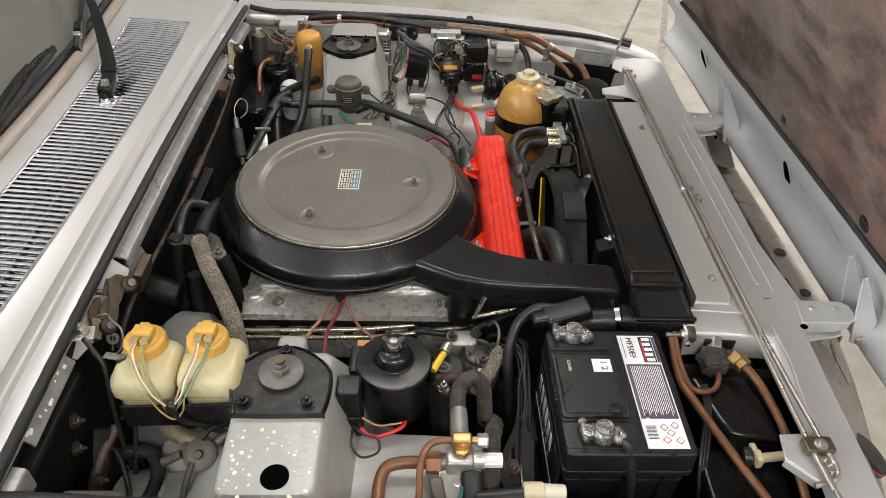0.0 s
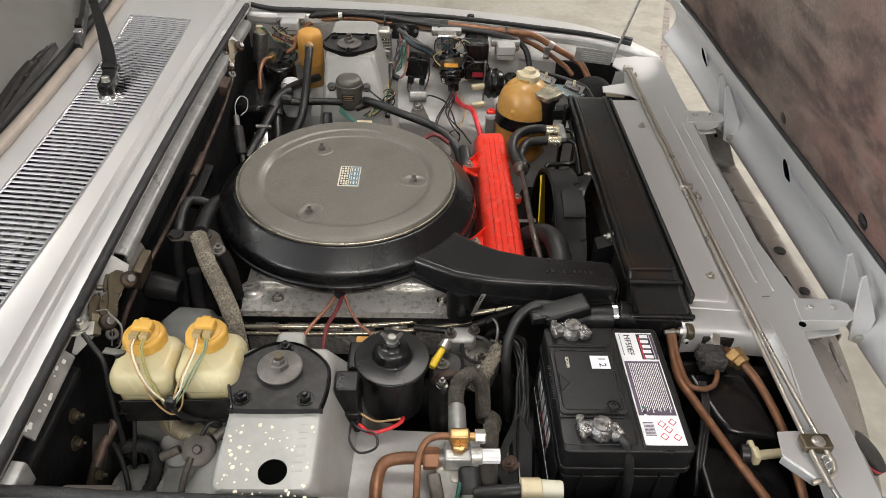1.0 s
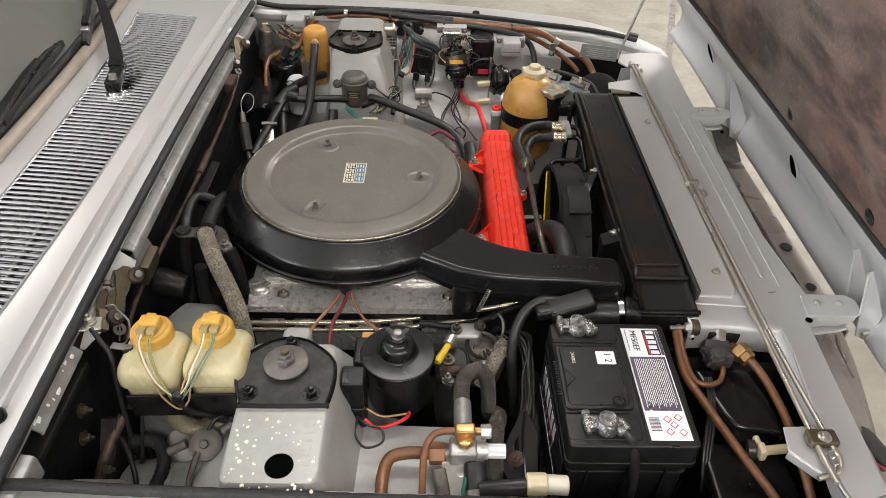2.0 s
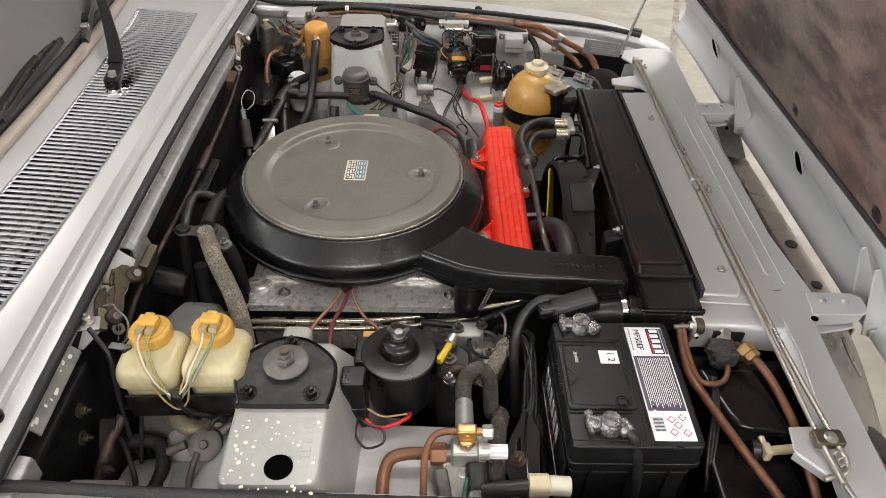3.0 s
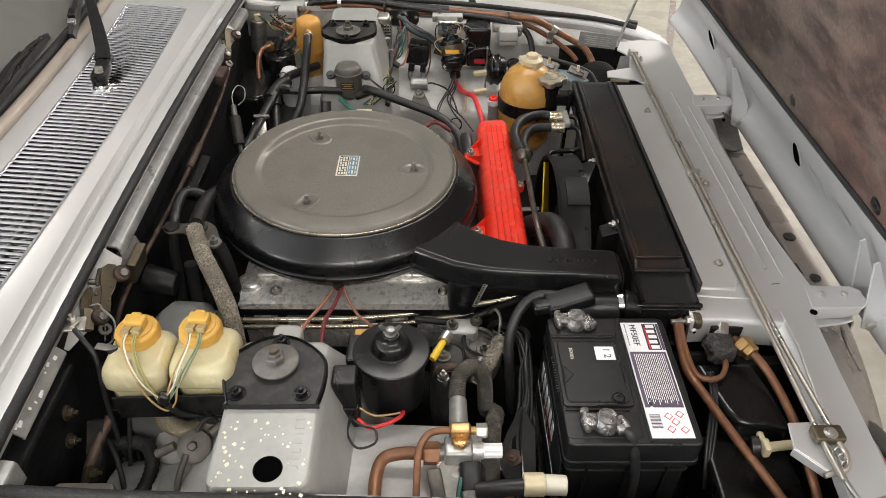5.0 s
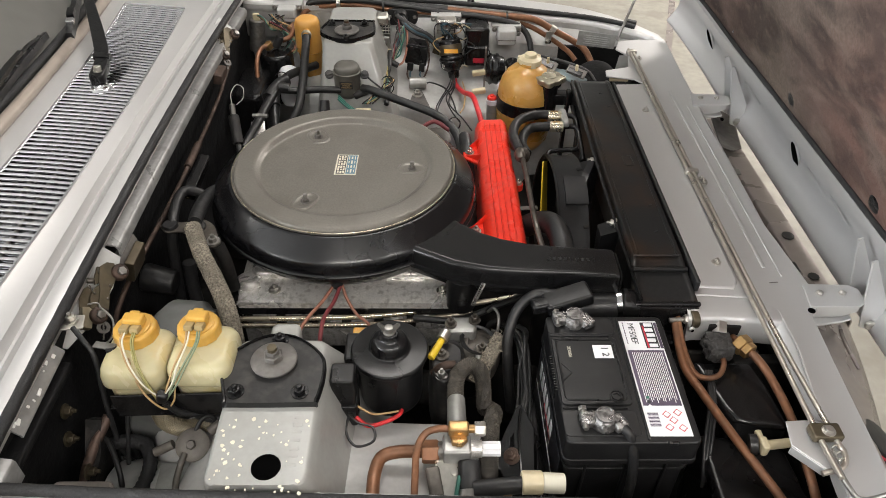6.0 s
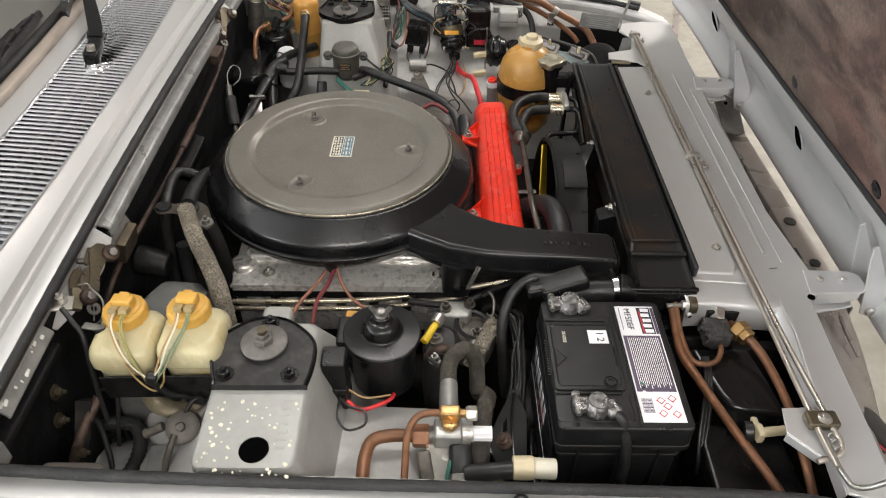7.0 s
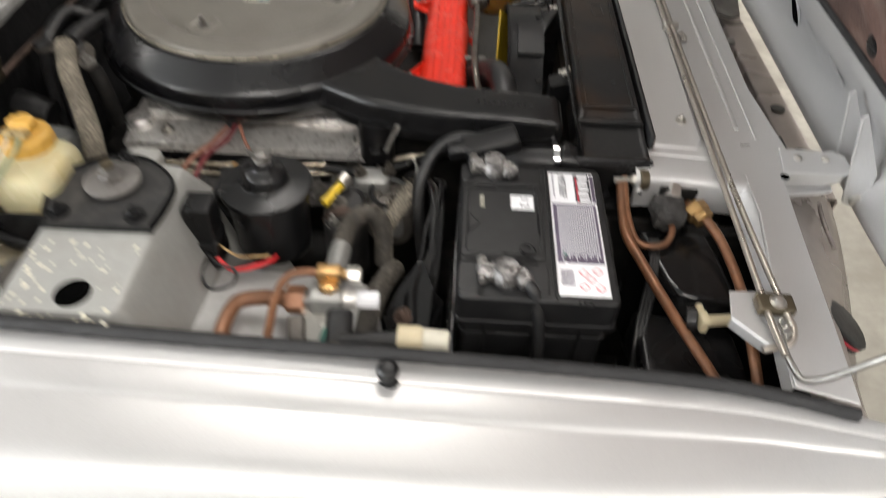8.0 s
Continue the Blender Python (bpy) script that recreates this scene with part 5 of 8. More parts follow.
for k in range(6):
    part("print_block", box(B(), (0.2154, -0.375 - 0.021 * k, 0.745), (0.0008, 0.013, 0.030)), M_WHITE, sl)
    part("print_block", box(B(), (0.2154, -0.375 - 0.021 * k, 0.713), (0.0008, 0.009, 0.010)), M_STEEL, sl)
part("print_bar", box(B(), (0.2154, -0.448, 0.700), (0.0008, 0.19, 0.004)), M_WHITE, sl)
part("print_bar", box(B(), (0.2154, -0.455, 0.728), (0.0008, 0.06, 0.006)), M_LABELRED, sl)


def terminal(x, y):
    t = part("terminal_clamp", lathe(B(), (x, y, 0.823), [(0.016, 0), (0.017, 0.004), (0.016, 0.012), (0.012, 0.016), (0.011, 0.019), (0.007, 0.020)], seg=20), M_LEAD, bat, "dull lead battery clamp")
    part("clamp_arm", box(B(), (x - 0.020, y + 0.001, 0.831), (0.022, 0.020, 0.014), (0, 0, 8), 0.004), M_LEAD, t)
    part("clamp_arm", box(B(), (x + 0.017, y - 0.004, 0.831), (0.020, 0.024, 0.015), (0, 0, 30), 0.005), M_LEAD, t)
    part("post_ring", lathe(B(), (x, y, 0.842), [(0.0125, 0), (0.0125, 0.002), (0.0105, 0.0025), (0.010, 0.0012), (0.008, 0.0016), (0.002, 0.0018)], seg=24), M_LEAD, t)
    part("clamp_bolt", cyl(B(), (x - 0.026, y + 0.016, 0.834), (x - 0.026, y - 0.016, 0.834), 0.0035, seg=10), M_STEEL, t)
    part("clamp_nut", hexnut(B(), (x - 0.026, y + 0.018, 0.834), 0.006, 0.006, (0, -1, 0)), M_STEEL, t)


terminal(0.268, -0.528)
terminal(0.257, -0.350)
part("terminal_cover", box(box(B(), (0.252, -0.314, 0.838), (0.072, 0.036, 0.022), (0, -12, 12), 0.005), (0.214, -0.322, 0.832), (0.034, 0.022, 0.018), (0, -8, 8), 0.005), M_PLASTIC, bat, "black plastic terminal cover")
tray = solo("battery_tray", box(B(), (0.303, -0.446, 0.626), (0.19, 0.25, 0.012), bev=0.003), M_BLACK, "black steel battery tray", "tray")
cable("battery_cable", [(0.283, -0.533, 0.833), (0.298, -0.548, 0.824), (0.308, -0.562, 0.775), (0.310, -0.568, 0.70), (0.30, -0.58, 0.64)], 0.0065, M_RUBBER, "thick black battery cable from the near clamp", "cable")
cable("battery_cable", [(0.235, -0.305, 0.838), (0.205, -0.300, 0.832), (0.178, -0.316, 0.815), (0.164, -0.345, 0.785), (0.166, -0.369, 0.735), (0.175, -0.384, 0.66)], 0.008, M_RUBBER, "thick black battery cable down to the engine", "cable")

# ---- near side of the bay ----
def reservoir(cx, cy, capx):
    t = thing("brake_fluid_reservoir", (cx, cy, 0.83), "yellowed translucent brake fluid reservoir with an orange-yellow cap", "reservoir", "brake fluid reservoirs")
    loops = []
    for z, w, d, r in ((0.832, 0.060, 0.066, 0.012), (0.838, 0.066, 0.072, 0.014), (0.868, 0.068, 0.074, 0.014), (0.871, 0.074, 0.078, 0.016), (0.876, 0.0785, 0.083, 0.016), (0.888, 0.0795, 0.084, 0.018), (0.896, 0.077, 0.081, 0.020), (0.902, 0.069, 0.073, 0.022), (0.905, 0.055, 0.058, 0.022)):
        loops.append([(x, y, z) for x, y in rounded(w, d, r, 5, cx, cy)])
    part("tank", rings(B(), loops), M_CREAM, t)
    capy = cy + 0.022
    loops = []
    n = 72
    for r, z in ((0.0255, 0.900), (0.0265, 0.902), (0.0262, 0.917), (0.0245, 0.920), (0.021, 0.921)):
        loops.append([(capx + (r + (0.0010 if k % 6 == 0 and 0.901 < z < 0.918 else 0)) * math.cos(2 * math.pi * k / n), capy + (r + (0.0010 if k % 6 == 0 and 0.901 < z < 0.918 else 0)) * math.sin(2 * math.pi * k / n), z) for k in range(n)])
    cap = part("cap", rings(B(), loops), M_YELLOW, t, "orange-yellow screw cap")
    part("cap_ring", lathe(B(), (capx, capy, 0.920), [(0.020, 0), (0.020, 0.002), (0.018, 0.003), (0.012, 0.003)], seg=32), M_YELLOW, cap)
    part("switch_block", box(B(), (capx + 0.001, capy + 0.002, 0.929), (0.026, 0.016, 0.014), (0, 0, -5), 0.003), M_YELLOW, cap)
    part("switch_block", box(B(), (capx + 0.001, capy + 0.010, 0.930), (0.014, 0.008, 0.012), (0, 0, -5), 0.003), M_YELLOW, cap)
    for d in (-0.0065, 0.0065):
        part("connector", box(B(), (capx + d, capy - 0.011, 0.927), (0.011, 0.012, 0.0075), (-12, 0, -5), 0.001), M_CONNECTOR, cap, "small tan connector")
    return t


reservoir(-0.3205, -0.473, -0.3255)
reservoir(-0.2400, -0.468, -0.2475)
rb = thing("reservoir_bracket", (-0.27, -0.455, 0.81), "black steel bracket carrying the fluid reservoirs", "bracket")
part("shelf", box(B(), (-0.280, -0.468, 0.830), (0.160, 0.085, 0.004), bev=0.001), M_BLACK, rb)
part("front_plate", box(B(), (-0.273, -0.5145, 0.846), (0.150, 0.003, 0.044), (4, 0, 2), 0.001), M_BLACK, rb)
part("upright", box(B(), (-0.30, -0.43, 0.72), (0.03, 0.004, 0.20), bev=0.001), M_BLACK, rb)
for x0, k in ((-0.3255, 0), (-0.2475, 1)):
    for d, m, e in ((-0.0075, M_TAN, 0.006), (0.0055, M_SAGE if k else M_OLIVE, -0.004)):
        cable("sensor_wire", [(x0 + d, -0.466, 0.927), (x0 + d, -0.481, 0.921), (x0 + d * 0.8 + (0.012 if not k else -0.010), -0.505, 0.909), (x0 + (0.024 if not k else -0.020) + d * 0.5, -0.517, 0.891), (-0.284 + (-0.006 if not k else 0.006), -0.5215, 0.868 + e)], 0.0013, m, "thin striped wire from the reservoir cap", "wire", 6, group="reservoir wires")
        cable("sensor_wire", [(x0 + d + 0.003, -0.466, 0.927), (x0 + d + 0.003, -0.482, 0.922), (x0 + d * 0.8 + (0.015 if not k else -0.006), -0.506, 0.909), (x0 + (0.027 if not k else -0.016) + d * 0.5, -0.5185, 0.890), (-0.284 + (-0.003 if not k else 0.004), -0.5225, 0.866 + e)], 0.0011, M_IVORY if d < 0 else m, "thin pale wire from the reservoir cap", "wire", 6, group="reservoir wires")
cable("sensor_wire", [(-0.322, -0.494, 0.910), (-0.312, -0.513, 0.892), (-0.300, -0.5215, 0.868), (-0.283, -0.5245, 0.850), (-0.270, -0.5215, 0.862), (-0.264, -0.5185, 0.884), (-0.257, -0.505, 0.905)], 0.0013, M_TAN, "thin tan wire hanging in a loop", "wire", 6, group="reservoir wires")
braided("taped_loom", [(-0.281, -0.5225, 0.860), (-0.268, -0.5185, 0.835), (-0.245, -0.508, 0.820), (-0.215, -0.495, 0.822), (-0.195, -0.485, 0.835)], 0.0042, (M_RUBBER, M_PLASTIC), "black taped loom under the reservoirs", "wiring loom", 4, 16.0)
solo("wire_junction", box(B(), (-0.283, -0.520, 0.868), (0.014, 0.012, 0.022), (10, 20, 0), 0.004), M_RUBBER, "black taped wire junction", "wire junction")

# brake servo behind and below the reservoirs
sv = thing("brake_servo", (-0.31, -0.37, 0.60), "grey brake servo drum under the reservoirs", "brake servo")
part("drum", lathe(B(), (-0.37, -0.375, 0.745), [(0.05, 0), (0.095, 0.006), (0.110, 0.02), (0.113, 0.06), (0.104, 0.068), (0.104, 0.085), (0.070, 0.10), (0.03, 0.105)], (1, -0.1, -0.1), 40), M_SERVO, sv)
part("cylinder", cyl(B(), (-0.28, -0.45, 0.73), (-0.16, -0.455, 0.72), 0.028, bev=0.004), M_DARK, sv)
part("drum_lower", lathe(B(), (-0.275, -0.50, 0.65), [(0.05, 0), (0.062, 0.01), (0.064, 0.09), (0.058, 0.102), (0.03, 0.108)], (0.1, 0.1, 1), 32), M_BAY, sv, "grey painted canister")
braided("braided_hose", [(-0.333, -0.182, 0.865), (-0.306, -0.239, 0.860), (-0.276, -0.287, 0.845), (-0.257, -0.320, 0.830), (-0.243, -0.352, 0.800), (-0.238, -0.37, 0.74)], 0.0125, (M_BRAID, M_BRAID), "frayed grey fabric-braided hose", "hose", 16, 110)
braided("braided_hose", [(-0.325, -0.46, 0.815), (-0.317, -0.482, 0.808), (-0.300, -0.504, 0.797), (-0.272, -0.513, 0.794), (-0.248, -0.507, 0.797), (-0.228, -0.492, 0.805), (-0.21, -0.47, 0.81)], 0.0105, (M_GRIME, M_BRASSY), "braided metallic hose sagging under the bracket", "hose", 16, 120)
hb = thing("hose_bracket", (-0.345, -0.165, 0.85), "thin pressed steel bracket holding two hoses", "bracket")
part("plate", prism(B(), [(p.x, p.y) for p in smooth_path([(-0.392, -0.166, 0), (-0.378, -0.182, 0), (-0.355, -0.180, 0), (-0.336, -0.191, 0), (-0.312, -0.203, 0), (-0.297, -0.218, 0), (-0.285, -0.206, 0), (-0.294, -0.188, 0), (-0.308, -0.160, 0), (-0.334, -0.146, 0), (-0.358, -0.156, 0), (-0.376, -0.151, 0), (-0.392, -0.166, 0)], 5)[:-1]], 0.852, 0.855, 0.0008), M_PIPE, hb)
part("grommet", lathe(B(), (-0.375, -0.166, 0.848), [(0.012, 0), (0.013, 0.004), (0.013, 0.009), (0.011, 0.012)], seg=18), M_RUBBER, hb)
part("grommet", lathe(B(), (-0.334, -0.170, 0.848), [(0.016, 0), (0.0175, 0.004), (0.0175, 0.010), (0.015, 0.013)], seg=18), M_RUBBER, hb)
part("bolt", bolt(B(), (-0.297, -0.205, 0.855), 0.007, 0.009, washer=1.6), M_STEEL, hb)
part("leg", tube(B(), [(-0.29, -0.208, 0.85), (-0.282, -0.213, 0.82), (-0.28, -0.21, 0.76)], 0.011, 10), M_DARK, hb)
cable("coolant_hose", [(-0.334, -0.168, 0.862), (-0.341, -0.120, 0.852), (-0.344, -0.055, 0.835), (-0.338, 0.010, 0.805), (-0.32, 0.06, 0.77)], 0.012, M_RUBBER, "thick black coolant hose behind the air cleaner", "hose", 14)
cable("coolant_hose", [(-0.34, -0.055, 0.825), (-0.360, -0.058, 0.845), (-0.379, -0.072, 0.856), (-0.380, -0.115, 0.858), (-0.374, -0.160, 0.850), (-0.380, -0.172, 0.800), (-0.389, -0.180, 0.68)], 0.0085, M_RUBBER, "black rubber hose along the bulkhead", "hose", 12)
cable("coolant_hose", [(-0.36, -0.17, 0.78), (-0.362, -0.175, 0.72), (-0.355, -0.19, 0.62)], 0.011, M_RUBBER, "black rubber hose dropping beside the engine", "hose", 12)
solo("bulkhead_hose_stub", cyl(B(), (-0.428, -0.20, 0.775), (-0.375, -0.205, 0.765), 0.024, 0.021, 20, 0.004), M_RUBBER, "black rubber hose stub on the bulkhead", "hose stub")
cable("control_rod", [(-0.418, -0.36, 0.80), (-0.405, -0.30, 0.845), (-0.398, -0.05, 0.845), (-0.40, 0.25, 0.845), (-0.405, 0.42, 0.86)], 0.004, M_RUSTY, "thin rusty control rod along the bulkhead", "rod", 8)
solo("rod_sleeve", cyl(B(), (-0.398, 0.02, 0.845), (-0.3985, 0.10, 0.845), 0.007, seg=12, bev=0.001), M_RUSTY, "rusty sleeve on the control rod", "sleeve")
solo("bulkhead_bracket", box(B(), (-0.392, 0.035, 0.815), (0.022, 0.11, 0.030), (0, 15, 0), 0.003), M_BLACK, "black bracket on the bulkhead", "bracket")

# bonnet latch by the bulkhead
LZ = Vector((0.66, -0.30, 0.69)).normalized()
LY = (Vector((0.05, 1, 0.05)) - LZ * LZ.dot(Vector((0.05, 1, 0.05)))).normalized()
LATCH_TURN = Matrix((LY.cross(LZ), LY, LZ)).transposed().to_4x4()


def bonnet_latch(at):
    at = Vector(at)

    def tilted(bm):
        bm.transform(Matrix.Translation(at) @ LATCH_TURN)
        return bm

    lt = thing("bonnet_latch", at - Vector((0.016, 0, 0.04)), "yellow-plated bonnet latch mechanism on the bulkhead", "latch")
    part("base_plate", tilted(prism(B(), [(-0.042, 0.066), (-0.002, 0.066), (0.010, 0.02), (0.012, -0.03), (0.0, -0.085), (-0.036, -0.092)], -0.018, -0.015, 0.001)), M_BAY, lt, "grey painted mounting panel")
    big = [(-0.022, 0.029), (-0.017, 0.040), (-0.008, 0.044), (0.002, 0.034), (0.005, 0.022), (0.006, 0.004), (0.014, -0.012), (0.019, -0.026), (0.015, -0.036), (0.006, -0.030), (-0.002, -0.010), (-0.006, 0.0), (-0.013, 0.010)]
    part("cover_plate", tilted(prism(B(), big, 0.000, 0.0025, 0.0007)), M_GOLDZINC, lt)
    rear = [(-0.023, -0.006), (-0.019, 0.004), (-0.012, -0.004), (-0.004, -0.024), (-0.004, -0.030), (-0.014, -0.034), (-0.022, -0.020)]
    part("side_plate", tilted(prism(B(), rear, -0.010, -0.0075, 0.0006)), M_GOLDZINC, lt)
    part("side_plate", tilted(prism(B(), [(x + 0.010, y + 0.006) for x, y in rear], -0.003, -0.0005, 0.0006)), M_GOLDZINC, lt)
    part("hook", tilted(prism(B(), [(-0.024, 0.030), (-0.014, 0.034), (-0.008, 0.014), (-0.014, 0.006), (-0.019, 0.012)], -0.008, -0.003, 0.0006)), M_GOLDZINC, lt)
    part("spring_lug", tilted(cyl(B(), (-0.020, 0.024, -0.004), (-0.011, 0.030, -0.002), 0.0045, seg=14, bev=0.001)), M_PIPE, lt)
    part("spring_lug", tilted(cyl(B(), (-0.026, 0.006, -0.006), (-0.018, 0.010, -0.004), 0.004, seg=14, bev=0.001)), M_PIPE, lt)
    for x, y in ((0.004, 0.036), (0.009, -0.033)):
        disc = part("bush", tilted(lathe(B(), (x, y, 0.002), [(0.0115, -0.004), (0.0115, 0.004), (0.009, 0.006), (0.006, 0.006)], seg=24)), M_RUSTY, lt, "dark red-brown rubber bush")
        part("bolt", tilted(hexnut(B(), (x + 0.001, y, 0.007), 0.0062, 0.006)), M_STEEL, disc)
    for x, y in ((0.008, -0.006), (0.002, 0.012), (-0.010, -0.008), (-0.019, -0.004), (0.015, -0.020)):
        part("rivet", tilted(lathe(B(), (x, y, 0.002), [(0.0020, 0), (0.0016, 0.0014), (0.0008, 0.0018)], seg=10)), M_PIPE, lt)
    part("u_bracket", tilted(rings(B(), [[(x, y, z) for x, y in ((-0.014, -0.032), (-0.006, -0.028), (0.001, -0.030), (0.006, -0.042), (0.010, -0.052), (0.000, -0.056))] for z in (-0.012, 0.001)])), M_BRASSY, lt)
    part("eye_ring", tilted(lathe(B(), (0.022, -0.044, 0.0), [(0.004, 0), (0.004, 0.003), (0.0085, 0.003), (0.0085, 0)], seg=20, cap=False)), M_DULL, lt)
    part("pull_wire", tilted(tube(B(), [(-0.010, -0.026, 0.001), (0.0, -0.020, 0.006), (0.012, -0.030, 0.004), (0.022, -0.044, 0.002), (0.030, -0.058, 0.0)], 0.0012, 6, 5)), M_STEEL, lt)


bonnet_latch((-0.396, -0.372, 0.903))
bonnet_latch((-0.400, 0.405, 0.912))
eb = thing("flange_end_block", (-0.395, -0.235, 0.88), "rust-stained steel block in a bent grey bracket", "bracket")
part("holder", rings(B(), [[(x, y, z) for x, z in ((-0.412, 0.898), (-0.402, 0.893), (-0.396, 0.872), (-0.400, 0.871), (-0.406, 0.889), (-0.414, 0.893))] for y in (-0.300, -0.235)]), M_DULL, eb)
part("block", box(B(), (-0.395, -0.270, 0.870), (0.014, 0.052, 0.036), (0, 12, 0), 0.002), M_GOLDZINC, eb)
gb = thing("cable_bracket", (-0.405, -0.447, 0.915), "plated bracket with cable end by the bulkhead", "bracket")
part("plate", box(B(), (-0.405, -0.447, 0.922), (0.030, 0.024, 0.003), (0, 8, 15), 0.001), M_ZINC, gb)
part("bolt", bolt(B(), (-0.405, -0.444, 0.924), 0.006, 0.008), M_ZINC, gb)
part("arm", box(B(), (-0.360, -0.470, 0.905), (0.028, 0.010, 0.003), (0, 0, -10), 0.001), M_STEEL, gb)
cable("control_cable", [(-0.400, -0.455, 0.922), (-0.385, -0.468, 0.912), (-0.372, -0.480, 0.895), (-0.368, -0.50, 0.84), (-0.362, -0.52, 0.76), (-0.345, -0.52, 0.70)], 0.0035, M_RUBBER, "thin black control cable", "cable", 8)
cable("control_cable", [(-0.352, -0.472, 0.905), (-0.350, -0.482, 0.875), (-0.346, -0.50, 0.82), (-0.350, -0.53, 0.76), (-0.36, -0.54, 0.70)], 0.0030, M_RUBBER, "thin black sleeved control cable", "cable", 8)
solo("cable_boot", cyl(B(), (-0.352, -0.471, 0.905), (-0.349, -0.482, 0.875), 0.0075, 0.006, 12, 0.001), M_RUBBER, "black rubber cable boot", "cable boot")
cable("control_cable", [(-0.392, -0.40, 0.905), (-0.372, -0.415, 0.895), (-0.368, -0.44, 0.885), (-0.385, -0.45, 0.88)], 0.0015, M_STEEL, "thin wire loop at the latch", "wire", 6)

# lower corner by the wheel arch
solo("wheel_arch_hump", rings(B(), [[(x, -0.575 + 0.10 * math.cos(a), 0.60 + (0.155 + 0.03 * max(0, (x + 0.36)) / 0.15) * math.sin(a)) for a in [radians(180 * k / 16) for k in range(17)]] for x in (-0.37, -0.30, -0.24, -0.19)]), M_BAY, "grey painted wheel arch hump", "wheel arch")
solo("arch_plate", box(B(), (-0.262, -0.578, 0.776), (0.070, 0.05, 0.002), (6, -10, 0)), M_FERRULE, "worn metal identification plate", "plate")
cv = thing("brake_valve", (-0.263, -0.537, 0.775), "dull metal brake proportioning valve", "valve")
part("body", lathe(B(), (-0.256, -0.537, 0.790), [(0.012, 0), (0.021, 0.003), (0.021, 0.014), (0.012, 0.018)], (0.15, -0.5, 0.85), 20), M_GRIME, cv)
part("stub", cyl(B(), (-0.280, -0.540, 0.798), (-0.303, -0.547, 0.790), 0.006, seg=10), M_GRIME, cv)
part("stub", cyl(B(), (-0.236, -0.527, 0.805), (-0.223, -0.517, 0.810), 0.0065, seg=10), M_GRIME, cv)
part("nut", hexnut(B(), (-0.254, -0.547, 0.806), 0.006, 0.008, (0.15, -0.5, 0.85)), M_GRIME, cv)
cable("brake_pipe", [(-0.261, -0.554, 0.800), (-0.266, -0.569, 0.790), (-0.268, -0.590, 0.778), (-0.260, -0.602, 0.760), (-0.243, -0.600, 0.750)], 0.0042, M_GRIME, "bent steel brake pipe", "pipe", 10)
cable("brake_pipe", [(-0.254, -0.530, 0.808), (-0.244, -0.517, 0.820), (-0.233, -0.512, 0.815), (-0.228, -0.522, 0.790)], 0.003, M_RUBBER, "small black brake pipe loop", "pipe", 8)
solo("wiring_loom", tube(B(), [(-0.405, -0.535, 0.735), (-0.385, -0.520, 0.760), (-0.355, -0.516, 0.770), (-0.328, -0.522, 0.772), (-0.314, -0.545, 0.770), (-0.314, -0.575, 0.765), (-0.322, -0.61, 0.77)], 0.0085, 10, 8, ribs=0.14), M_SEAL, "wrinkled black taped wiring loom", "wiring loom")
cable("wiring_loom", [(-0.27, -0.49, 0.815), (-0.25, -0.505, 0.806), (-0.225, -0.505, 0.806), (-0.20, -0.49, 0.80)], 0.006, M_RUBBER, "black braided wiring loom under the bracket", "wiring loom", 10)
solo("box_cover", prism(B(), rounded(0.075, 0.05, 0.008, 3, -0.382, -0.606), 0.755, 0.782, 0.004), M_TAUPE, "brownish grey cover in the corner of the bay", "cover")
gc = thing("grimy_bracket", (-0.385, -0.56, 0.70), "grimy black bracket with rusty bolts", "bracket")
part("plate", rings(B(), [[(x, y, z) for x in (xx,) for y, z in ((-0.60, 0.72), (-0.53, 0.70), (-0.50, 0.80), (-0.515, 0.815), (-0.545, 0.78), (-0.60, 0.755))] for xx in (-0.395, -0.375)]), M_DARK, gc)
part("strap", tube(B(), [(-0.37, -0.505, 0.81), (-0.385, -0.54, 0.785), (-0.39, -0.575, 0.76), (-0.37, -0.60, 0.74)], 0.007, 8), M_RUSTY, gc)
for y, z in ((-0.500, 0.812), (-0.518, 0.777), (-0.565, 0.775)):
    part("bolt", bolt(B(), (-0.428 if y > -0.55 else -0.385, y, z), 0.006, 0.010, (1, 0, 0.1), 1.7), M_GOLDZINC, gc)
for k in range(3):
    p = Vector((random.uniform(-0.41, -0.36), random.uniform(-0.60, -0.50), random.uniform(0.68, 0.76)))
    solo("loose_lead", tube(B(), [p, p + Vector((0.02, 0.03, 0.03)), p + Vector((0.05, -0.01, 0.02)), p + Vector((0.06, -0.05, -0.03))], 0.0035, 8), M_RUBBER, "short black lead among the grime", "lead", "loose leads")

# canister with wing nut
cn = thing("filter_canister", (-0.009, -0.423, 0.70), "black steel canister with a flat lid and wing nut", "filter")
can = part("body", lathe(B(), (-0.009, -0.420, 0), [(0.038, 0.748), (0.043, 0.752), (0.0445, 0.760), (0.0455, 0.815), (0.047, 0.818), (0.047, 0.840)], seg=44), M_CAN, cn)
part("lid", lathe(B(), (-0.009, -0.420, 0), [(0.047, 0.838), (0.0525, 0.839), (0.0535, 0.842), (0.0525, 0.845), (0.0505, 0.8462), (0.047, 0.8456), (0.030, 0.8490), (0.0275, 0.8502), (0.0262, 0.853), (0.0245, 0.862), (0.021, 0.8665), (0.017, 0.868), (0.013, 0.871), (0.012, 0.877), (0.010, 0.878)], seg=48), M_CAN, cn)
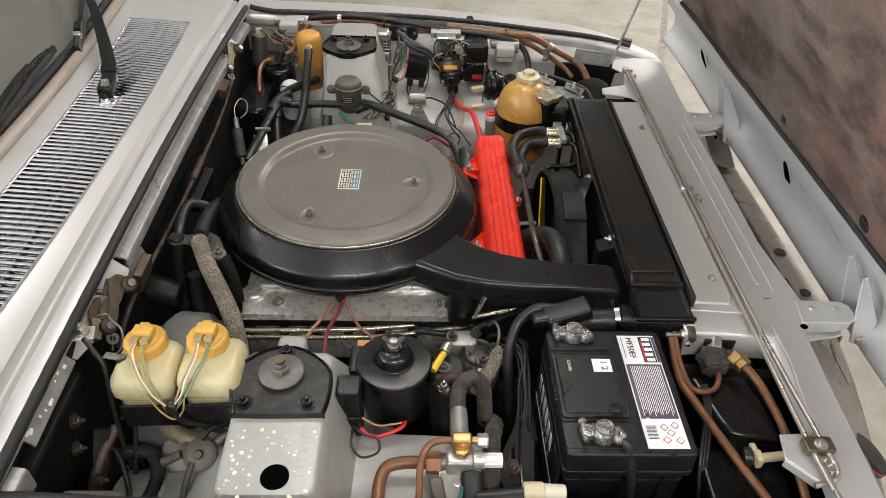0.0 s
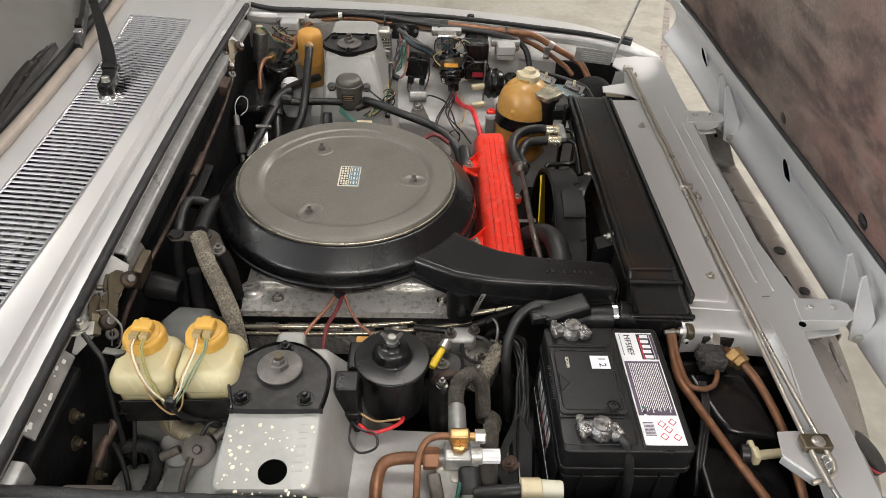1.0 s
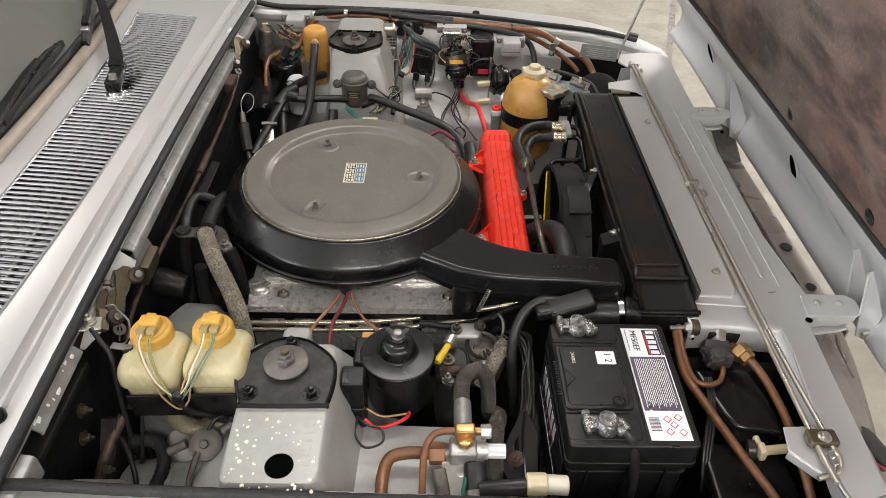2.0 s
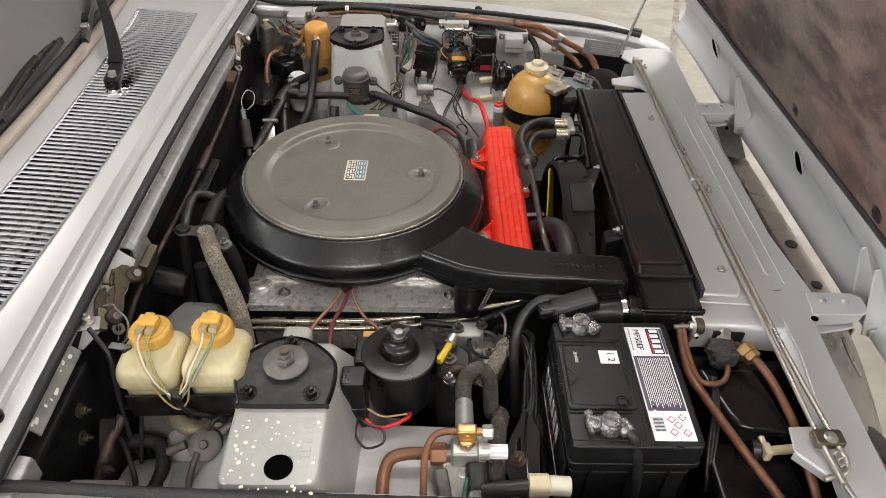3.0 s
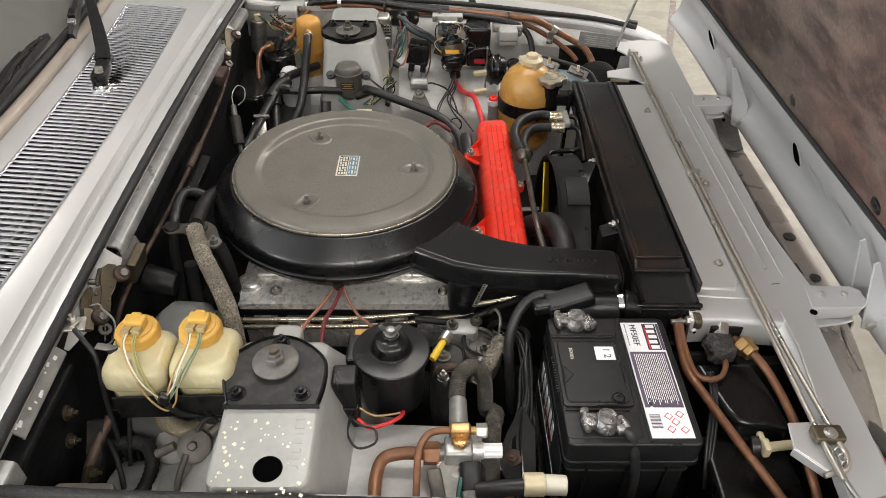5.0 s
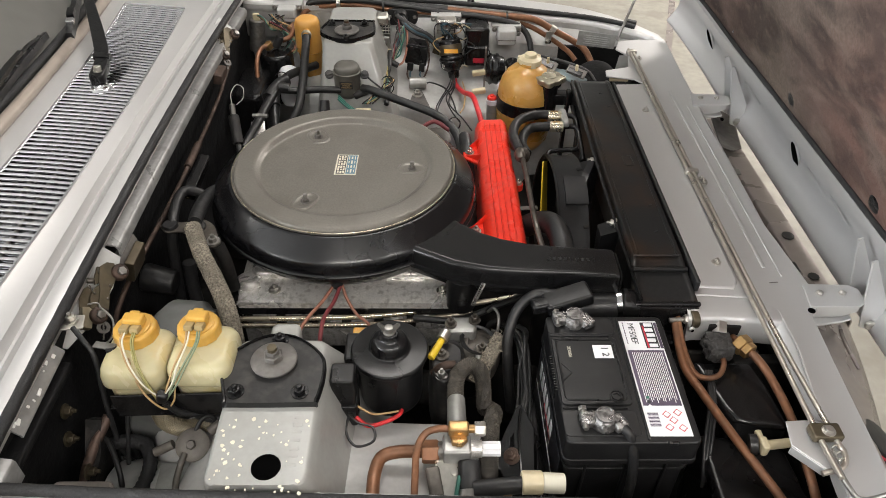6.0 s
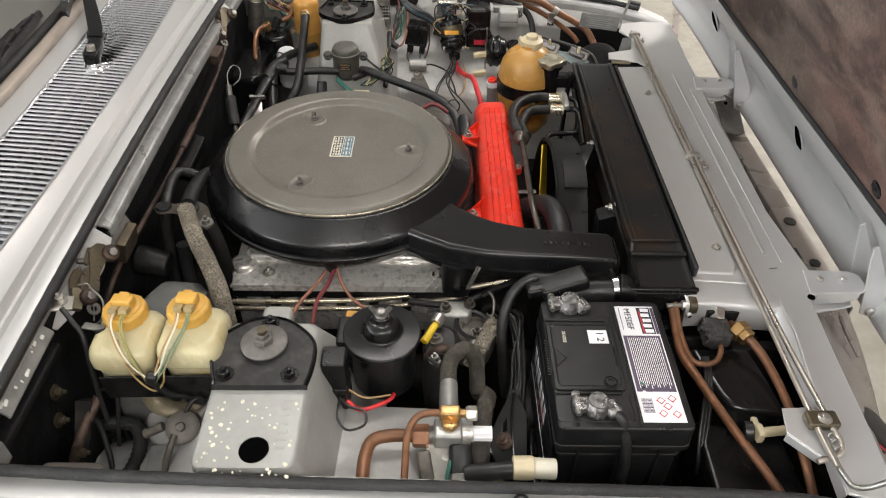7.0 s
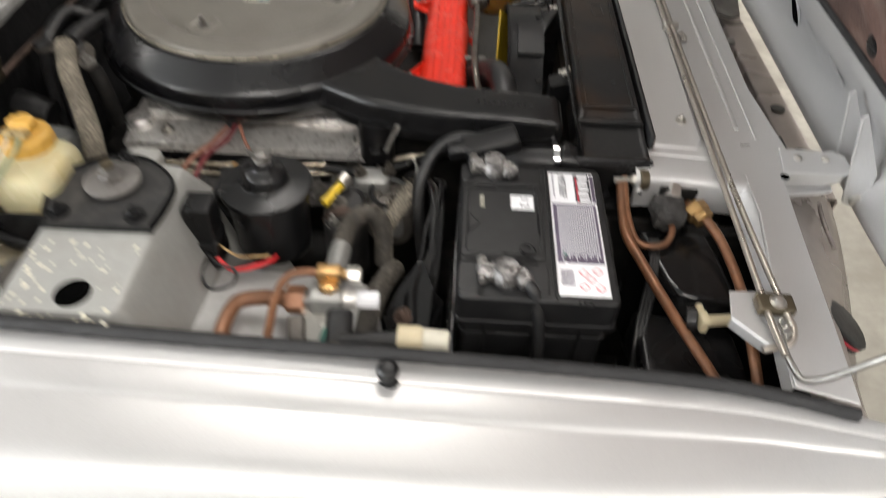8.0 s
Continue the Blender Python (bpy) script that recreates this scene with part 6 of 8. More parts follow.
wn = part("wing_nut", lathe(B(), (-0.009, -0.420, 0.876), [(0.0085, 0), (0.0085, 0.003), (0.0065, 0.004), (0.006, 0.011), (0.003, 0.012)], seg=18), M_STEEL, cn, "plated wing nut")
for s in (-1, 1):
    part("wing", rings(B(), [[(-0.009 + s * a, -0.420 + q, 0.88 + z) for a, z in ((0.004, 0.001), (0.009, 0.002), (0.0155, 0.012), (0.012, 0.014), (0.006, 0.009))] for q in (-0.0016, 0.0016)]), M_STEEL, wn)
part("spring_coil", tube(B(), [(-0.009 + 0.009 * math.cos(a), -0.420 + 0.009 * math.sin(a), 0.872 + 0.0008 * a) for a in [0.5 * k for k in range(20)]], 0.0012, 6, 2), M_STEEL, cn)
part("bracket", box(B(), (-0.052, -0.405, 0.79), (0.04, 0.05, 0.09), bev=0.004), M_CAN, cn)
bx = thing("relay_box", (-0.066, -0.487, 0.80), "small black plastic relay box on the strut tower", "relay")
part("case", prism(B(), rounded(0.031, 0.033, 0.004, 3, -0.066, -0.481), 0.785, 0.868, 0.003), M_PLASTIC, bx)
part("foot", prism(B(), rounded(0.034, 0.037, 0.004, 3, -0.066, -0.483), 0.782, 0.822, 0.002), M_PLASTIC, bx)
cable("relay_wire", [(-0.052, -0.50, 0.80), (-0.035, -0.507, 0.79), (-0.012, -0.500, 0.79), (0.004, -0.490, 0.79), (0.008, -0.478, 0.785)], 0.0030, M_REDWIRE, "thick red wire from the relay", "wire", 8)
cable("relay_wire", [(-0.05, -0.49, 0.81), (-0.03, -0.495, 0.80), (-0.01, -0.492, 0.798), (0.004, -0.486, 0.794)], 0.0015, M_TAN, "tan wire from the relay", "wire", 8)
cable("relay_wire", [(-0.060, -0.500, 0.805), (-0.062, -0.525, 0.802), (-0.048, -0.545, 0.800), (-0.026, -0.538, 0.801), (-0.028, -0.518, 0.802), (-0.048, -0.512, 0.804), (-0.062, -0.500, 0.808)], 0.0018, M_RUBBER, "thin looped black wire", "wire", 6)
# black patch painted as the shade in a drain slot
solo("inner_wing_slot", box(B(), (-0.062, -0.6, 0.7795), (0.008, 0.006, 0.001)), M_BLACKINK, "small black patch painted as the shade in a drain slot", "slot")
solo("yellow_sleeve", cyl(B(), (0.047, -0.385, 0.785), (0.066, -0.352, 0.792), 0.0062, 0.005, 12, 0.001), M_FANYEL, "yellow sleeve on an engine lead", "sleeve")
solo("sleeve_clamp", cyl(B(), (0.064, -0.356, 0.792), (0.071, -0.342, 0.794), 0.009, seg=14, bev=0.001), M_ZINC, "plated clamp on an engine lead", "clamp")
solo("amber_block", box(B(), (-0.055, -0.37, 0.81), (0.02, 0.02, 0.03), bev=0.003), M_ORANGE, "small amber plastic block", "block")
for r, m, p in ((0.0030, M_SALMON, [(-0.105, -0.218, 0.785), (-0.125, -0.255, 0.775), (-0.150, -0.300, 0.77), (-0.165, -0.33, 0.75)]), (0.0034, M_PINK, [(-0.095, -0.215, 0.79), (-0.105, -0.265, 0.785), (-0.115, -0.325, 0.80), (-0.112, -0.395, 0.80), (-0.105, -0.42, 0.76)]), (0.0026, M_SALMON, [(-0.098, -0.225, 0.785), (-0.088, -0.245, 0.768), (-0.072, -0.262, 0.750), (-0.052, -0.275, 0.738), (-0.040, -0.300, 0.71)])):
    cable("ignition_lead", p, r, m, "dull maroon ignition lead from under the air cleaner", "lead", 8)
solo("lead_tie", cyl(B(), (-0.108, -0.235, 0.785), (-0.098, -0.23, 0.795), 0.007, seg=10), M_BULK, "black tie round the ignition leads", "cable tie")
cable("fuel_pipe", [(-0.278, -0.236, 0.712), (-0.114, -0.230, 0.710), (-0.016, -0.222, 0.71), (0.085, -0.205, 0.712), (0.157, -0.195, 0.718), (0.21, -0.19, 0.725)], 0.0050, M_FUEL, "thin steel pipe along the engine", "pipe", 8)
cable("fuel_pipe", [(-0.278, -0.244, 0.704), (-0.114, -0.240, 0.702), (-0.015, -0.234, 0.702), (0.12, -0.215, 0.708)], 0.0046, M_FUEL, "thin steel pipe along the engine", "pipe", 8)
cable("vacuum_hose", [(0.02, -0.25, 0.73), (0.09, -0.26, 0.735), (0.16, -0.235, 0.745), (0.205, -0.215, 0.75)], 0.0055, M_RUBBER, "black vacuum hose under the snorkel", "hose", 10)
solo("dark_block", box(B(), (-0.21, -0.40, 0.79), (0.05, 0.04, 0.03), bev=0.008), M_DARK, "grimy dark engine mounting", "mounting")
solo("tower_tab", prism(B(), rounded(0.040, 0.045, 0.010, 4, -0.150, -0.415), 0.80, 0.868, 0.006), M_TOWER, "grey painted tab behind the strut tower", "tab")

# pump and fittings between canister and battery
pm = thing("steering_pump", (0.075, -0.375, 0.62), "grimy dark cast power steering pump", "pump")
lug = smooth_path([(0.045, -0.372, 0), (0.050, -0.350, 0), (0.072, -0.340, 0), (0.094, -0.352, 0), (0.097, -0.380, 0), (0.086, -0.410, 0), (0.070, -0.428, 0), (0.054, -0.420, 0), (0.048, -0.398, 0), (0.045, -0.372, 0)], 5)[:-1]
body = part("body", rings(B(), [[(0.070 + (p.x - 0.070) * q, -0.382 + (p.y + 0.382) * q, z) for p in lug] for q, z in ((1.0, 0.66), (1.0, 0.772), (0.97, 0.779), (0.90, 0.782), (0.84, 0.781), (0.80, 0.778), (0.5, 0.778))]), M_PLATE, pm, "dark cast pump bracket")
part("bolt", bolt(B(), (0.064, -0.374, 0.779), 0.0065, 0.008, washer=1.7), M_GRIME, pm)
part("bolt", bolt(B(), (0.063, -0.414, 0.779), 0.006, 0.010, washer=1.5), M_STEEL, pm)
part("pipe_stub", tube(B(), [(0.052, -0.402, 0.772), (0.066, -0.404, 0.790), (0.082, -0.400, 0.788)], 0.0065, 10, 5), M_RUSTY, pm, "rusty bent pipe stub")
part("housing", lathe(B(), (0.122, -0.31, 0.68), [(0.034, 0), (0.036, 0.03), (0.033, 0.052), (0.030, 0.058), (0.022, 0.060), (0.020, 0.054), (0.008, 0.054)], (0.1, -0.1, 1), 28), M_GRIME, pm)
part("lug", prism(B(), rounded(0.050, 0.034, 0.010, 4, 0.096, -0.288), 0.728, 0.756, 0.005), M_FERRULE, pm, "pale alloy casting")
part("lug", prism(B(), rounded(0.026, 0.040, 0.008, 4, 0.130, -0.335), 0.70, 0.742, 0.005), M_FERRULE, pm)
part("ring_seal", lathe(B(), (0.122, -0.312, 0.742), [(0.026, 0), (0.029, 0.003), (0.026, 0.007), (0.022, 0.004)], (0.1, -0.1, 1), 28, cap=False), M_RUBBER, pm)
for x, y, z in ((0.128, -0.332, 0.744), (0.118, -0.282, 0.757), (0.080, -0.290, 0.757)):
    part("nut", bolt(B(), (x, y, z), 0.0065, 0.010), M_PIPE, pm)
part("ring", tube(B(), [(0.155 + 0.013 * math.cos(a), -0.275, 0.735 + 0.013 * math.sin(a)) for a in [0.6 * k for k in range(11)]], 0.005, 8, 2), M_DARK, pm)
braided("return_hose", [(0.082, -0.515, 0.80), (0.082, -0.475, 0.795), (0.082, -0.445, 0.790), (0.088, -0.415, 0.788), (0.106, -0.398, 0.785), (0.122, -0.405, 0.770), (0.126, -0.43, 0.73)], 0.0108, (M_BRAID_DARK, M_BRAID_PALE), "braided dark hose looping over the pump", "hose", 16, 120)
solo("hose_ferrule", cyl(B(), (0.0815, -0.525, 0.80), (0.082, -0.468, 0.796), 0.0128, 0.0122, 18, 0.0015), M_FERRULE, "dull aluminium hose ferrule", "ferrule")
braided("braided_hose", [(0.120, -0.60, 0.765), (0.122, -0.56, 0.775), (0.126, -0.52, 0.77), (0.132, -0.48, 0.755), (0.14, -0.44, 0.73), (0.13, -0.41, 0.70)], 0.0115, (M_BRAID_DARK, M_BRAID_PALE), "dark braided refrigerant hose", "hose", 16, 120)
cable("frayed_belt_hose", [(0.115, -0.385, 0.73), (0.135, -0.36, 0.755), (0.155, -0.33, 0.77)], 0.0115, M_BRAID, "frayed pale hose end beside the pump", "hose", 10)
for k in range(4):
    cable("battery_lead", [(0.172 + 0.006 * k, -0.285, 0.735), (0.180 + 0.005 * k, -0.345, 0.768), (0.182 + 0.004 * k, -0.42, 0.735), (0.165 + 0.008 * k, -0.46, 0.70)], 0.0024, M_RUBBER, "thin black lead beside the battery", "lead", 8, group="battery leads")
vb = thing("service_valve", (0.085, -0.55, 0.78), "plated refrigerant service valve with brass fittings", "valve")
part("block", box(B(), (0.080, -0.553, 0.806), (0.036, 0.030, 0.026), bev=0.004), M_FERRULE, vb)
part("column", cyl(B(), (0.082, -0.528, 0.800), (0.082, -0.555, 0.815), 0.013, seg=16), M_STEEL, vb)
brass = part("brass_tee", box(B(), (0.082, -0.540, 0.830), (0.026, 0.016, 0.016), bev=0.003), M_BRASS, vb, "brass hexagon fitting")
part("brass_nut", hexnut(B(), (0.082, -0.549, 0.814), 0.0115, 0.012), M_BRASS, vb)
part("brass_neck", cyl(B(), (0.094, -0.540, 0.830), (0.104, -0.540, 0.830), 0.0055, seg=12), M_BRASS, vb)
part("grey_cap", hexnut(B(), (0.102, -0.540, 0.830), 0.0095, 0.014, (1, 0, 0)), M_ZINC, vb, "grey hexagon cap")
part("collar", cyl(B(), (0.097, -0.553, 0.806), (0.112, -0.553, 0.806), 0.011, seg=18, bev=0.001), M_ALU, vb)
part("ribbed_cap", rings(B(), [[(x, -0.553 + (0.0085 + 0.0012 * (k % 2)) * math.cos(2 * math.pi * k / 20), 0.806 + (0.0085 + 0.0012 * (k % 2)) * math.sin(2 * math.pi * k / 20)) for k in range(20)] for x in (0.111, 0.133, 0.135)]), M_WHITE, vb, "white ribbed cap")
part("copper_nut", hexnut(B(), (0.036, -0.553, 0.800), 0.015, 0.022, (1, 0, 0)), M_COPPER, vb, "copper coloured union nut")
part("union", cyl(B(), (0.056, -0.553, 0.800), (0.066, -0.553, 0.803), 0.012, seg=16), M_STEEL, vb)
part("foot", box(B(), (0.070, -0.580, 0.785), (0.035, 0.05, 0.004), (20, 0, 0), 0.001), M_ZINC, vb)
part("screw", lathe(B(), (0.077, -0.575, 0.79), [(0.006, 0), (0.006, 0.002), (0.003, 0.003)], (0, -0.3, 1), 14), M_ZINC, vb)
part("pad", box(B(), (0.052, -0.590, 0.790), (0.018, 0.04, 0.010), (10, 0, 10), 0.004), M_GRIME, vb)
part("rubber_boot", cyl(B(), (0.095, -0.565, 0.800), (0.096, -0.600, 0.780), 0.014, 0.0155, 18, 0.003), M_RUBBER, vb)
part("boot_sleeve", cyl(B(), (0.096, -0.596, 0.782), (0.096, -0.625, 0.77), 0.0165, seg=18, bev=0.002), M_STEEL, vb)
cable("refrigerant_pipe", [(-0.023, -0.655, 0.792), (-0.023, -0.615, 0.795), (-0.022, -0.582, 0.797), (-0.014, -0.560, 0.799), (0.008, -0.553, 0.800), (0.038, -0.553, 0.800)], 0.0082, M_COPPER, "thick bent copper refrigerant pipe", "pipe", 14, 8)
cable("refrigerant_pipe", [(0.027, -0.650, 0.795), (0.028, -0.600, 0.808), (0.030, -0.565, 0.820), (0.040, -0.547, 0.829), (0.055, -0.541, 0.831), (0.072, -0.540, 0.830)], 0.0046, M_COPPER, "thin bent copper refrigerant pipe", "pipe", 12, 8)
cable("green_lead", [(0.083, -0.585, 0.795), (0.079, -0.605, 0.79), (0.076, -0.635, 0.77)], 0.0028, M_GREENW, "thin green wire by the valve", "wire", 8)
ca = thing("capped_tube", (0.186, -0.597, 0.78), "yellowed plastic tube with a white cap", "tube")
part("base", cyl(B(), (0.158, -0.597, 0.800), (0.184, -0.597, 0.800), 0.0145, seg=22, bev=0.002), M_WHITEPL, ca)
part("cap", cyl(B(), (0.183, -0.597, 0.800), (0.211, -0.598, 0.799), 0.0125, seg=22, bev=0.002), M_IVORY, ca)
part("tail", cyl(B(), (0.10, -0.60, 0.79), (0.16, -0.598, 0.797), 0.011, seg=14), M_RUBBER, ca)
part("nut", hexnut(B(), (0.135, -0.60, 0.79), 0.010, 0.012, (1, 0, 0)), M_BRASS, ca)
ba = thing("battery_clamp_bracket", (0.165, -0.50, 0.70), "black pressed steel battery bracket", "bracket")
part("blade", rings(B(), [[(0.150 + d, -0.56, 0.70), (0.195 + d, -0.56, 0.66), (0.200 + d, -0.46, 0.70), (0.170 + d, -0.47, 0.755), (0.155 + d, -0.50, 0.755)] for d in (0, 0.003)]), M_BLACK, ba)
part("bolt", bolt(B(), (0.158, -0.522, 0.742), 0.008, 0.008, (-0.4, -0.2, 1), 1.5), M_RUSTY, ba)

# ---- front corner by the slam panel ----
for dx, p in ((0, [(0.552, 0.622, 0.812), (0.549, 0.044, 0.812), (0.548, -0.330, 0.812), (0.547, -0.535, 0.812), (0.549, -0.60, 0.812)]), (1, [(0.560, 0.618, 0.812), (0.558, 0.044, 0.812), (0.559, -0.330, 0.812), (0.566, -0.53, 0.812), (0.570, -0.562, 0.810), (0.562, -0.580, 0.806), (0.535, -0.586, 0.800)])):
    cable("counterbalance_rod", p, 0.0038, M_ROD, "long thin plated rod lying along the slam panel", "rod", 10, 5, "counterbalance rods")
for y in (0.605, 0.069):
    rc = thing("rod_clip", (0.556, y, 0.80), "small plated clip holding the rods", "clip")
    part("strap", box(B(), (0.556, y, 0.811), (0.026, 0.014, 0.014), bev=0.004), M_ZINC, rc)
    part("screw", bolt(B(), (0.574, y - 0.012, 0.80), 0.005, 0.006), M_ZINC, rc)
rp = thing("rod_plate", (0.545, -0.545, 0.79), "silver-grey corner plate with a plated rod clip", "bracket")
part("plate", prism(B(), [(0.519, -0.508), (0.560, -0.506), (0.580, -0.520), (0.568, -0.575), (0.543, -0.580), (0.512, -0.545)], 0.799, 0.802, 0.001), M_SILVER, rp)
part("plate_lip", box(B(), (0.527, -0.563, 0.794), (0.045, 0.003, 0.014), (0, 0, -48), 0.001), M_SILVER, rp)
part("saddle", prism(B(), rounded(0.040, 0.024, 0.004, 3, 0.557, -0.534), 0.806, 0.819, 0.003), M_GOLDZINC, rp)
part("bolt", lathe(B(), (0.558, -0.536, 0.819), [(0.009, 0), (0.009, 0.001), (0.006, 0.002), (0.005, 0.006), (0.002, 0.007)], seg=16), M_ZINC, rp)
part("coil", tube(B(), [(0.560 + 0.004 * math.cos(t), -0.552 - 0.0016 * t, 0.812 + 0.004 * math.sin(t)) for t in [0.5 * k for k in range(34)]], 0.0011, 6, 1), M_ZINC, rp)
dt = thing("air_duct", (0.515, -0.46, 0.56), "black moulded plastic air duct beside the battery", "duct")
part("shell", prism(B(), [(0.452, -0.350), (0.545, -0.352), (0.556, -0.40), (0.562, -0.478), (0.500, -0.468), (0.484, -0.462), (0.474, -0.44)], 0.56, 0.742, 0.010, 3), M_BLACK, dt)
part("lower_shell", prism(B(), [(0.445, -0.45), (0.565, -0.47), (0.575, -0.64), (0.44, -0.63)], 0.54, 0.695, 0.010, 3), M_PLASTIC, dt)
tb = thing("tar_wrapped_valve", (0.49, -0.345, 0.74), "valve wrapped in lumpy black sealing compound", "valve")
bm = B()
bmesh.ops.create_icosphere(bm, subdivisions=4, radius=1.0)
for v in bm.verts:
    c = v.co.copy()
    k = max(abs(c.x), abs(c.y), abs(c.z)) ** -0.6
    d = 1 + 0.20 * noise.noise(c * 2.4) + 0.10 * noise.noise(c * 5) + 0.05 * noise.noise(c * 12)
    v.co = Vector((0.490 + c.x * k * 0.022 * d, -0.345 + c.y * k * 0.021 * d, 0.765 + c.z * k * 0.017 * d))
part("wrapping", bm, M_TAR, tb)
part("hex_cap", hexnut(B(), (0.497, -0.322, 0.772), 0.0125, 0.022, (0.1, 0.6, 0.4)), M_ZINC, tb, "grey hexagon cap")
part("hex_cap", hexnut(B(), (0.499, -0.312, 0.778), 0.008, 0.012, (0.1, 0.6, 0.4)), M_STEEL, tb)
cable("refrigerant_pipe", [(0.435, -0.300, 0.785), (0.436, -0.345, 0.766), (0.445, -0.383, 0.752), (0.462, -0.393, 0.750), (0.482, -0.388, 0.752), (0.492, -0.372, 0.758), (0.492, -0.36, 0.76)], 0.0043, M_COPPER, "thin bent copper pipe", "pipe", 12, 8)
cable("refrigerant_pipe", [(0.430, -0.305, 0.780), (0.432, -0.370, 0.755), (0.446, -0.418, 0.750), (0.474, -0.495, 0.742), (0.512, -0.575, 0.725), (0.54, -0.64, 0.70)], 0.0066, M_COPPER, "thick copper pipe past the battery", "pipe", 14, 8)
cable("refrigerant_pipe", [(0.519, -0.325, 0.765), (0.523, -0.345, 0.772), (0.537, -0.366, 0.770), (0.551, -0.400, 0.762), (0.560, -0.465, 0.752), (0.556, -0.545, 0.742), (0.562, -0.60, 0.71)], 0.0064, M_COPPER, "copper pipe with a brass union", "pipe", 14, 8)
un = thing("brass_union", (0.524, -0.350, 0.755), "brass pipe union below the slam panel", "union")
part("nut", hexnut(B(), (0.521, -0.338, 0.7715), 0.0165, 0.016, (0.45, -0.85, -0.05)), M_BRASS, un)
part("nut", hexnut(B(), (0.528, -0.351, 0.771), 0.0135, 0.012, (0.45, -0.85, -0.05)), M_BRASS, un)
yp = thing("drain_tap", (0.52, -0.512, 0.735), "pale yellow plastic tap on the air duct", "tap")
part("stem", cyl(B(), (0.506, -0.512, 0.752), (0.543, -0.509, 0.754), 0.0068, seg=14, bev=0.001), M_WHITEPL, yp)
part("flange", box(B(), (0.503, -0.513, 0.752), (0.010, 0.020, 0.020), bev=0.003), M_WHITEPL, yp)
part("flange", box(B(), (0.503, -0.505, 0.752), (0.009, 0.034, 0.009), bev=0.003), M_WHITEPL, yp)
part("ring", lathe(B(), (0.488, -0.505, 0.745), [(0.014, 0), (0.014, 0.010), (0.008, 0.012)], (1, -0.2, 0.2), 18), M_RUBBER, yp)
for k in range(3):
    cable("horn_lead", [(0.475 - 0.004 * k, -0.375, 0.745), (0.470 - 0.004 * k, -0.42, 0.735), (0.455 - 0.005 * k, -0.48, 0.70), (0.44, -0.52, 0.66)], 0.003, M_RUBBER, "thin black lead beside the battery", "lead", 8, group="horn leads")
hn = thing("panel_bolt", (0.465, -0.305, 0.775), "plated bolt with thick washers at the panel end", "bolt")
part("washers", cyl(B(), (0.452, -0.306, 0.786), (0.464, -0.305, 0.786), 0.014, seg=20, bev=0.002), M_GOLDZINC, hn)
part("head", hexnut(B(), (0.452, -0.306, 0.786), 0.008, 0.010, (-1, 0, 0.1)), M_ZINC, hn)
part("shank", cyl(B(), (0.42, -0.306, 0.784), (0.452, -0.306, 0.786), 0.004, seg=10), M_STEEL, hn)
uh = thing("radiator_hose", (0.33, -0.275, 0.75), "black radiator hose with a bright clamp", "hose")
part("hose", tube(B(), [(0.26, -0.255, 0.74), (0.300, -0.268, 0.775), (0.345, -0.272, 0.782), (0.362, -0.272, 0.784)], 0.0235, 18), M_RUBBER, uh)
part("clamp", cyl(B(), (0.341, -0.272, 0.785), (0.349, -0.272, 0.786), 0.0255, seg=26), M_CHROME, uh, "bright hose clamp")
part("elbow", cyl(B(), (0.349, -0.272, 0.786), (0.378, -0.276, 0.785), 0.026, 0.024, 22, 0.004), M_PLASTIC, uh)

# ---- between engine and radiator ----
cable("coolant_hose", [(0.222, -0.02, 0.74), (0.246, -0.035, 0.765), (0.264, -0.062, 0.785), (0.274, -0.10, 0.792), (0.278, -0.14, 0.782), (0.278, -0.19, 0.75), (0.274, -0.24, 0.69)], 0.0205, M_RUBBER, "thick black radiator hose", "hose", 16, 8)
cable("steel_pipe", [(0.234, 0.145, 0.795), (0.233, 0.060, 0.805), (0.231, -0.030, 0.812), (0.234, -0.12, 0.808), (0.262, -0.18, 0.74)], 0.0052, M_PIPE, "thin steel oil pipe", "pipe", 10)
cable("oil_hose", [(0.230, 0.165, 0.795), (0.222, 0.220, 0.80), (0.240, 0.278, 0.80), (0.285, 0.315, 0.795), (0.335, 0.315, 0.79)], 0.0105, M_RUBBER, "black oil hose curving to the cooler", "hose", 12, 8)
cable("oil_hose", [(0.246, 0.165, 0.788), (0.241, 0.215, 0.785), (0.262, 0.268, 0.785), (0.300, 0.280, 0.785), (0.335, 0.280, 0.785)], 0.0105, M_RUBBER, "black oil hose curving to the cooler", "hose", 12, 8)
for y, z in ((0.315, 0.791), (0.280, 0.785)):
    hf = thing("hose_fitting", (0.33, y, 0.77), "plated crimped hose end", "fitting", "hose fittings")
    part("crimp", cyl(B(), (0.308, y, z), (0.338, y, z), 0.0125, seg=18, bev=0.002), M_CAPSTEEL, hf)
    part("crimp_window", box(B(), (0.322, y, z + 0.0122), (0.016, 0.005, 0.001)), M_BRASS, hf)
    part("pipe", tube(B(), [(0.336, y, z), (0.365, y, z), (0.372, y - 0.02, z - 0.01), (0.372, y - 0.09, z - 0.03)], 0.006, 8), M_BLACK, hf)
solo("fitting_clamp", box(B(), (0.343, 0.300, 0.795), (0.014, 0.060, 0.014), bev=0.004), M_FERRULE, "plated clamp across two hose ends", "clamp")
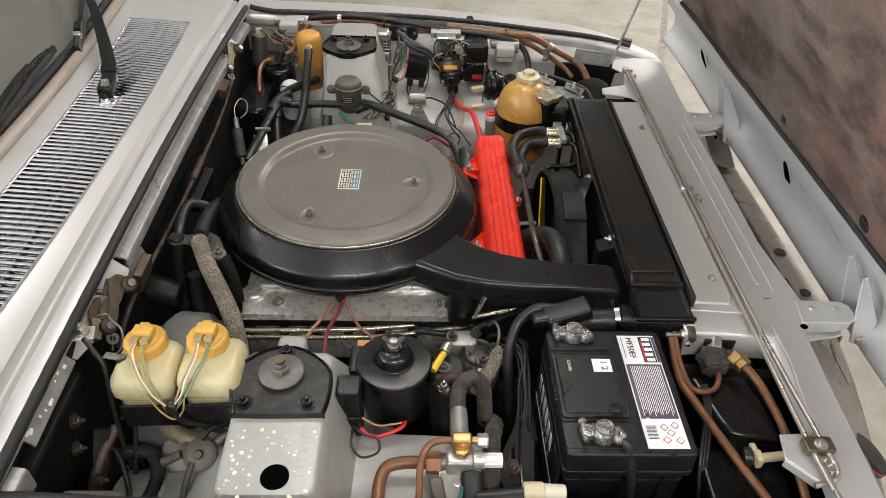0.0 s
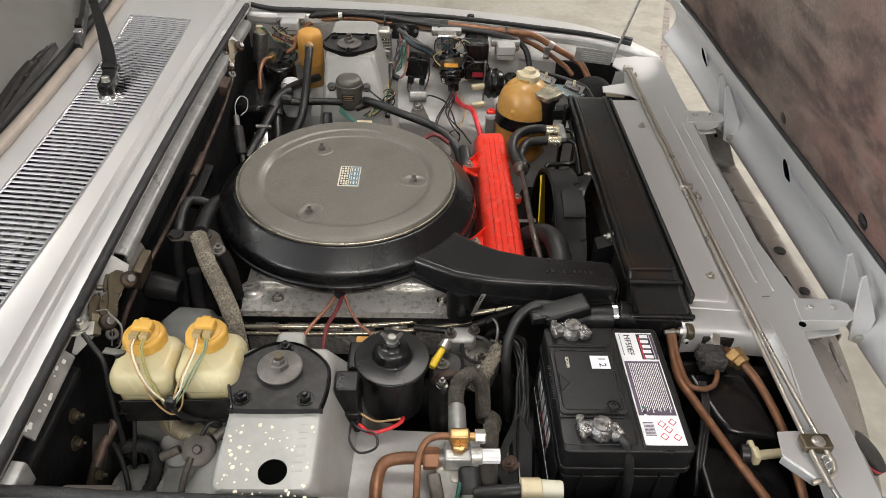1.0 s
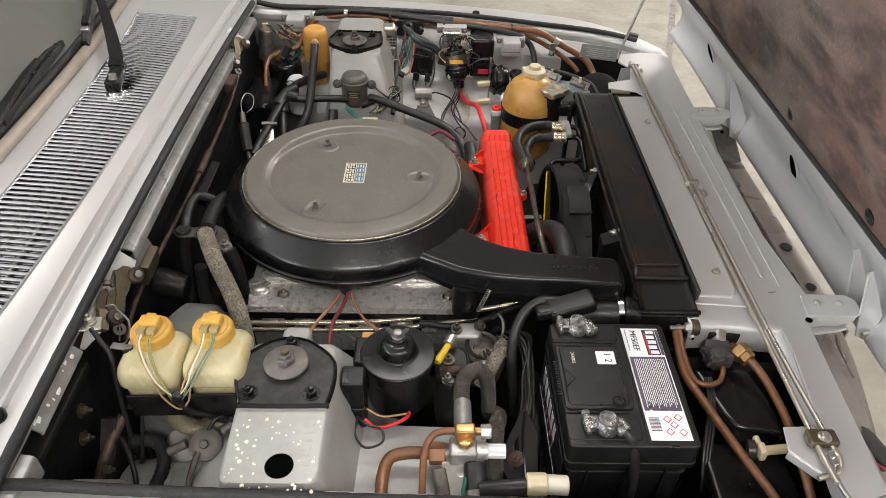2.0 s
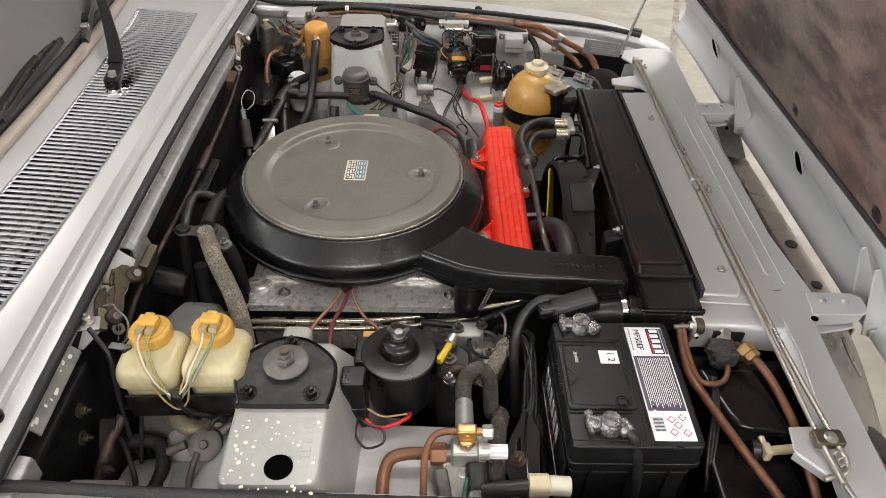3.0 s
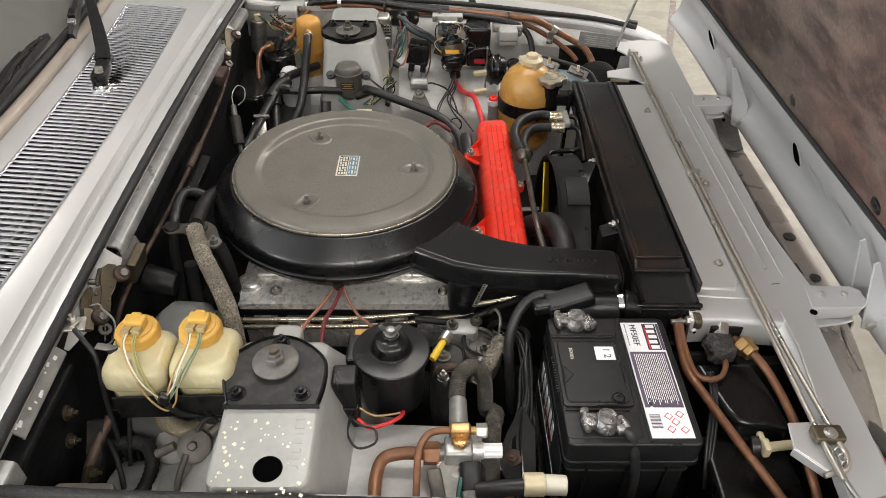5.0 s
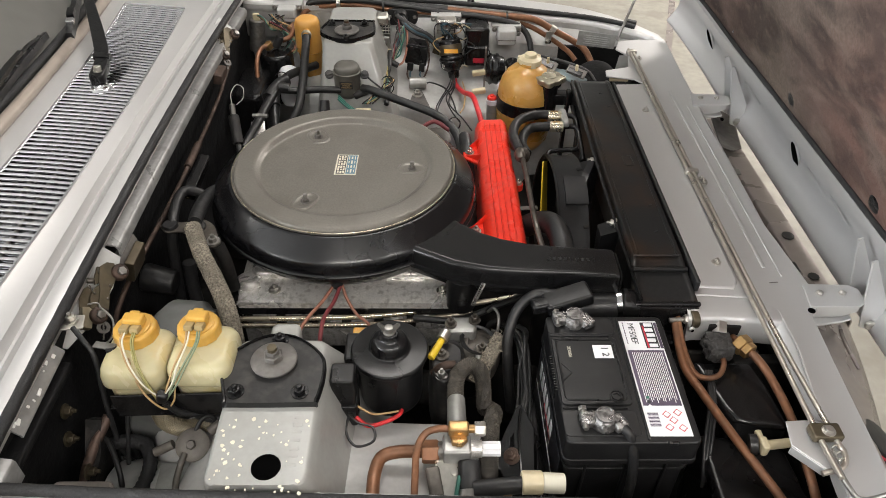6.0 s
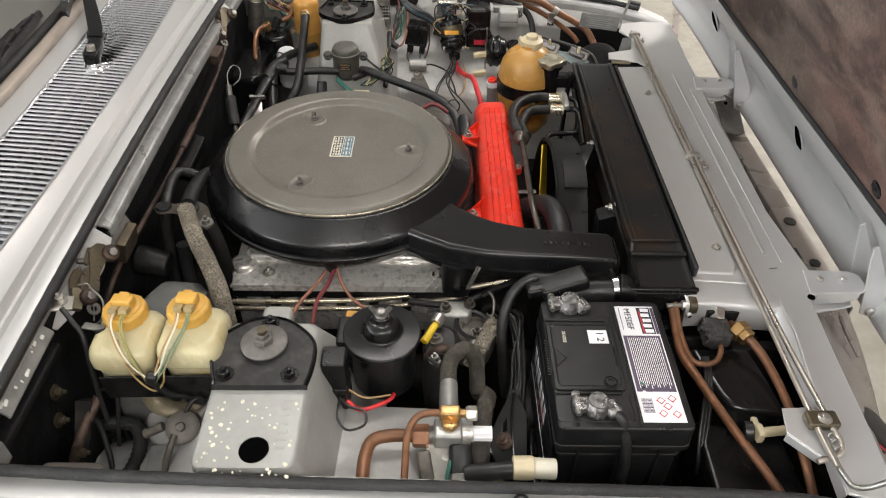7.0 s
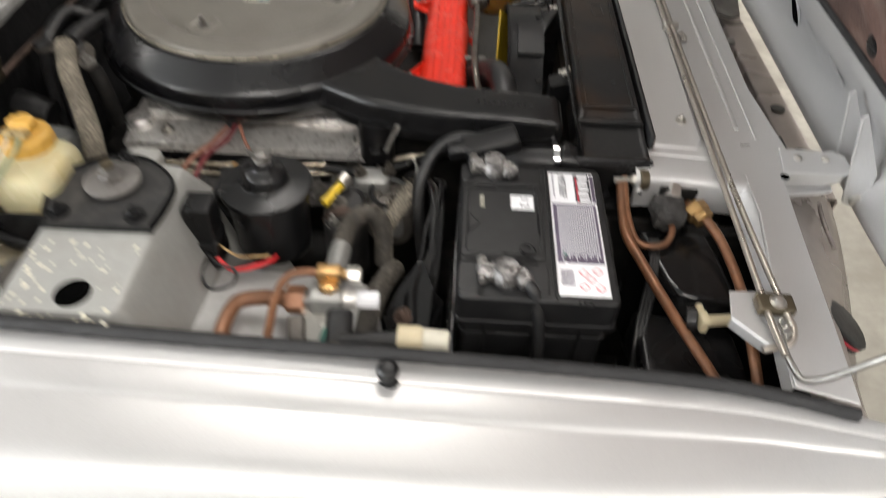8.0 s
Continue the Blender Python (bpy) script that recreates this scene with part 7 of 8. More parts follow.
for ux, y, uz in ((0.231, 0.140, 0.796), (0.240, 0.155, 0.786)):
    solo("pipe_union", lathe(B(), (ux, y - 0.012, uz), [(0.006, 0), (0.009, 0.003), (0.010, 0.009), (0.0125, 0.011), (0.0125, 0.026), (0.011, 0.030)], (0, 1, 0.05), 18), M_PIPE, "small plated pipe union", "union", "pipe unions")
solo("pipe_bracket", box(B(), (0.228, -0.005, 0.775), (0.045, 0.010, 0.003), (0, 0, 5), 0.001), M_STEEL, "thin steel pipe bracket", "bracket")
cable("cooler_pipe", [(0.30, 0.20, 0.74), (0.305, 0.225, 0.755), (0.34, 0.23, 0.757), (0.366, 0.235, 0.76), (0.370, 0.28, 0.775), (0.372, 0.36, 0.79)], 0.0055, M_BLACK, "black bent cooler pipe", "pipe", 10)

# expansion tank
et = thing("expansion_tank", (0.279, 0.465, 0.64), "amber translucent coolant expansion tank with a cream cap", "tank")
part("tank", lathe(B(), (0.279, 0.465, 0), [(0.02, 0.625), (0.045, 0.632), (0.060, 0.655), (0.0675, 0.69), (0.0695, 0.724), (0.0705, 0.726), (0.0695, 0.728), (0.0695, 0.758), (0.068, 0.783), (0.062, 0.805), (0.052, 0.823), (0.038, 0.836), (0.022, 0.842), (0.021, 0.848)], seg=48), M_AMBER, et)
part("strap", lathe(B(), (0.279, 0.465, 0), [(0.0695, 0.735), (0.0715, 0.735), (0.0715, 0.766), (0.0695, 0.766)], seg=48, cap=False), M_PLASTIC, et, "black retaining strap")
sc = part("strap_clasp", cyl(B(), (0.268, 0.393, 0.742), (0.292, 0.393, 0.742), 0.0075, seg=14, bev=0.001), M_CREAM, et, "cream strap clasp")
for k in range(4):
    part("clasp_ring", cyl(B(), (0.269 + 0.006 * k, 0.393, 0.742), (0.272 + 0.006 * k, 0.393, 0.742), 0.0095, seg=14), M_CREAM, sc)
cp = part("cap", lathe(B(), (0.281, 0.472, 0.843), [(0.026, 0), (0.027, 0.002), (0.026, 0.012), (0.019, 0.015), (0.015, 0.016), (0.013, 0.024), (0.006, 0.026)], seg=32), M_WHITEPL, et, "cream plastic cap")
for k in range(3):
    a = radians(120 * k + 40)
    part("cap_lug", box(B(), (0.281 + 0.026 * math.cos(a), 0.472 + 0.026 * math.sin(a), 0.849), (0.008, 0.012, 0.016), (0, 0, math.degrees(a)), 0.002), M_WHITEPL, cp)
for k in range(5):
    part("moulded_mark", box(B(), (0.240 + 0.006 * k, 0.4085 - 0.0015 * k, 0.787 - 0.0 * k), (0.004, 0.002, 0.006), (-25, 0, -20), 0.0005), M_AMBER, et)

# ---- far side of the bay ----
FW = 0.70
oc = thing("fuel_filter_bowl", (-0.260, 0.64, 0.72), "orange plastic capped filter with an amber lower bowl", "filter")
part("cap", lathe(B(), (-0.260, 0.635, 0), [(0.030, 0.795), (0.0325, 0.797), (0.0315, 0.865), (0.028, 0.876), (0.020, 0.881), (0.004, 0.882)], seg=32), M_ORANGE, oc)
part("bowl", lathe(B(), (-0.258, 0.635, 0), [(0.015, 0.725), (0.026, 0.735), (0.030, 0.795)], seg=28), M_AMBER, oc)
part("nozzle", cyl(B(), (-0.258, 0.606, 0.856), (-0.257, 0.585, 0.852), 0.009, seg=14), M_ORANGE, oc)
part("clamp", cyl(B(), (-0.257, 0.596, 0.853), (-0.257, 0.588, 0.852), 0.0125, seg=16), M_ZINC, oc)
cable("heater_hose", [(-0.257, 0.590, 0.852), (-0.255, 0.560, 0.842), (-0.252, 0.50, 0.825), (-0.249, 0.43, 0.805), (-0.252, 0.37, 0.78), (-0.268, 0.33, 0.755)], 0.0098, M_RUBBER, "thick black hose from the orange filter", "hose", 14, 8)
cable("heater_hose", [(-0.240, 0.590, 0.775), (-0.262, 0.545, 0.785), (-0.295, 0.470, 0.80), (-0.318, 0.375, 0.79), (-0.335, 0.285, 0.775), (-0.35, 0.22, 0.76)], 0.0098, M_RUBBER, "black rubber heater hose", "hose", 14, 8)
cable("heater_hose", [(-0.300, 0.45, 0.80), (-0.316, 0.425, 0.79), (-0.310, 0.38, 0.77), (-0.302, 0.325, 0.74)], 0.0098, M_RUBBER, "black rubber heater hose branch", "hose", 14, 8)
cable("heater_hose", [(-0.300, 0.42, 0.795), (-0.262, 0.425, 0.79), (-0.210, 0.432, 0.79), (-0.16, 0.43, 0.79)], 0.0085, M_RUBBER, "black hose crossing the bay", "hose", 12, 8)
bm = tube(B(), [(-0.288, 0.452, 0.803), (-0.303, 0.435, 0.802), (-0.316, 0.408, 0.796), (-0.322, 0.385, 0.792)], 0.0135, 12, 4)
tube(bm, [(-0.280, 0.424, 0.796), (-0.300, 0.424, 0.800), (-0.312, 0.420, 0.798)], 0.0115, 12, 4)
tube(bm, [(-0.303, 0.435, 0.800), (-0.312, 0.412, 0.790), (-0.310, 0.385, 0.774)], 0.0125, 12, 4)
solo("hose_junction", bm, M_RUBBER, "black moulded hose junction", "junction")
cable("vacuum_hose", [(-0.11, 0.430, 0.795), (-0.085, 0.41, 0.80), (-0.034, 0.385, 0.793), (0.058, 0.335, 0.782), (0.100, 0.295, 0.765), (0.115, 0.245, 0.745), (0.118, 0.20, 0.72)], 0.0095, M_RUBBER, "black vacuum hose round the air cleaner", "hose", 14, 8)
cable("vacuum_hose", [(0.122, 0.27, 0.765), (0.125, 0.23, 0.76), (0.128, 0.18, 0.74), (0.13, 0.13, 0.71)], 0.013, M_RUBBER, "dark green-black hose beside the timing cover", "hose", 14, 8)
ab = thing("pressure_sphere", (-0.337, 0.60, 0.68), "black round hydraulic accumulator", "accumulator")
part("body", lathe(B(), (-0.338, 0.60, 0), [(0.038, 0.68), (0.041, 0.69), (0.042, 0.742), (0.0435, 0.744), (0.0435, 0.750), (0.042, 0.752), (0.0415, 0.796), (0.039, 0.803), (0.034, 0.806), (0.031, 0.8045), (0.012, 0.8055), (0.006, 0.810)], seg=36), M_BLACK, ab)
part("brass_plug", hexnut(B(), (-0.352, 0.605, 0.812), 0.012, 0.016, (-0.4, -0.2, 0.8)), M_BRASS, ab)
part("sensor", cyl(B(), (-0.338, 0.602, 0.815), (-0.325, 0.610, 0.84), 0.010, seg=14, bev=0.002), M_RUBBER, ab)
cable("hydraulic_pipe", [(-0.356, 0.598, 0.822), (-0.372, 0.585, 0.818), (-0.378, 0.555, 0.80), (-0.374, 0.52, 0.77), (-0.366, 0.48, 0.735)], 0.0055, M_COPPER, "thin copper hydraulic pipe", "pipe", 12, 8)
cable("hydraulic_pipe", [(-0.325, 0.62, 0.825), (-0.305, 0.63, 0.832), (-0.295, 0.645, 0.848), (-0.285, 0.665, 0.865)], 0.006, M_COPPER, "copper coloured bent pipe", "pipe", 12)
kc = thing("condenser_can", (-0.393, 0.655, 0.78), "dull metal can with a pale connector", "capacitor")
part("can", cyl(B(), (-0.396, 0.65, 0.785), (-0.388, 0.66, 0.862), 0.0195, seg=22, bev=0.003), M_STEEL, kc)
part("connector", box(B(), (-0.389, 0.658, 0.870), (0.016, 0.010, 0.018), (0, 0, 10), 0.002), M_WHITEPL, kc)
for k, m in enumerate((M_GREENW, M_SAGE, M_TAN, M_TAN, M_RUBBER, M_PINK)):
    cable("loom_wire", [(-0.386, 0.655, 0.876), (-0.370 + 0.003 * k, 0.65, 0.872 - 0.004 * k), (-0.350, 0.64, 0.845 + 0.004 * k), (-0.325 + 0.006 * k, 0.64, 0.845 - 0.003 * k), (-0.295 + 0.003 * k, 0.63, 0.82)], 0.0016, m, "thin coloured wire by the bulkhead", "wire", 6, group="bulkhead wires")
solo("loom_plug", lathe(B(), (-0.352, 0.735, 0.846), [(0.030, 0), (0.032, 0.004), (0.027, 0.012), (0.015, 0.016)], (0, -1, 0.1), 24), M_BLACK, "black rubber loom grommet", "grommet")
solo("dark_ducting", prism(B(), rounded(0.075, 0.16, 0.02, 4, -0.385, 0.50), 0.60, 0.775, 0.014), M_BLACK, "black moulded heater ducting", "duct")
solo("white_bottle", lathe(B(), (-0.300, 0.535, 0.70), [(0.022, 0), (0.026, 0.01), (0.026, 0.08), (0.018, 0.092), (0.01, 0.096)], seg=20), M_WHITE, "small white plastic bottle", "bottle")
ck = thing("choke_cable_end", (-0.36, 0.225, 0.78), "dull steel cable adjuster with looped wire", "adjuster")
part("barrel", cyl(B(), (-0.350, 0.190, 0.79), (-0.362, 0.233, 0.832), 0.011, seg=18, bev=0.002), M_PLATE, ck)
part("tip", cyl(B(), (-0.362, 0.233, 0.832), (-0.366, 0.250, 0.848), 0.006, seg=12), M_STEEL, ck)
part("loop", tube(B(), [(-0.366, 0.250, 0.848), (-0.370, 0.270, 0.862), (-0.362, 0.290, 0.872), (-0.347, 0.285, 0.868), (-0.345, 0.265, 0.855), (-0.356, 0.250, 0.848)], 0.0012, 6, 6), M_STEEL, ck)
part("tail", tube(B(), [(-0.350, 0.190, 0.79), (-0.342, 0.155, 0.77), (-0.345, 0.115, 0.75)], 0.006, 8), M_RUBBER, ck)
cable("linkage_rod", [(-0.338, 0.290, 0.80), (-0.325, 0.291, 0.80), (-0.305, 0.290, 0.80)], 0.0042, M_STEEL, "plated throttle linkage rod", "rod", 8)
solo("linkage_plate", box(B(), (-0.33, 0.285, 0.765), (0.03, 0.05, 0.004), (25, 0, 10), 0.002), M_ALU, "small pale linkage plate", "plate")
th = thing("thermo_switch", (-0.173, 0.235, 0.80), "dark screw-in switch with a hexagon body", "switch")
part("hex", hexnut(B(), (-0.173, 0.225, 0.812), 0.016, 0.016, (0, 0.4, 0.9)), M_ALU, th)
part("top", cyl(B(), (-0.173, 0.230, 0.825), (-0.172, 0.248, 0.862), 0.012, 0.010, 16, 0.002), M_RUBBER, th)
part("base", cyl(B(), (-0.173, 0.215, 0.74), (-0.173, 0.225, 0.815), 0.013, seg=16), M_ALU, th)
solo("cap_stub", cyl(B(), (-0.215, 0.215, 0.79), (-0.212, 0.225, 0.825), 0.012, seg=16, bev=0.003), M_RUBBER, "black rubber cap on the engine", "cap")
# vacuum damper on the tower's flank
vd = thing("vacuum_damper", (-0.147, 0.455, 0.77), "olive-grey round damper with a printed plate", "damper")
part("body", lathe(B(), (-0.147, 0.452, 0), [(0.020, 0.765), (0.027, 0.772), (0.0305, 0.782), (0.0305, 0.824), (0.033, 0.825), (0.033, 0.829), (0.0305, 0.830), (0.0295, 0.838), (0.025, 0.844), (0.014, 0.846), (0.004, 0.8465)], seg=32), M_OLIVEGREY, vd)
part("plate", box(B(), (-0.147, 0.4215, 0.806), (0.030, 0.003, 0.017), (-5, 0, 0)), M_BLACKINK, vd)
for k in range(3):
    part("print_line", box(B(), (-0.147, 0.4196, 0.801 + 0.005 * k), (0.024 - 0.006 * (k % 2), 0.001, 0.0014), (-5, 0, 0)), M_TAN, vd)
for s in (-1, 1):
    part("ear", lathe(B(), (-0.147 + s * 0.041, 0.45, 0.818), [(0.010, 0), (0.010, 0.006), (0.005, 0.007), (0.005, 0.010)], (0, -0.6, 0.8), 16), M_PLATE, vd)
part("nozzle", cyl(B(), (-0.13, 0.43, 0.775), (-0.10, 0.43, 0.79), 0.009, seg=12), M_PLATE, vd)
cable("damper_wire", [(-0.106, 0.448, 0.823), (-0.09, 0.44, 0.81), (-0.06, 0.43, 0.79), (-0.045, 0.44, 0.77)], 0.002, M_RUBBER, "thin black wire from the damper", "wire", 6)
solo("pale_connector", box(B(), (-0.105, 0.35, 0.775), (0.035, 0.022, 0.014), bev=0.002), M_WHITEPL, "pale plastic wire connector", "connector")
for k in range(3):
    cable("connector_wire", [(-0.118, 0.352, 0.778), (-0.14, 0.365 + 0.006 * k, 0.78), (-0.165, 0.395 + 0.008 * k, 0.785)], 0.002, M_GREENW, "thin green wire at the connector", "wire", 6, group="connector wires")
# units on the far inner wing
def relay_can(x, z, w, h, mat, label):
    t = thing("relay_can", (x, FW - 0.01, z - h / 2), label, "relay", "metal relays")
    part("can", box(B(), (x, FW + 0.002, z), (w, 0.064, h), bev=0.005), mat, t)
    part("seam", box(B(), (x, FW - 0.0315, z - h * 0.12), (w * 0.96, 0.002, h * 0.04)), M_DULL, t)
    part("flange", box(B(), (x, FW + 0.018, z + h * 0.32), (w + 0.028, 0.034, h * 0.4), bev=0.001), M_BAY, t)
    for s in (-1, 1):
        part("screw", bolt(B(), (x + s * (w / 2 + 0.008), FW - 0.003, z + h * 0.32), 0.0042, 0.005, (0, -1, 0)), M_STEEL, t)


relay_can(0.088, 0.842, 0.050, 0.038, M_ZINC, "silver-grey metal relay on the inner wing")
relay_can(0.246, 0.816, 0.048, 0.040, M_BAY, "grey metal relay on the inner wing")
relay_can(-0.317, 0.868, 0.046, 0.034, M_BAY, "grey metal relay in the rear corner")
vr = thing("control_unit", (0.171, 0.675, 0.74), "black moulded control unit with a red sticker", "control unit")
part("case", box(B(), (0.168, 0.694, 0.796), (0.063, 0.072, 0.104), (0, 0, 0), 0.011, 4), M_PLASTIC, vr)
part("rib_frame", prism(B(), [(0.139, 0.664), (0.197, 0.664), (0.197, 0.655), (0.193, 0.652), (0.143, 0.652), (0.139, 0.655)], 0.748, 0.800, 0.002), M_PLASTIC, vr)
part("sticker", box(B(), (0.173, 0.6515, 0.763), (0.028, 0.002, 0.013)), M_LABELRED, vr, "red sticker")
cable("unit_wire", [(0.145, 0.65, 0.77), (0.146, 0.645, 0.79), (0.165, 0.643, 0.80), (0.195, 0.645, 0.798), (0.202, 0.65, 0.78)], 0.0015, M_RUBBER, "thin black looped wire", "wire", 6)
ig = thing("ignition_coil", (0.115, 0.645, 0.70), "black ignition coil with a bronze band and red lead", "ignition coil")
CA, CB = Vector((0.094, 0.672, 0.826)), Vector((0.111, 0.628, 0.724))
ax = (CB - CA).normalized()
part("body", lathe(B(), CA, [(0.0134, 0), (0.0168, 0.002), (0.0179, 0.012), (0.0274, 0.016), (0.0286, 0.020), (0.0286, 0.056), (0.0319, 0.058), (0.0330, 0.062), (0.0319, 0.066), (0.0308, 0.067), (0.0319, 0.070), (0.0302, 0.082), (0.0224, 0.090), (0.0151, 0.094), (0.0140, 0.108), (0.0112, 0.112)], ax, 32), M_BLACK, ig)
part("band", lathe(B(), CA + ax * 0.026, [(0.0289, 0), (0.0305, 0.001), (0.0305, 0.024), (0.0289, 0.025)], ax, 32), M_GOLDZINC, ig, "bronze mounting band")
part("sticker", sheet(B(), [[CA + ax * h + 0.0310 * (math.cos(a) * ax.cross(Vector((1, 0, 0))).normalized() + math.sin(a) * Vector((1, 0, 0))) for h in (0.038, 0.048)] for a in [radians(-35 + 7 * k) for k in range(11)]]), M_STICKER, ig, "yellow warning sticker")
for k in range(10):
    a = 2 * math.pi * k / 10
    u, v = ax.cross(Vector((1, 0, 0))).normalized(), Vector((1, 0, 0))
    part("fin", box(B(), CA + ax * 0.009 + 0.0175 * (u * math.cos(a) + v * math.sin(a)), (0.005, 0.005, 0.016), bev=0.001), M_BLACK, ig)
for q in (-1, 1):
    part("terminal", bolt(B(), CA + ax * 0.082 + Vector((0.021 * q, -0.014, 0.006)), 0.0045, 0.008, (q * 0.4, -0.6, 0.6)), M_ZINC, ig)
part("mount_ear", box(B(), CA + ax * 0.036 + Vector((-0.034, 0.01, -0.012)), (0.022, 0.008, 0.018), (0, 20, 0), 0.002), M_GOLDZINC, ig)
cable("coil_lead", [(0.111, 0.628, 0.724), (0.115, 0.612, 0.714), (0.130, 0.545, 0.728), (0.148, 0.455, 0.765), (0.158, 0.39, 0.765), (0.168, 0.35, 0.745)], 0.0062, M_REDWIRE, "thick bright red coil lead", "lead", 10, 8)
cable("coil_wire", [(0.132, 0.615, 0.72), (0.135, 0.53, 0.735), (0.128, 0.44, 0.745), (0.118, 0.40, 0.75)], 0.002, M_TAN, "thin tan wire beside the coil lead", "wire", 6)
hn2 = thing("horn", (0.222, 0.615, 0.72), "black round horn on a steel bracket", "horn")
part("disc", lathe(B(), (0.194, 0.615, 0.758), [(0.016, -0.006), (0.030, -0.004), (0.034, 0.002), (0.038, 0.004), (0.040, 0.008), (0.038, 0.012), (0.0365, 0.013), (0.0375, 0.020), (0.040, 0.024), (0.038, 0.028), (0.034, 0.030), (0.031, 0.040), (0.026, 0.044), (0.010, 0.045)], (1, 0, 0), 40), M_BLACK, hn2)
part("bracket", box(B(), (0.188, 0.61, 0.765), (0.004, 0.014, 0.11), bev=0.001), M_STEEL, hn2)
part("hub", hexnut(B(), (0.238, 0.615, 0.758), 0.008, 0.006, (1, 0, 0)), M_ZINC, hn2)
part("cap_top", lathe(B(), (0.262, 0.640, 0.745), [(0.020, 0), (0.021, 0.020), (0.019, 0.024), (0.015, 0.025), (0.013, 0.022), (0.003, 0.022)], (0, -0.2, 1), 24), M_PLASTIC, hn2, "black slotted cap")
for y, z, x in ((0.60, 0.754, 0.172), (0.52, 0.744, 0.168)):
    solo("pale_connector", box(B(), (x, y, z), (0.034, 0.014, 0.013), (0, -6, 8), 0.003), M_WHITEPL, "pale plastic wire connector", "connector", "pale connectors")
rs = thing("washer_pump", (0.197, 0.468, 0.69), "small grey pump with a red cap", "pump")
part("body", cyl(B(), (0.198, 0.465, 0.695), (0.197, 0.468, 0.752), 0.0125, seg=18, bev=0.002), M_FERRULE, rs)
part("red_cap", lathe(B(), (0.197, 0.468, 0.750), [(0.0115, 0), (0.0115, 0.006), (0.009, 0.008), (0.005, 0.007), (0.005, 0.012), (0.002, 0.013)], seg=18), M_RED, rs, "red cap")
part("collar", cyl(B(), (0.197, 0.467, 0.738), (0.197, 0.468, 0.750), 0.0142, seg=20, bev=0.001), M_WHITE, rs)
fb = thing("fuse_block", (0.015, 0.655, 0.755), "black fuse block with dangling wires", "fuse box")
part("case", box(B(), (0.014, 0.658, 0.781), (0.056, 0.044, 0.050), (0, 6, -8), 0.003), M_PLASTIC, fb)
part("lid", box(B(), (0.016, 0.655, 0.808), (0.050, 0.040, 0.006), (0, 6, -8), 0.002), M_PLASTIC, fb)
part("lid_post", cyl(B(), (0.022, 0.640, 0.810), (0.022, 0.640, 0.815), 0.004, seg=10), M_PLASTIC, fb)
part("plug", box(B(), (-0.004, 0.640, 0.752), (0.016, 0.014, 0.022), (0, 6, -8), 0.002), M_PLASTIC, fb)
part("plug", box(B(), (0.026, 0.640, 0.750), (0.014, 0.014, 0.026), (0, 6, -8), 0.002), M_RUBBER, fb)
cable("fuse_wire", [(-0.010, 0.64, 0.748), (-0.012, 0.625, 0.732), (0.000, 0.612, 0.722), (0.020, 0.612, 0.722), (0.036, 0.625, 0.738), (0.044, 0.640, 0.765), (0.043, 0.650, 0.80), (0.036, 0.655, 0.818)], 0.0021, M_RUSTY, "brown wire looping under the fuse block", "wire", 6, group="fuse wires")
for dx in (0.0, 0.026):
    cable("fuse_wire", [(-0.002 + dx, 0.64, 0.744), (-0.005 + dx, 0.625, 0.732), (0.002 + dx, 0.61, 0.724), (0.006 + dx, 0.598, 0.728)], 0.0022, M_BLUEW, "blue wire under the fuse block", "wire", 6, group="fuse wires")
j = random.uniform
for k, m in enumerate((M_PINK, M_GREENW, M_RUBBER, M_BLUEW, M_GREENW, M_RUBBER, M_PINK, M_RUBBER, M_SAGE, M_RUBBER)):
    cable("loom_wire", [(-0.036 + 0.003 * k, 0.685, 0.862 - 0.003 * k), (-0.034 + j(-0.01, 0.02), 0.662, 0.838 + j(-0.01, 0.01)), (-0.036 + j(-0.012, 0.018), 0.645, 0.815 + j(-0.012, 0.012)), (-0.040 + j(-0.010, 0.012), 0.63, 0.790 + j(-0.01, 0.01)), (-0.052 + j(-0.004, 0.006), 0.62, 0.772)], 0.0018, m, "thin coloured wire in the far loom", "wire", 6, group="far loom wires")
cable("salmon_wire", [(-0.020, 0.680, 0.848), (-0.012, 0.664, 0.832), (-0.012, 0.648, 0.810), (-0.016, 0.630, 0.786), (-0.026, 0.615, 0.770), (-0.044, 0.612, 0.765)], 0.0027, M_SALMON, "salmon pink wire hanging beside the fuse block", "wire", 8)
for k, m in enumerate((M_RUBBER, M_BLUEW, M_RUBBER)):
    cable("wiring_loom", [(-0.034 + 0.005 * k, 0.690, 0.862), (-0.018 + 0.006 * k, 0.672, 0.846), (0.010 + 0.004 * k, 0.662, 0.830 + 0.004 * k), (0.040, 0.660, 0.818 + 0.006 * k), (0.068, 0.655, 0.795 + 0.006 * k)], 0.0048, m, "blue-black taped wiring loom branch", "wiring loom", 8, group="far loom branches")
cable("rubber_sleeve", [(-0.062, 0.625, 0.782), (-0.052, 0.615, 0.774), (-0.034, 0.610, 0.766)], 0.0075, M_RUBBER, "black rubber sleeve over the loom end", "sleeve", 10)
cable("wiring_loom", [(-0.04, 0.690, 0.865), (-0.015, 0.680, 0.850), (0.02, 0.675, 0.832), (0.05, 0.668, 0.812), (0.072, 0.655, 0.785)], 0.0075, M_RUBBER, "blue-black taped wiring loom", "wiring loom", 10)
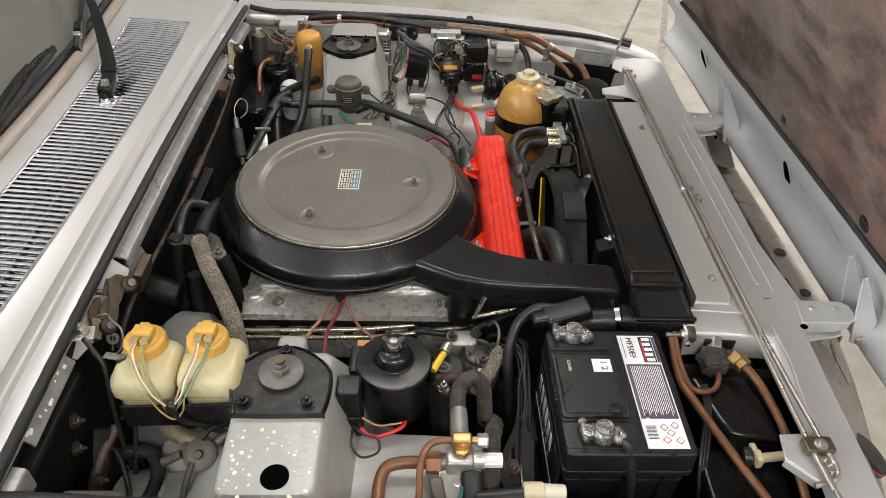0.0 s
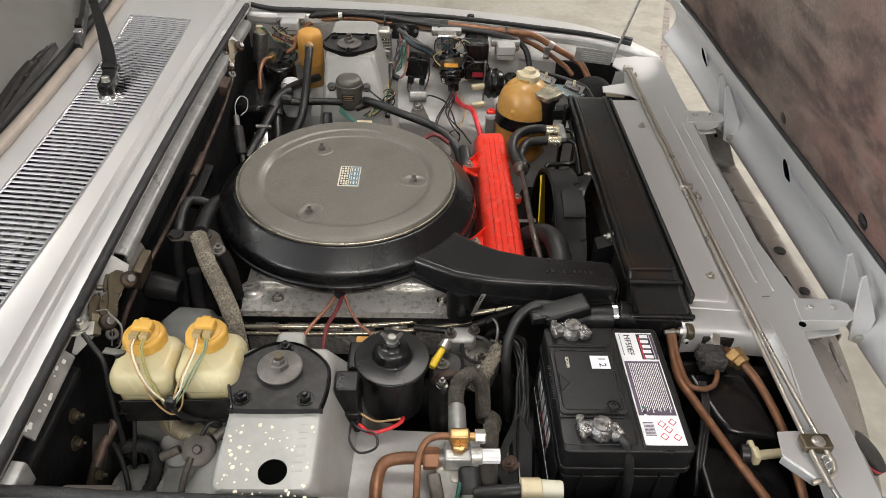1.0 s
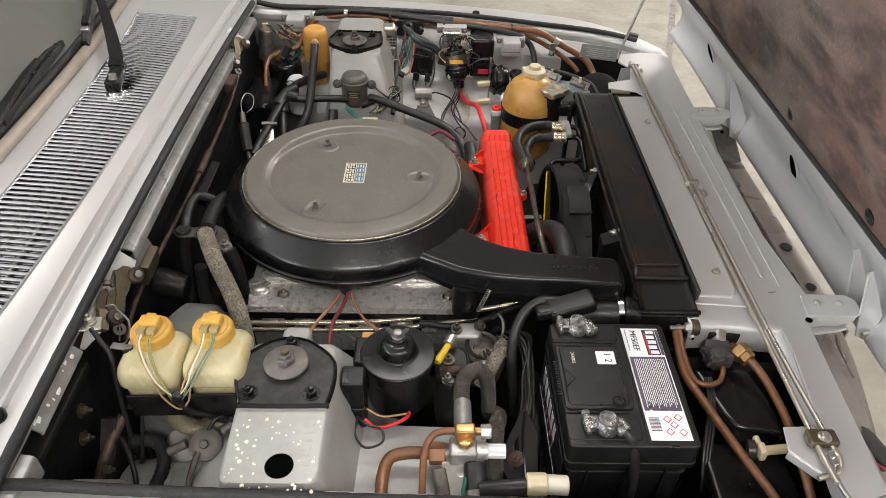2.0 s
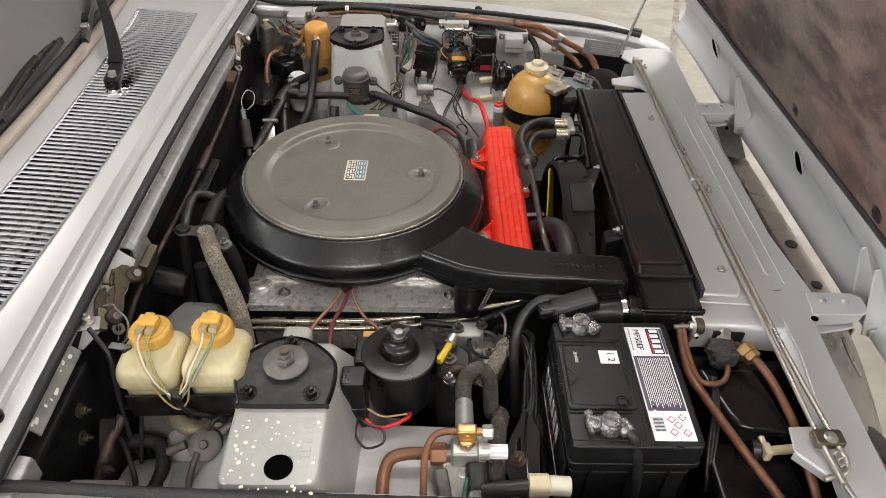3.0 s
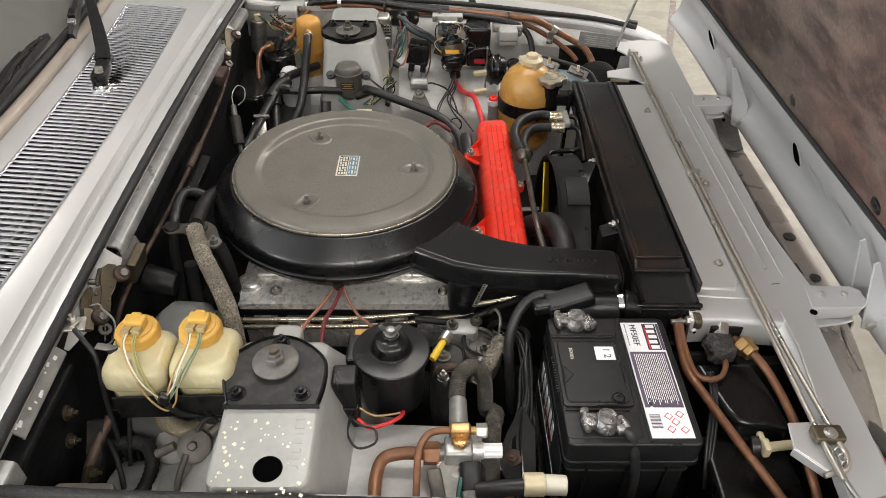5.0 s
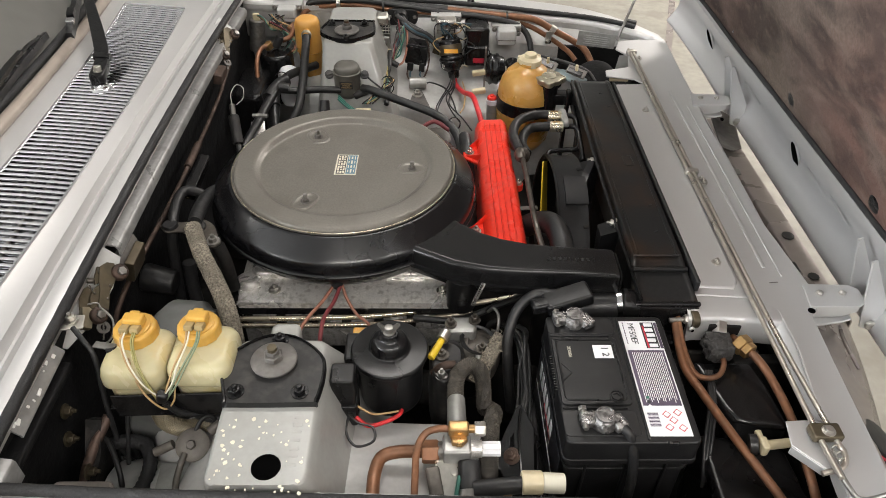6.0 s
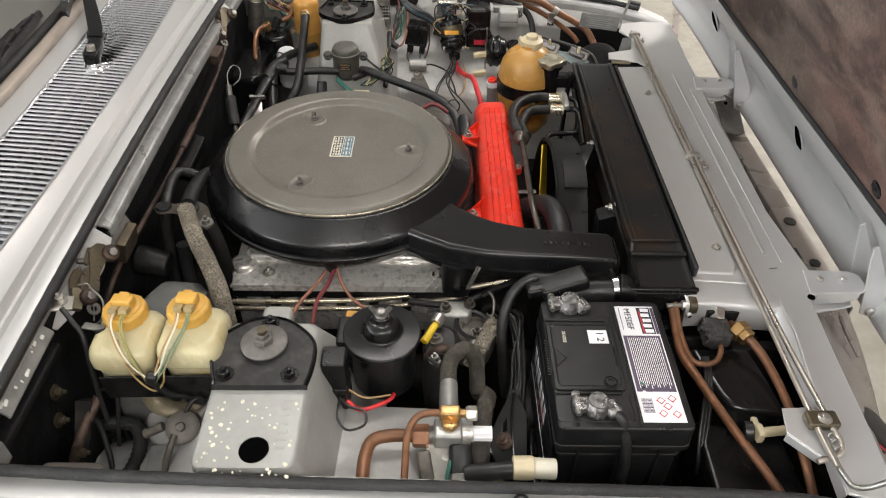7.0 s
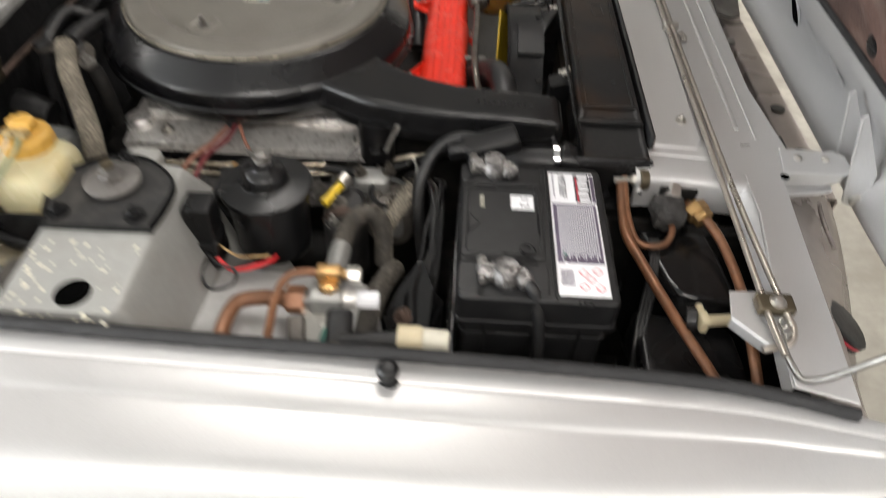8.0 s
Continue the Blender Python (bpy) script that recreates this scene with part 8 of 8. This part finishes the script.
cable("wiring_loom", [(-0.055, 0.62, 0.80), (-0.055, 0.57, 0.785), (-0.058, 0.50, 0.78), (-0.05, 0.44, 0.785), (-0.055, 0.40, 0.77)], 0.006, M_RUBBER, "black wiring loom beside the tower", "wiring loom", 10)
lg = thing("loom_grommet", (-0.028, 0.728, 0.84), "black rubber loom grommet in the wing", "grommet")
part("plate", rings(B(), [[(-0.026 + k * (x * 0.92), y, 0.846 + k * z) for x, z in rounded(0.088, 0.044, 0.018, 5)] for k, y in ((1.0, 0.742), (1.0, 0.728), (0.9, 0.725))]), M_RUBBER, lg)
for x in (-0.058, 0.006):
    part("screw", bolt(B(), (x, 0.727, 0.848), 0.005, 0.005, (0, -1, 0.1)), M_STEEL, lg)
part("boss", lathe(B(), (-0.030, 0.726, 0.850), [(0.020, 0), (0.018, 0.010), (0.014, 0.022)], (0.1, -1, 0.1), 22), M_RUBBER, lg)
bz = thing("ballast_resistor", (-0.072, 0.65, 0.78), "perforated plated ballast resistor", "resistor")
part("cap", box(B(), (-0.074, 0.662, 0.868), (0.032, 0.030, 0.026), (12, 0, 0), 0.007, 3), M_ZINC, bz)
part("frame", box(B(), (-0.073, 0.668, 0.835), (0.036, 0.018, 0.075), (12, 0, 0), 0.003), M_STEEL, bz)
for i in range(5):
    part("grille_bar", box(B(), (-0.087 + 0.0070 * i, 0.6535, 0.8435), (0.0026, 0.004, 0.026), (12, 0, 0), 0.0008), M_ZINC, bz)
for i in range(4):
    part("grille_bar", box(B(), (-0.073, 0.6535 - 0.0016 * (1.5 - i), 0.834 + 0.0070 * i), (0.034, 0.004, 0.0024), (12, 0, 0), 0.0008), M_ZINC, bz)
part("grille_back", box(B(), (-0.073, 0.6575, 0.8435), (0.033, 0.002, 0.028), (12, 0, 0)), M_BLACKINK, bz)
part("coil_window", box(B(), (-0.072, 0.648, 0.812), (0.031, 0.010, 0.034), (12, 0, 0), 0.004, 3), M_FERRULE, bz)
part("coil", cyl(B(), (-0.072, 0.643, 0.811), (-0.072, 0.637, 0.810), 0.010, 0.009, 18, 0.001), M_DULL, bz)
part("foot", box(B(), (-0.072, 0.640, 0.792), (0.038, 0.018, 0.006), bev=0.001), M_WHITEPL, bz)
cable("loom_wire", [(-0.070, 0.64, 0.790), (-0.066, 0.632, 0.775), (-0.064, 0.615, 0.76), (-0.068, 0.595, 0.75)], 0.003, M_RUBBER, "thin black wire under the resistor", "wire", 6)
cd = thing("condenser", (0.014, 0.60, 0.71), "dull metal condenser clipped on a bracket", "condenser")
part("can", cyl(B(), (-0.006, 0.594, 0.727), (0.038, 0.594, 0.727), 0.0150, seg=20, bev=0.002), M_FERRULE, cd)
part("strap", cyl(B(), (0.006, 0.594, 0.727), (0.022, 0.594, 0.727), 0.0162, seg=20), M_FERRULE, cd)
part("bracket", prism(B(), [(0.006, 0.58), (0.026, 0.58), (0.048, 0.49), (-0.008, 0.49)], 0.7115, 0.7145, 0.001), M_DULL, cd)
part("bolt", bolt(B(), (0.015, 0.553, 0.7145), 0.009, 0.010), M_ZINC, cd)
cable("condenser_wire", [(0.039, 0.594, 0.727), (0.052, 0.588, 0.731), (0.085, 0.55, 0.735), (0.102, 0.49, 0.735), (0.110, 0.43, 0.735)], 0.0022, M_RUBBER, "thin black condenser wire", "wire", 6)
WIRE_ENDS = ((0.062, 0.47, 0.083, 0.41), (0.075, 0.51, 0.064, 0.43), (0.094, 0.50, 0.125, 0.42), (0.088, 0.53, 0.098, 0.46))
for x1, y1, x2, y2 in WIRE_ENDS:
    cable("coil_wire", [(0.108, 0.63, 0.745), ((0.108 + x1) / 2 + 0.01, 0.59, 0.722), (x1, y1, 0.722), (x2, y2, 0.724), (x2 + 0.02, y2 - 0.05, 0.72)], 0.0018, M_RUBBER, "thin black wire over the wing", "wire", 6, group="coil wires")
solo("distributor_end", lathe(B(), (0.06, 0.305, 0.72), [(0.03, 0), (0.034, 0.012), (0.03, 0.026), (0.01, 0.03)], (0.2, -0.3, 1), 20), M_GRIME, "dull alloy distributor body", "distributor")
cable("ignition_lead", [(0.02, 0.30, 0.76), (0.055, 0.315, 0.775), (0.09, 0.295, 0.765)], 0.005, M_PINK, "dull maroon ignition lead", "lead", 8)
# pipes along the far inner wing
cable("refrigerant_pipe", [(-0.310, 0.650, 0.842), (-0.288, 0.690, 0.852), (-0.265, 0.736, 0.862), (-0.193, 0.738, 0.872), (-0.134, 0.738, 0.872), (-0.045, 0.738, 0.862), (0.075, 0.738, 0.853), (0.182, 0.738, 0.843), (0.29, 0.738, 0.828), (0.355, 0.735, 0.799), (0.415, 0.725, 0.762), (0.44, 0.71, 0.74)], 0.0066, M_COPPER, "thinner copper pipe along the inner wing", "pipe", 12, 8)
cable("refrigerant_pipe", [(0.088, 0.738, 0.864), (0.196, 0.738, 0.853), (0.303, 0.738, 0.844), (0.340, 0.738, 0.832), (0.376, 0.736, 0.812), (0.435, 0.728, 0.784), (0.462, 0.715, 0.768), (0.478, 0.69, 0.745), (0.482, 0.66, 0.73)], 0.0085, M_COPPER, "long copper pipe along the inner wing", "pipe", 14, 8)
solo("pipe_sleeve", tube(B(), [(-0.10, 0.745, 0.878), (0.02, 0.742, 0.868), (0.092, 0.739, 0.864)], 0.0098, 12, 4), M_RUBBER, "black sleeve over the copper pipe", "sleeve")
cable("wiring_loom", [(-0.284, 0.738, 0.845), (-0.272, 0.738, 0.868), (-0.245, 0.738, 0.881), (-0.119, 0.738, 0.884), (0.075, 0.732, 0.860), (0.181, 0.724, 0.852), (0.259, 0.72, 0.838), (0.297, 0.712, 0.817), (0.312, 0.69, 0.785), (0.312, 0.67, 0.75)], 0.0078, M_RUBBER, "black wiring loom along the inner wing", "wiring loom", 12, 8)
for x, z in ((-0.077, 0.872), (0.065, 0.858), (0.246, 0.842)):
    solo("pipe_tie", cyl(B(), (x, 0.736, z), (x + 0.005, 0.736, z), 0.0185, seg=16), M_RUBBER, "black tie round the pipes", "cable tie", "pipe ties")
solo("pipe_tie", cyl(B(), (-0.196, 0.738, 0.878), (-0.186, 0.738, 0.878), 0.0135, seg=16), M_ZINC, "plated clip round the loom", "clip")
pc = thing("pipe_clamp", (0.355, 0.67, 0.80), "plated clamp on the copper pipe", "clamp")
part("band", cyl(B(), (0.366, 0.737, 0.817), (0.379, 0.735, 0.810), 0.0122, seg=18), M_ZINC, pc)
part("tab", box(B(), (0.362, 0.722, 0.798), (0.016, 0.004, 0.034), bev=0.001), M_ZINC, pc)
part("bolt", bolt(B(), (0.360, 0.718, 0.790), 0.005, 0.006, (0, -1, 0.2)), M_ZINC, pc)
tg = thing("chassis_plate", (0.488, 0.69, 0.79), "thin silver metal plate riveted on the wing", "plate")
part("sheet", box(B(), (0.485, 0.698, 0.803), (0.100, 0.002, 0.036), (-8, 5, -4)), M_FERRULE, tg)
for k in range(5):
    part("print_line", box(B(), (0.485, 0.6945 + 0.0007 * k, 0.792 + 0.0052 * k), (0.07 - 0.012 * (k % 2), 0.001, 0.0014), (-8, 5, -4)), M_BAY, tg)
bp = thing("blue_bracket", (0.38, 0.52, 0.78), "pale blue plastic bracket with yellowed clips", "bracket")
part("sheet", prism(B(), [(0.300, 0.525), (0.335, 0.545), (0.405, 0.520), (0.425, 0.478), (0.395, 0.455), (0.360, 0.490)], 0.795, 0.800, 0.002), M_BLUEPL, bp)
for x, y in ((0.334, 0.532), (0.398, 0.492)):
    part("clip_plate", box(B(), (x, y, 0.812), (0.048, 0.024, 0.003), (28, 10, -28), 0.001), M_DULL, bp)
    part("clip_recess", box(B(), (x - 0.004, y - 0.003, 0.814), (0.036, 0.013, 0.002), (28, 10, -28), 0.001), M_BLACK, bp)
    part("peg", cyl(B(), (x, y, 0.813), (x, y + 0.002, 0.829), 0.0042, 0.0034, 10, 0.001), M_WHITEPL, bp)
cable("edge_strip", [(0.300, 0.560, 0.822), (0.36, 0.548, 0.815), (0.425, 0.512, 0.806), (0.445, 0.48, 0.79)], 0.0050, M_RUBBER, "black rubber edge strip", "strip", 8)
for x, y, r in ((0.470, 0.600, 0.055), (0.555, 0.575, 0.050)):
    solo("headlamp_bowl", lathe(B(), (x, y, 0.735), [(0.030, -0.05), (r * 0.9, -0.01), (r, 0.0), (r * 1.04, 0.004), (r, 0.010), (r * 0.85, 0.018), (0.020, 0.028)], (-0.35, -0.45, 0.8), 32), M_BULK, "black plastic back of a headlamp", "headlamp", "headlamp backs")
# black slabs put in for the shaded openings beside the headlamp backs
solo("wing_opening", prism(B(), [(0.385, 0.748), (0.585, 0.735), (0.585, 0.722), (0.40, 0.733)], 0.700, 0.770, 0.004), M_BULK, "black slab standing in for the shaded wing opening", "liner")
solo("headlamp_recess", prism(B(), [(0.41, 0.50), (0.53, 0.485), (0.60, 0.52), (0.62, 0.66), (0.50, 0.67), (0.42, 0.64)], 0.70, 0.722, 0.004), M_BULK, "black panel added as the shade below the headlamp backs", "panel")
solo("far_slam_connector", cyl(B(), (0.485, 0.51, 0.788), (0.53, 0.505, 0.79), 0.008, seg=12, bev=0.002), M_WHITEPL, "pale connector beside the panel", "connector")
solo("strap_by_tank", box(B(), (0.366, 0.40, 0.70), (0.008, 0.02, 0.22), bev=0.002), M_BLACK, "black steel strap beside the radiator", "strap")

# rear: wipers
wp = thing("wiper", (-0.550, 0.102, 0.965), "black wiper arm on a chrome spindle", "wiper")
spindle = part("spindle", lathe(B(), (-0.548, 0.096, 0.957), [(0.024, 0), (0.023, 0.004), (0.017, 0.009), (0.0145, 0.012), (0.0145, 0.018)], seg=28), M_CHROME, wp, "chrome wiper spindle")
part("spindle_bush", lathe(B(), (-0.548, 0.098, 0.973), [(0.0135, 0), (0.0135, 0.010), (0.012, 0.014)], (0, 0.15, 1), 22), M_PLASTIC, wp)
part("nut", hexnut(lathe(B(), (-0.546, 0.102, 0.993), [(0.0085, 0), (0.0085, 0.002)], (0, 0.15, 1), 16), (-0.546, 0.102, 0.995), 0.0072, 0.008, (0, 0.15, 1)), M_ZINC, wp)
part("head", rings(B(), [[(x - w, y, z - 0.012), (x - w, y, z), (x - w + 0.003, y, z + 0.003), (x + w - 0.003, y, z + 0.003), (x + w, y, z), (x + w, y, z - 0.012)] for x, y, z, w in ((-0.547, 0.086, 0.988, 0.009), (-0.547, 0.092, 0.990, 0.0135), (-0.548, 0.120, 0.995, 0.0135), (-0.551, 0.142, 1.000, 0.0125))]), M_PLASTIC, wp)
arm = part("arm", rings(B(), [[(x - w, y, z - 0.004), (x - w, y, z + 0.008), (x - w + 0.003, y, z + 0.010), (x + w - 0.003, y, z + 0.010), (x + w, y, z + 0.008), (x + w, y, z - 0.004)] for x, y, z, w in ((-0.551, 0.138, 0.994, 0.0125), (-0.556, 0.160, 1.002, 0.0135), (-0.582, 0.22, 1.016, 0.0125), (-0.624, 0.31, 1.034, 0.0105), (-0.672, 0.40, 1.052, 0.008), (-0.745, 0.55, 1.082, 0.005))]), M_PLASTIC, wp)
part("hinge", cyl(B(), (-0.566, 0.146, 0.999), (-0.537, 0.146, 0.999), 0.0075, seg=14), M_PLASTIC, wp)
part("spring_slot", box(B(), (-0.549, 0.128, 0.9985), (0.013, 0.018, 0.001), (8, 0, 0)), M_HOLE_SHADE, arm)
blade = part("blade", rings(B(), [[(x - 0.009, y, z - 0.008), (x - 0.005, y, z + 0.006), (x + 0.005, y, z + 0.006), (x + 0.009, y, z - 0.008)] for x, y, z in ((-0.650, 0.245, 0.995), (-0.674, 0.333, 1.006), (-0.694, 0.406, 1.013), (-0.73, 0.55, 1.03))]), M_RUBBER, wp, "black wiper blade with a chrome clip")
part("blade_clip", box(B(), (-0.660, 0.283, 1.009), (0.016, 0.016, 0.010), (5, 0, 14), 0.002), M_CHROME, blade)
part("blade_clip", box(B(), (-0.668, 0.312, 1.014), (0.014, 0.032, 0.012), (5, 0, 14), 0.002), M_PLASTIC, blade)
solo("rear_bump_stop", lathe(B(), (-0.455, 0.735, 0.905), [(0.012, 0), (0.012, 0.010), (0.008, 0.012), (0.008, 0.03), (0.010, 0.032), (0.010, 0.05), (0.004, 0.052)], seg=18), M_PLASTIC, "black rubber bonnet stop on the scuttle corner", "bump stop")
solo("rear_bump_stop", lathe(B(), (-0.447, -0.60, 0.925), [(0.011, 0), (0.011, 0.010), (0.007, 0.016), (0.003, 0.018)], seg=18), M_PLASTIC, "black rubber bonnet stop on the scuttle", "bump stop")
solo("flange_block", box(B(), (-0.394, 0.30, 0.890), (0.018, 0.05, 0.022), (0, 10, 0), 0.003), M_RUSTY, "rust-stained steel block on the bulkhead flange", "bracket")

# second wiper, lying on the glass
wb = thing("second_wiper", (-0.672, 0.05, 1.0), "black wiper blade lying on the windscreen", "wiper")
blade = part("blade", rings(B(), [[(x - 0.005, y, z - 0.006), (x - 0.003, y, z + 0.005), (x + 0.003, y, z + 0.005), (x + 0.005, y, z - 0.006)] for x, y, z in ((-0.655, -0.08, 1.004), (-0.659, -0.03, 1.006), (-0.669, 0.094, 1.011), (-0.677, 0.201, 1.012), (-0.678, 0.215, 1.011))]), M_RUBBER, wb)
part("arm", rings(B(), [[(x - w, y, z - 0.003), (x - w, y, z + 0.006), (x + w, y, z + 0.006), (x + w, y, z - 0.003)] for x, y, z, w in ((-0.652, -0.12, 1.012, 0.008), (-0.661, -0.048, 1.016, 0.007), (-0.671, 0.053, 1.021, 0.005), (-0.675, 0.11, 1.021, 0.004))]), M_BLACK, wb)
part("bridge", tube(B(), [(-0.664, 0.02, 1.014), (-0.671, 0.06, 1.019), (-0.675, 0.11, 1.021), (-0.678, 0.15, 1.020), (-0.678, 0.185, 1.016)], 0.0035, 6, 4), M_BLACK, blade)
for y in (0.02, 0.075, 0.145, 0.19):
    part("claw", box(B(), (-0.664 - 0.075 * y, y, 1.014), (0.010, 0.012, 0.008), (0, 20, 8), 0.002), M_BLACK, blade)
# fine wiring and clips along the far side
j = random.uniform
for k in range(9):
    m = (M_TAN, M_RUBBER, M_BLUEW, M_RUBBER, M_RUBBER, M_RUBBER, M_BLUEW, M_RUBBER, M_WHITEPL)[k]
    x0 = 0.098 + 0.004 * k
    cable("coil_wire", [(x0, 0.668, 0.842), (x0 + j(-0.02, 0.03), 0.660, 0.858), (x0 + j(-0.05, 0.04), 0.664, 0.842 + j(-0.02, 0.01)), (x0 + j(-0.06, 0.05), 0.650, 0.80 + j(-0.02, 0.02)), (x0 + j(-0.04, 0.05), 0.63, 0.755)], 0.0016, m, "thin wire looping round the coil", "wire", 6, group="coil loop wires")
for k in range(8):
    m = (M_RUBBER, M_TAN, M_GREENW, M_RUBBER, M_SALMON, M_RUBBER, M_SAGE, M_RUBBER)[k]
    cable("loom_wire", [(-0.36 + 0.006 * k, 0.672, 0.872), (-0.345 + j(-0.01, 0.03), 0.66, 0.858 + j(-0.01, 0.01)), (-0.325 + j(-0.02, 0.03), 0.648, 0.838 + j(-0.012, 0.012)), (-0.30 + j(-0.02, 0.02), 0.632, 0.812 + j(-0.01, 0.01)), (-0.315 + j(-0.02, 0.02), 0.60, 0.80)], 0.0016, m, "thin wire in the rear corner", "wire", 6, group="rear corner wires")
for k in range(7):
    m = (M_RUBBER, M_RUBBER, M_TAN, M_RUBBER, M_GREENW, M_RUBBER, M_OLIVE)[k]
    cable("loom_wire", [(-0.058 + j(-0.006, 0.006), 0.56, 0.788), (-0.062 + j(-0.012, 0.012), 0.50, 0.792), (-0.05 + j(-0.012, 0.012), 0.455, 0.80), (-0.07 + j(-0.012, 0.012), 0.415, 0.79), (-0.10 + j(-0.015, 0.015), 0.375, 0.785)], 0.0018, m, "thin wire beside the far tower", "wire", 6, group="tower wires")
for x, y, z, r in ((-0.055, 0.46, 0.795, 0.014), (-0.052, 0.428, 0.797, 0.013), (0.10, 0.31, 0.772, 0.014), (-0.30, 0.45, 0.808, 0.014)):
    solo("cable_tie", lathe(B(), (x, y, z), [(r, -0.002), (r + 0.0016, -0.002), (r + 0.0016, 0.002), (r, 0.002)], (0.3, -1, 0.3), 18, cap=False), M_PLASTIC, "black tie round the hose", "cable tie", "hose ties")
for x, y in ((0.235, 0.655), (0.262, 0.655), (0.275, 0.655)):
    solo("wing_screw", bolt(B(), (x, 0.690, 0.822), 0.0048, 0.006, (0, -1, 0.2)), M_DULL, "dark screw in the inner wing", "screw", "wing screws")
# frayed yarn on the pale hose
bm = B()
for k in range(110):
    t = j(0, 1)
    c = Vector((0.115 + 0.04 * t, -0.385 + 0.055 * t, 0.735 + 0.035 * t)) + Vector((j(-0.010, 0.010), j(-0.010, 0.004), 0.010))
    e = c + Vector((j(-0.010, 0.010), j(-0.012, 0.012), j(-0.002, 0.008)))
    tube(bm, [c, (c + e) / 2 + Vector((0, 0, 0.002)), e], 0.0006, 4, 1)
solo("frayed_yarn", bm, M_BRAID, "loose pale yarn on the frayed hose", "yarn", kind="stuff")
# lifting eye behind the pump
solo("lifting_eye", tube(B(), [(0.142, -0.255, 0.75), (0.150, -0.262, 0.765), (0.157, -0.275, 0.760), (0.155, -0.290, 0.742), (0.147, -0.285, 0.735)], 0.0028, 8, 5), M_STEEL, "small bent steel wire hook", "hook")
for k in range(5):
    cable("pump_lead", [(0.160 + 0.008 * k, -0.275, 0.74), (0.176 + 0.005 * k, -0.33, 0.775 + j(-0.008, 0.008)), (0.184 + j(-0.006, 0.008), -0.39, 0.77), (0.178 + j(-0.008, 0.008), -0.44, 0.75), (0.155 + j(-0.01, 0.01), -0.475, 0.72)], 0.0022 + 0.0006 * (k % 2), M_RUBBER if k != 2 else M_DULL, "thin black lead beside the battery", "lead", 8, group="battery side leads")

# hold-down blade beside the battery
hb2 = thing("battery_hold_down", (0.165, -0.50, 0.66), "black folded hold-down blade beside the battery", "bracket")
part("blade", rings(B(), [[(x, y, z) for x, y, z in ((0.172 + d, -0.452, 0.762), (0.150 + d, -0.492, 0.756), (0.135 + d, -0.522, 0.735), (0.160 + d, -0.566, 0.70), (0.182 + d, -0.566, 0.72), (0.186 + d, -0.487, 0.755))] for d in (0.0, 0.004)]), M_BLACK, hb2)
part("rib", tube(B(), [(0.174, -0.458, 0.762), (0.168, -0.50, 0.758), (0.170, -0.56, 0.722)], 0.002, 6, 3), M_BLACK, hb2)
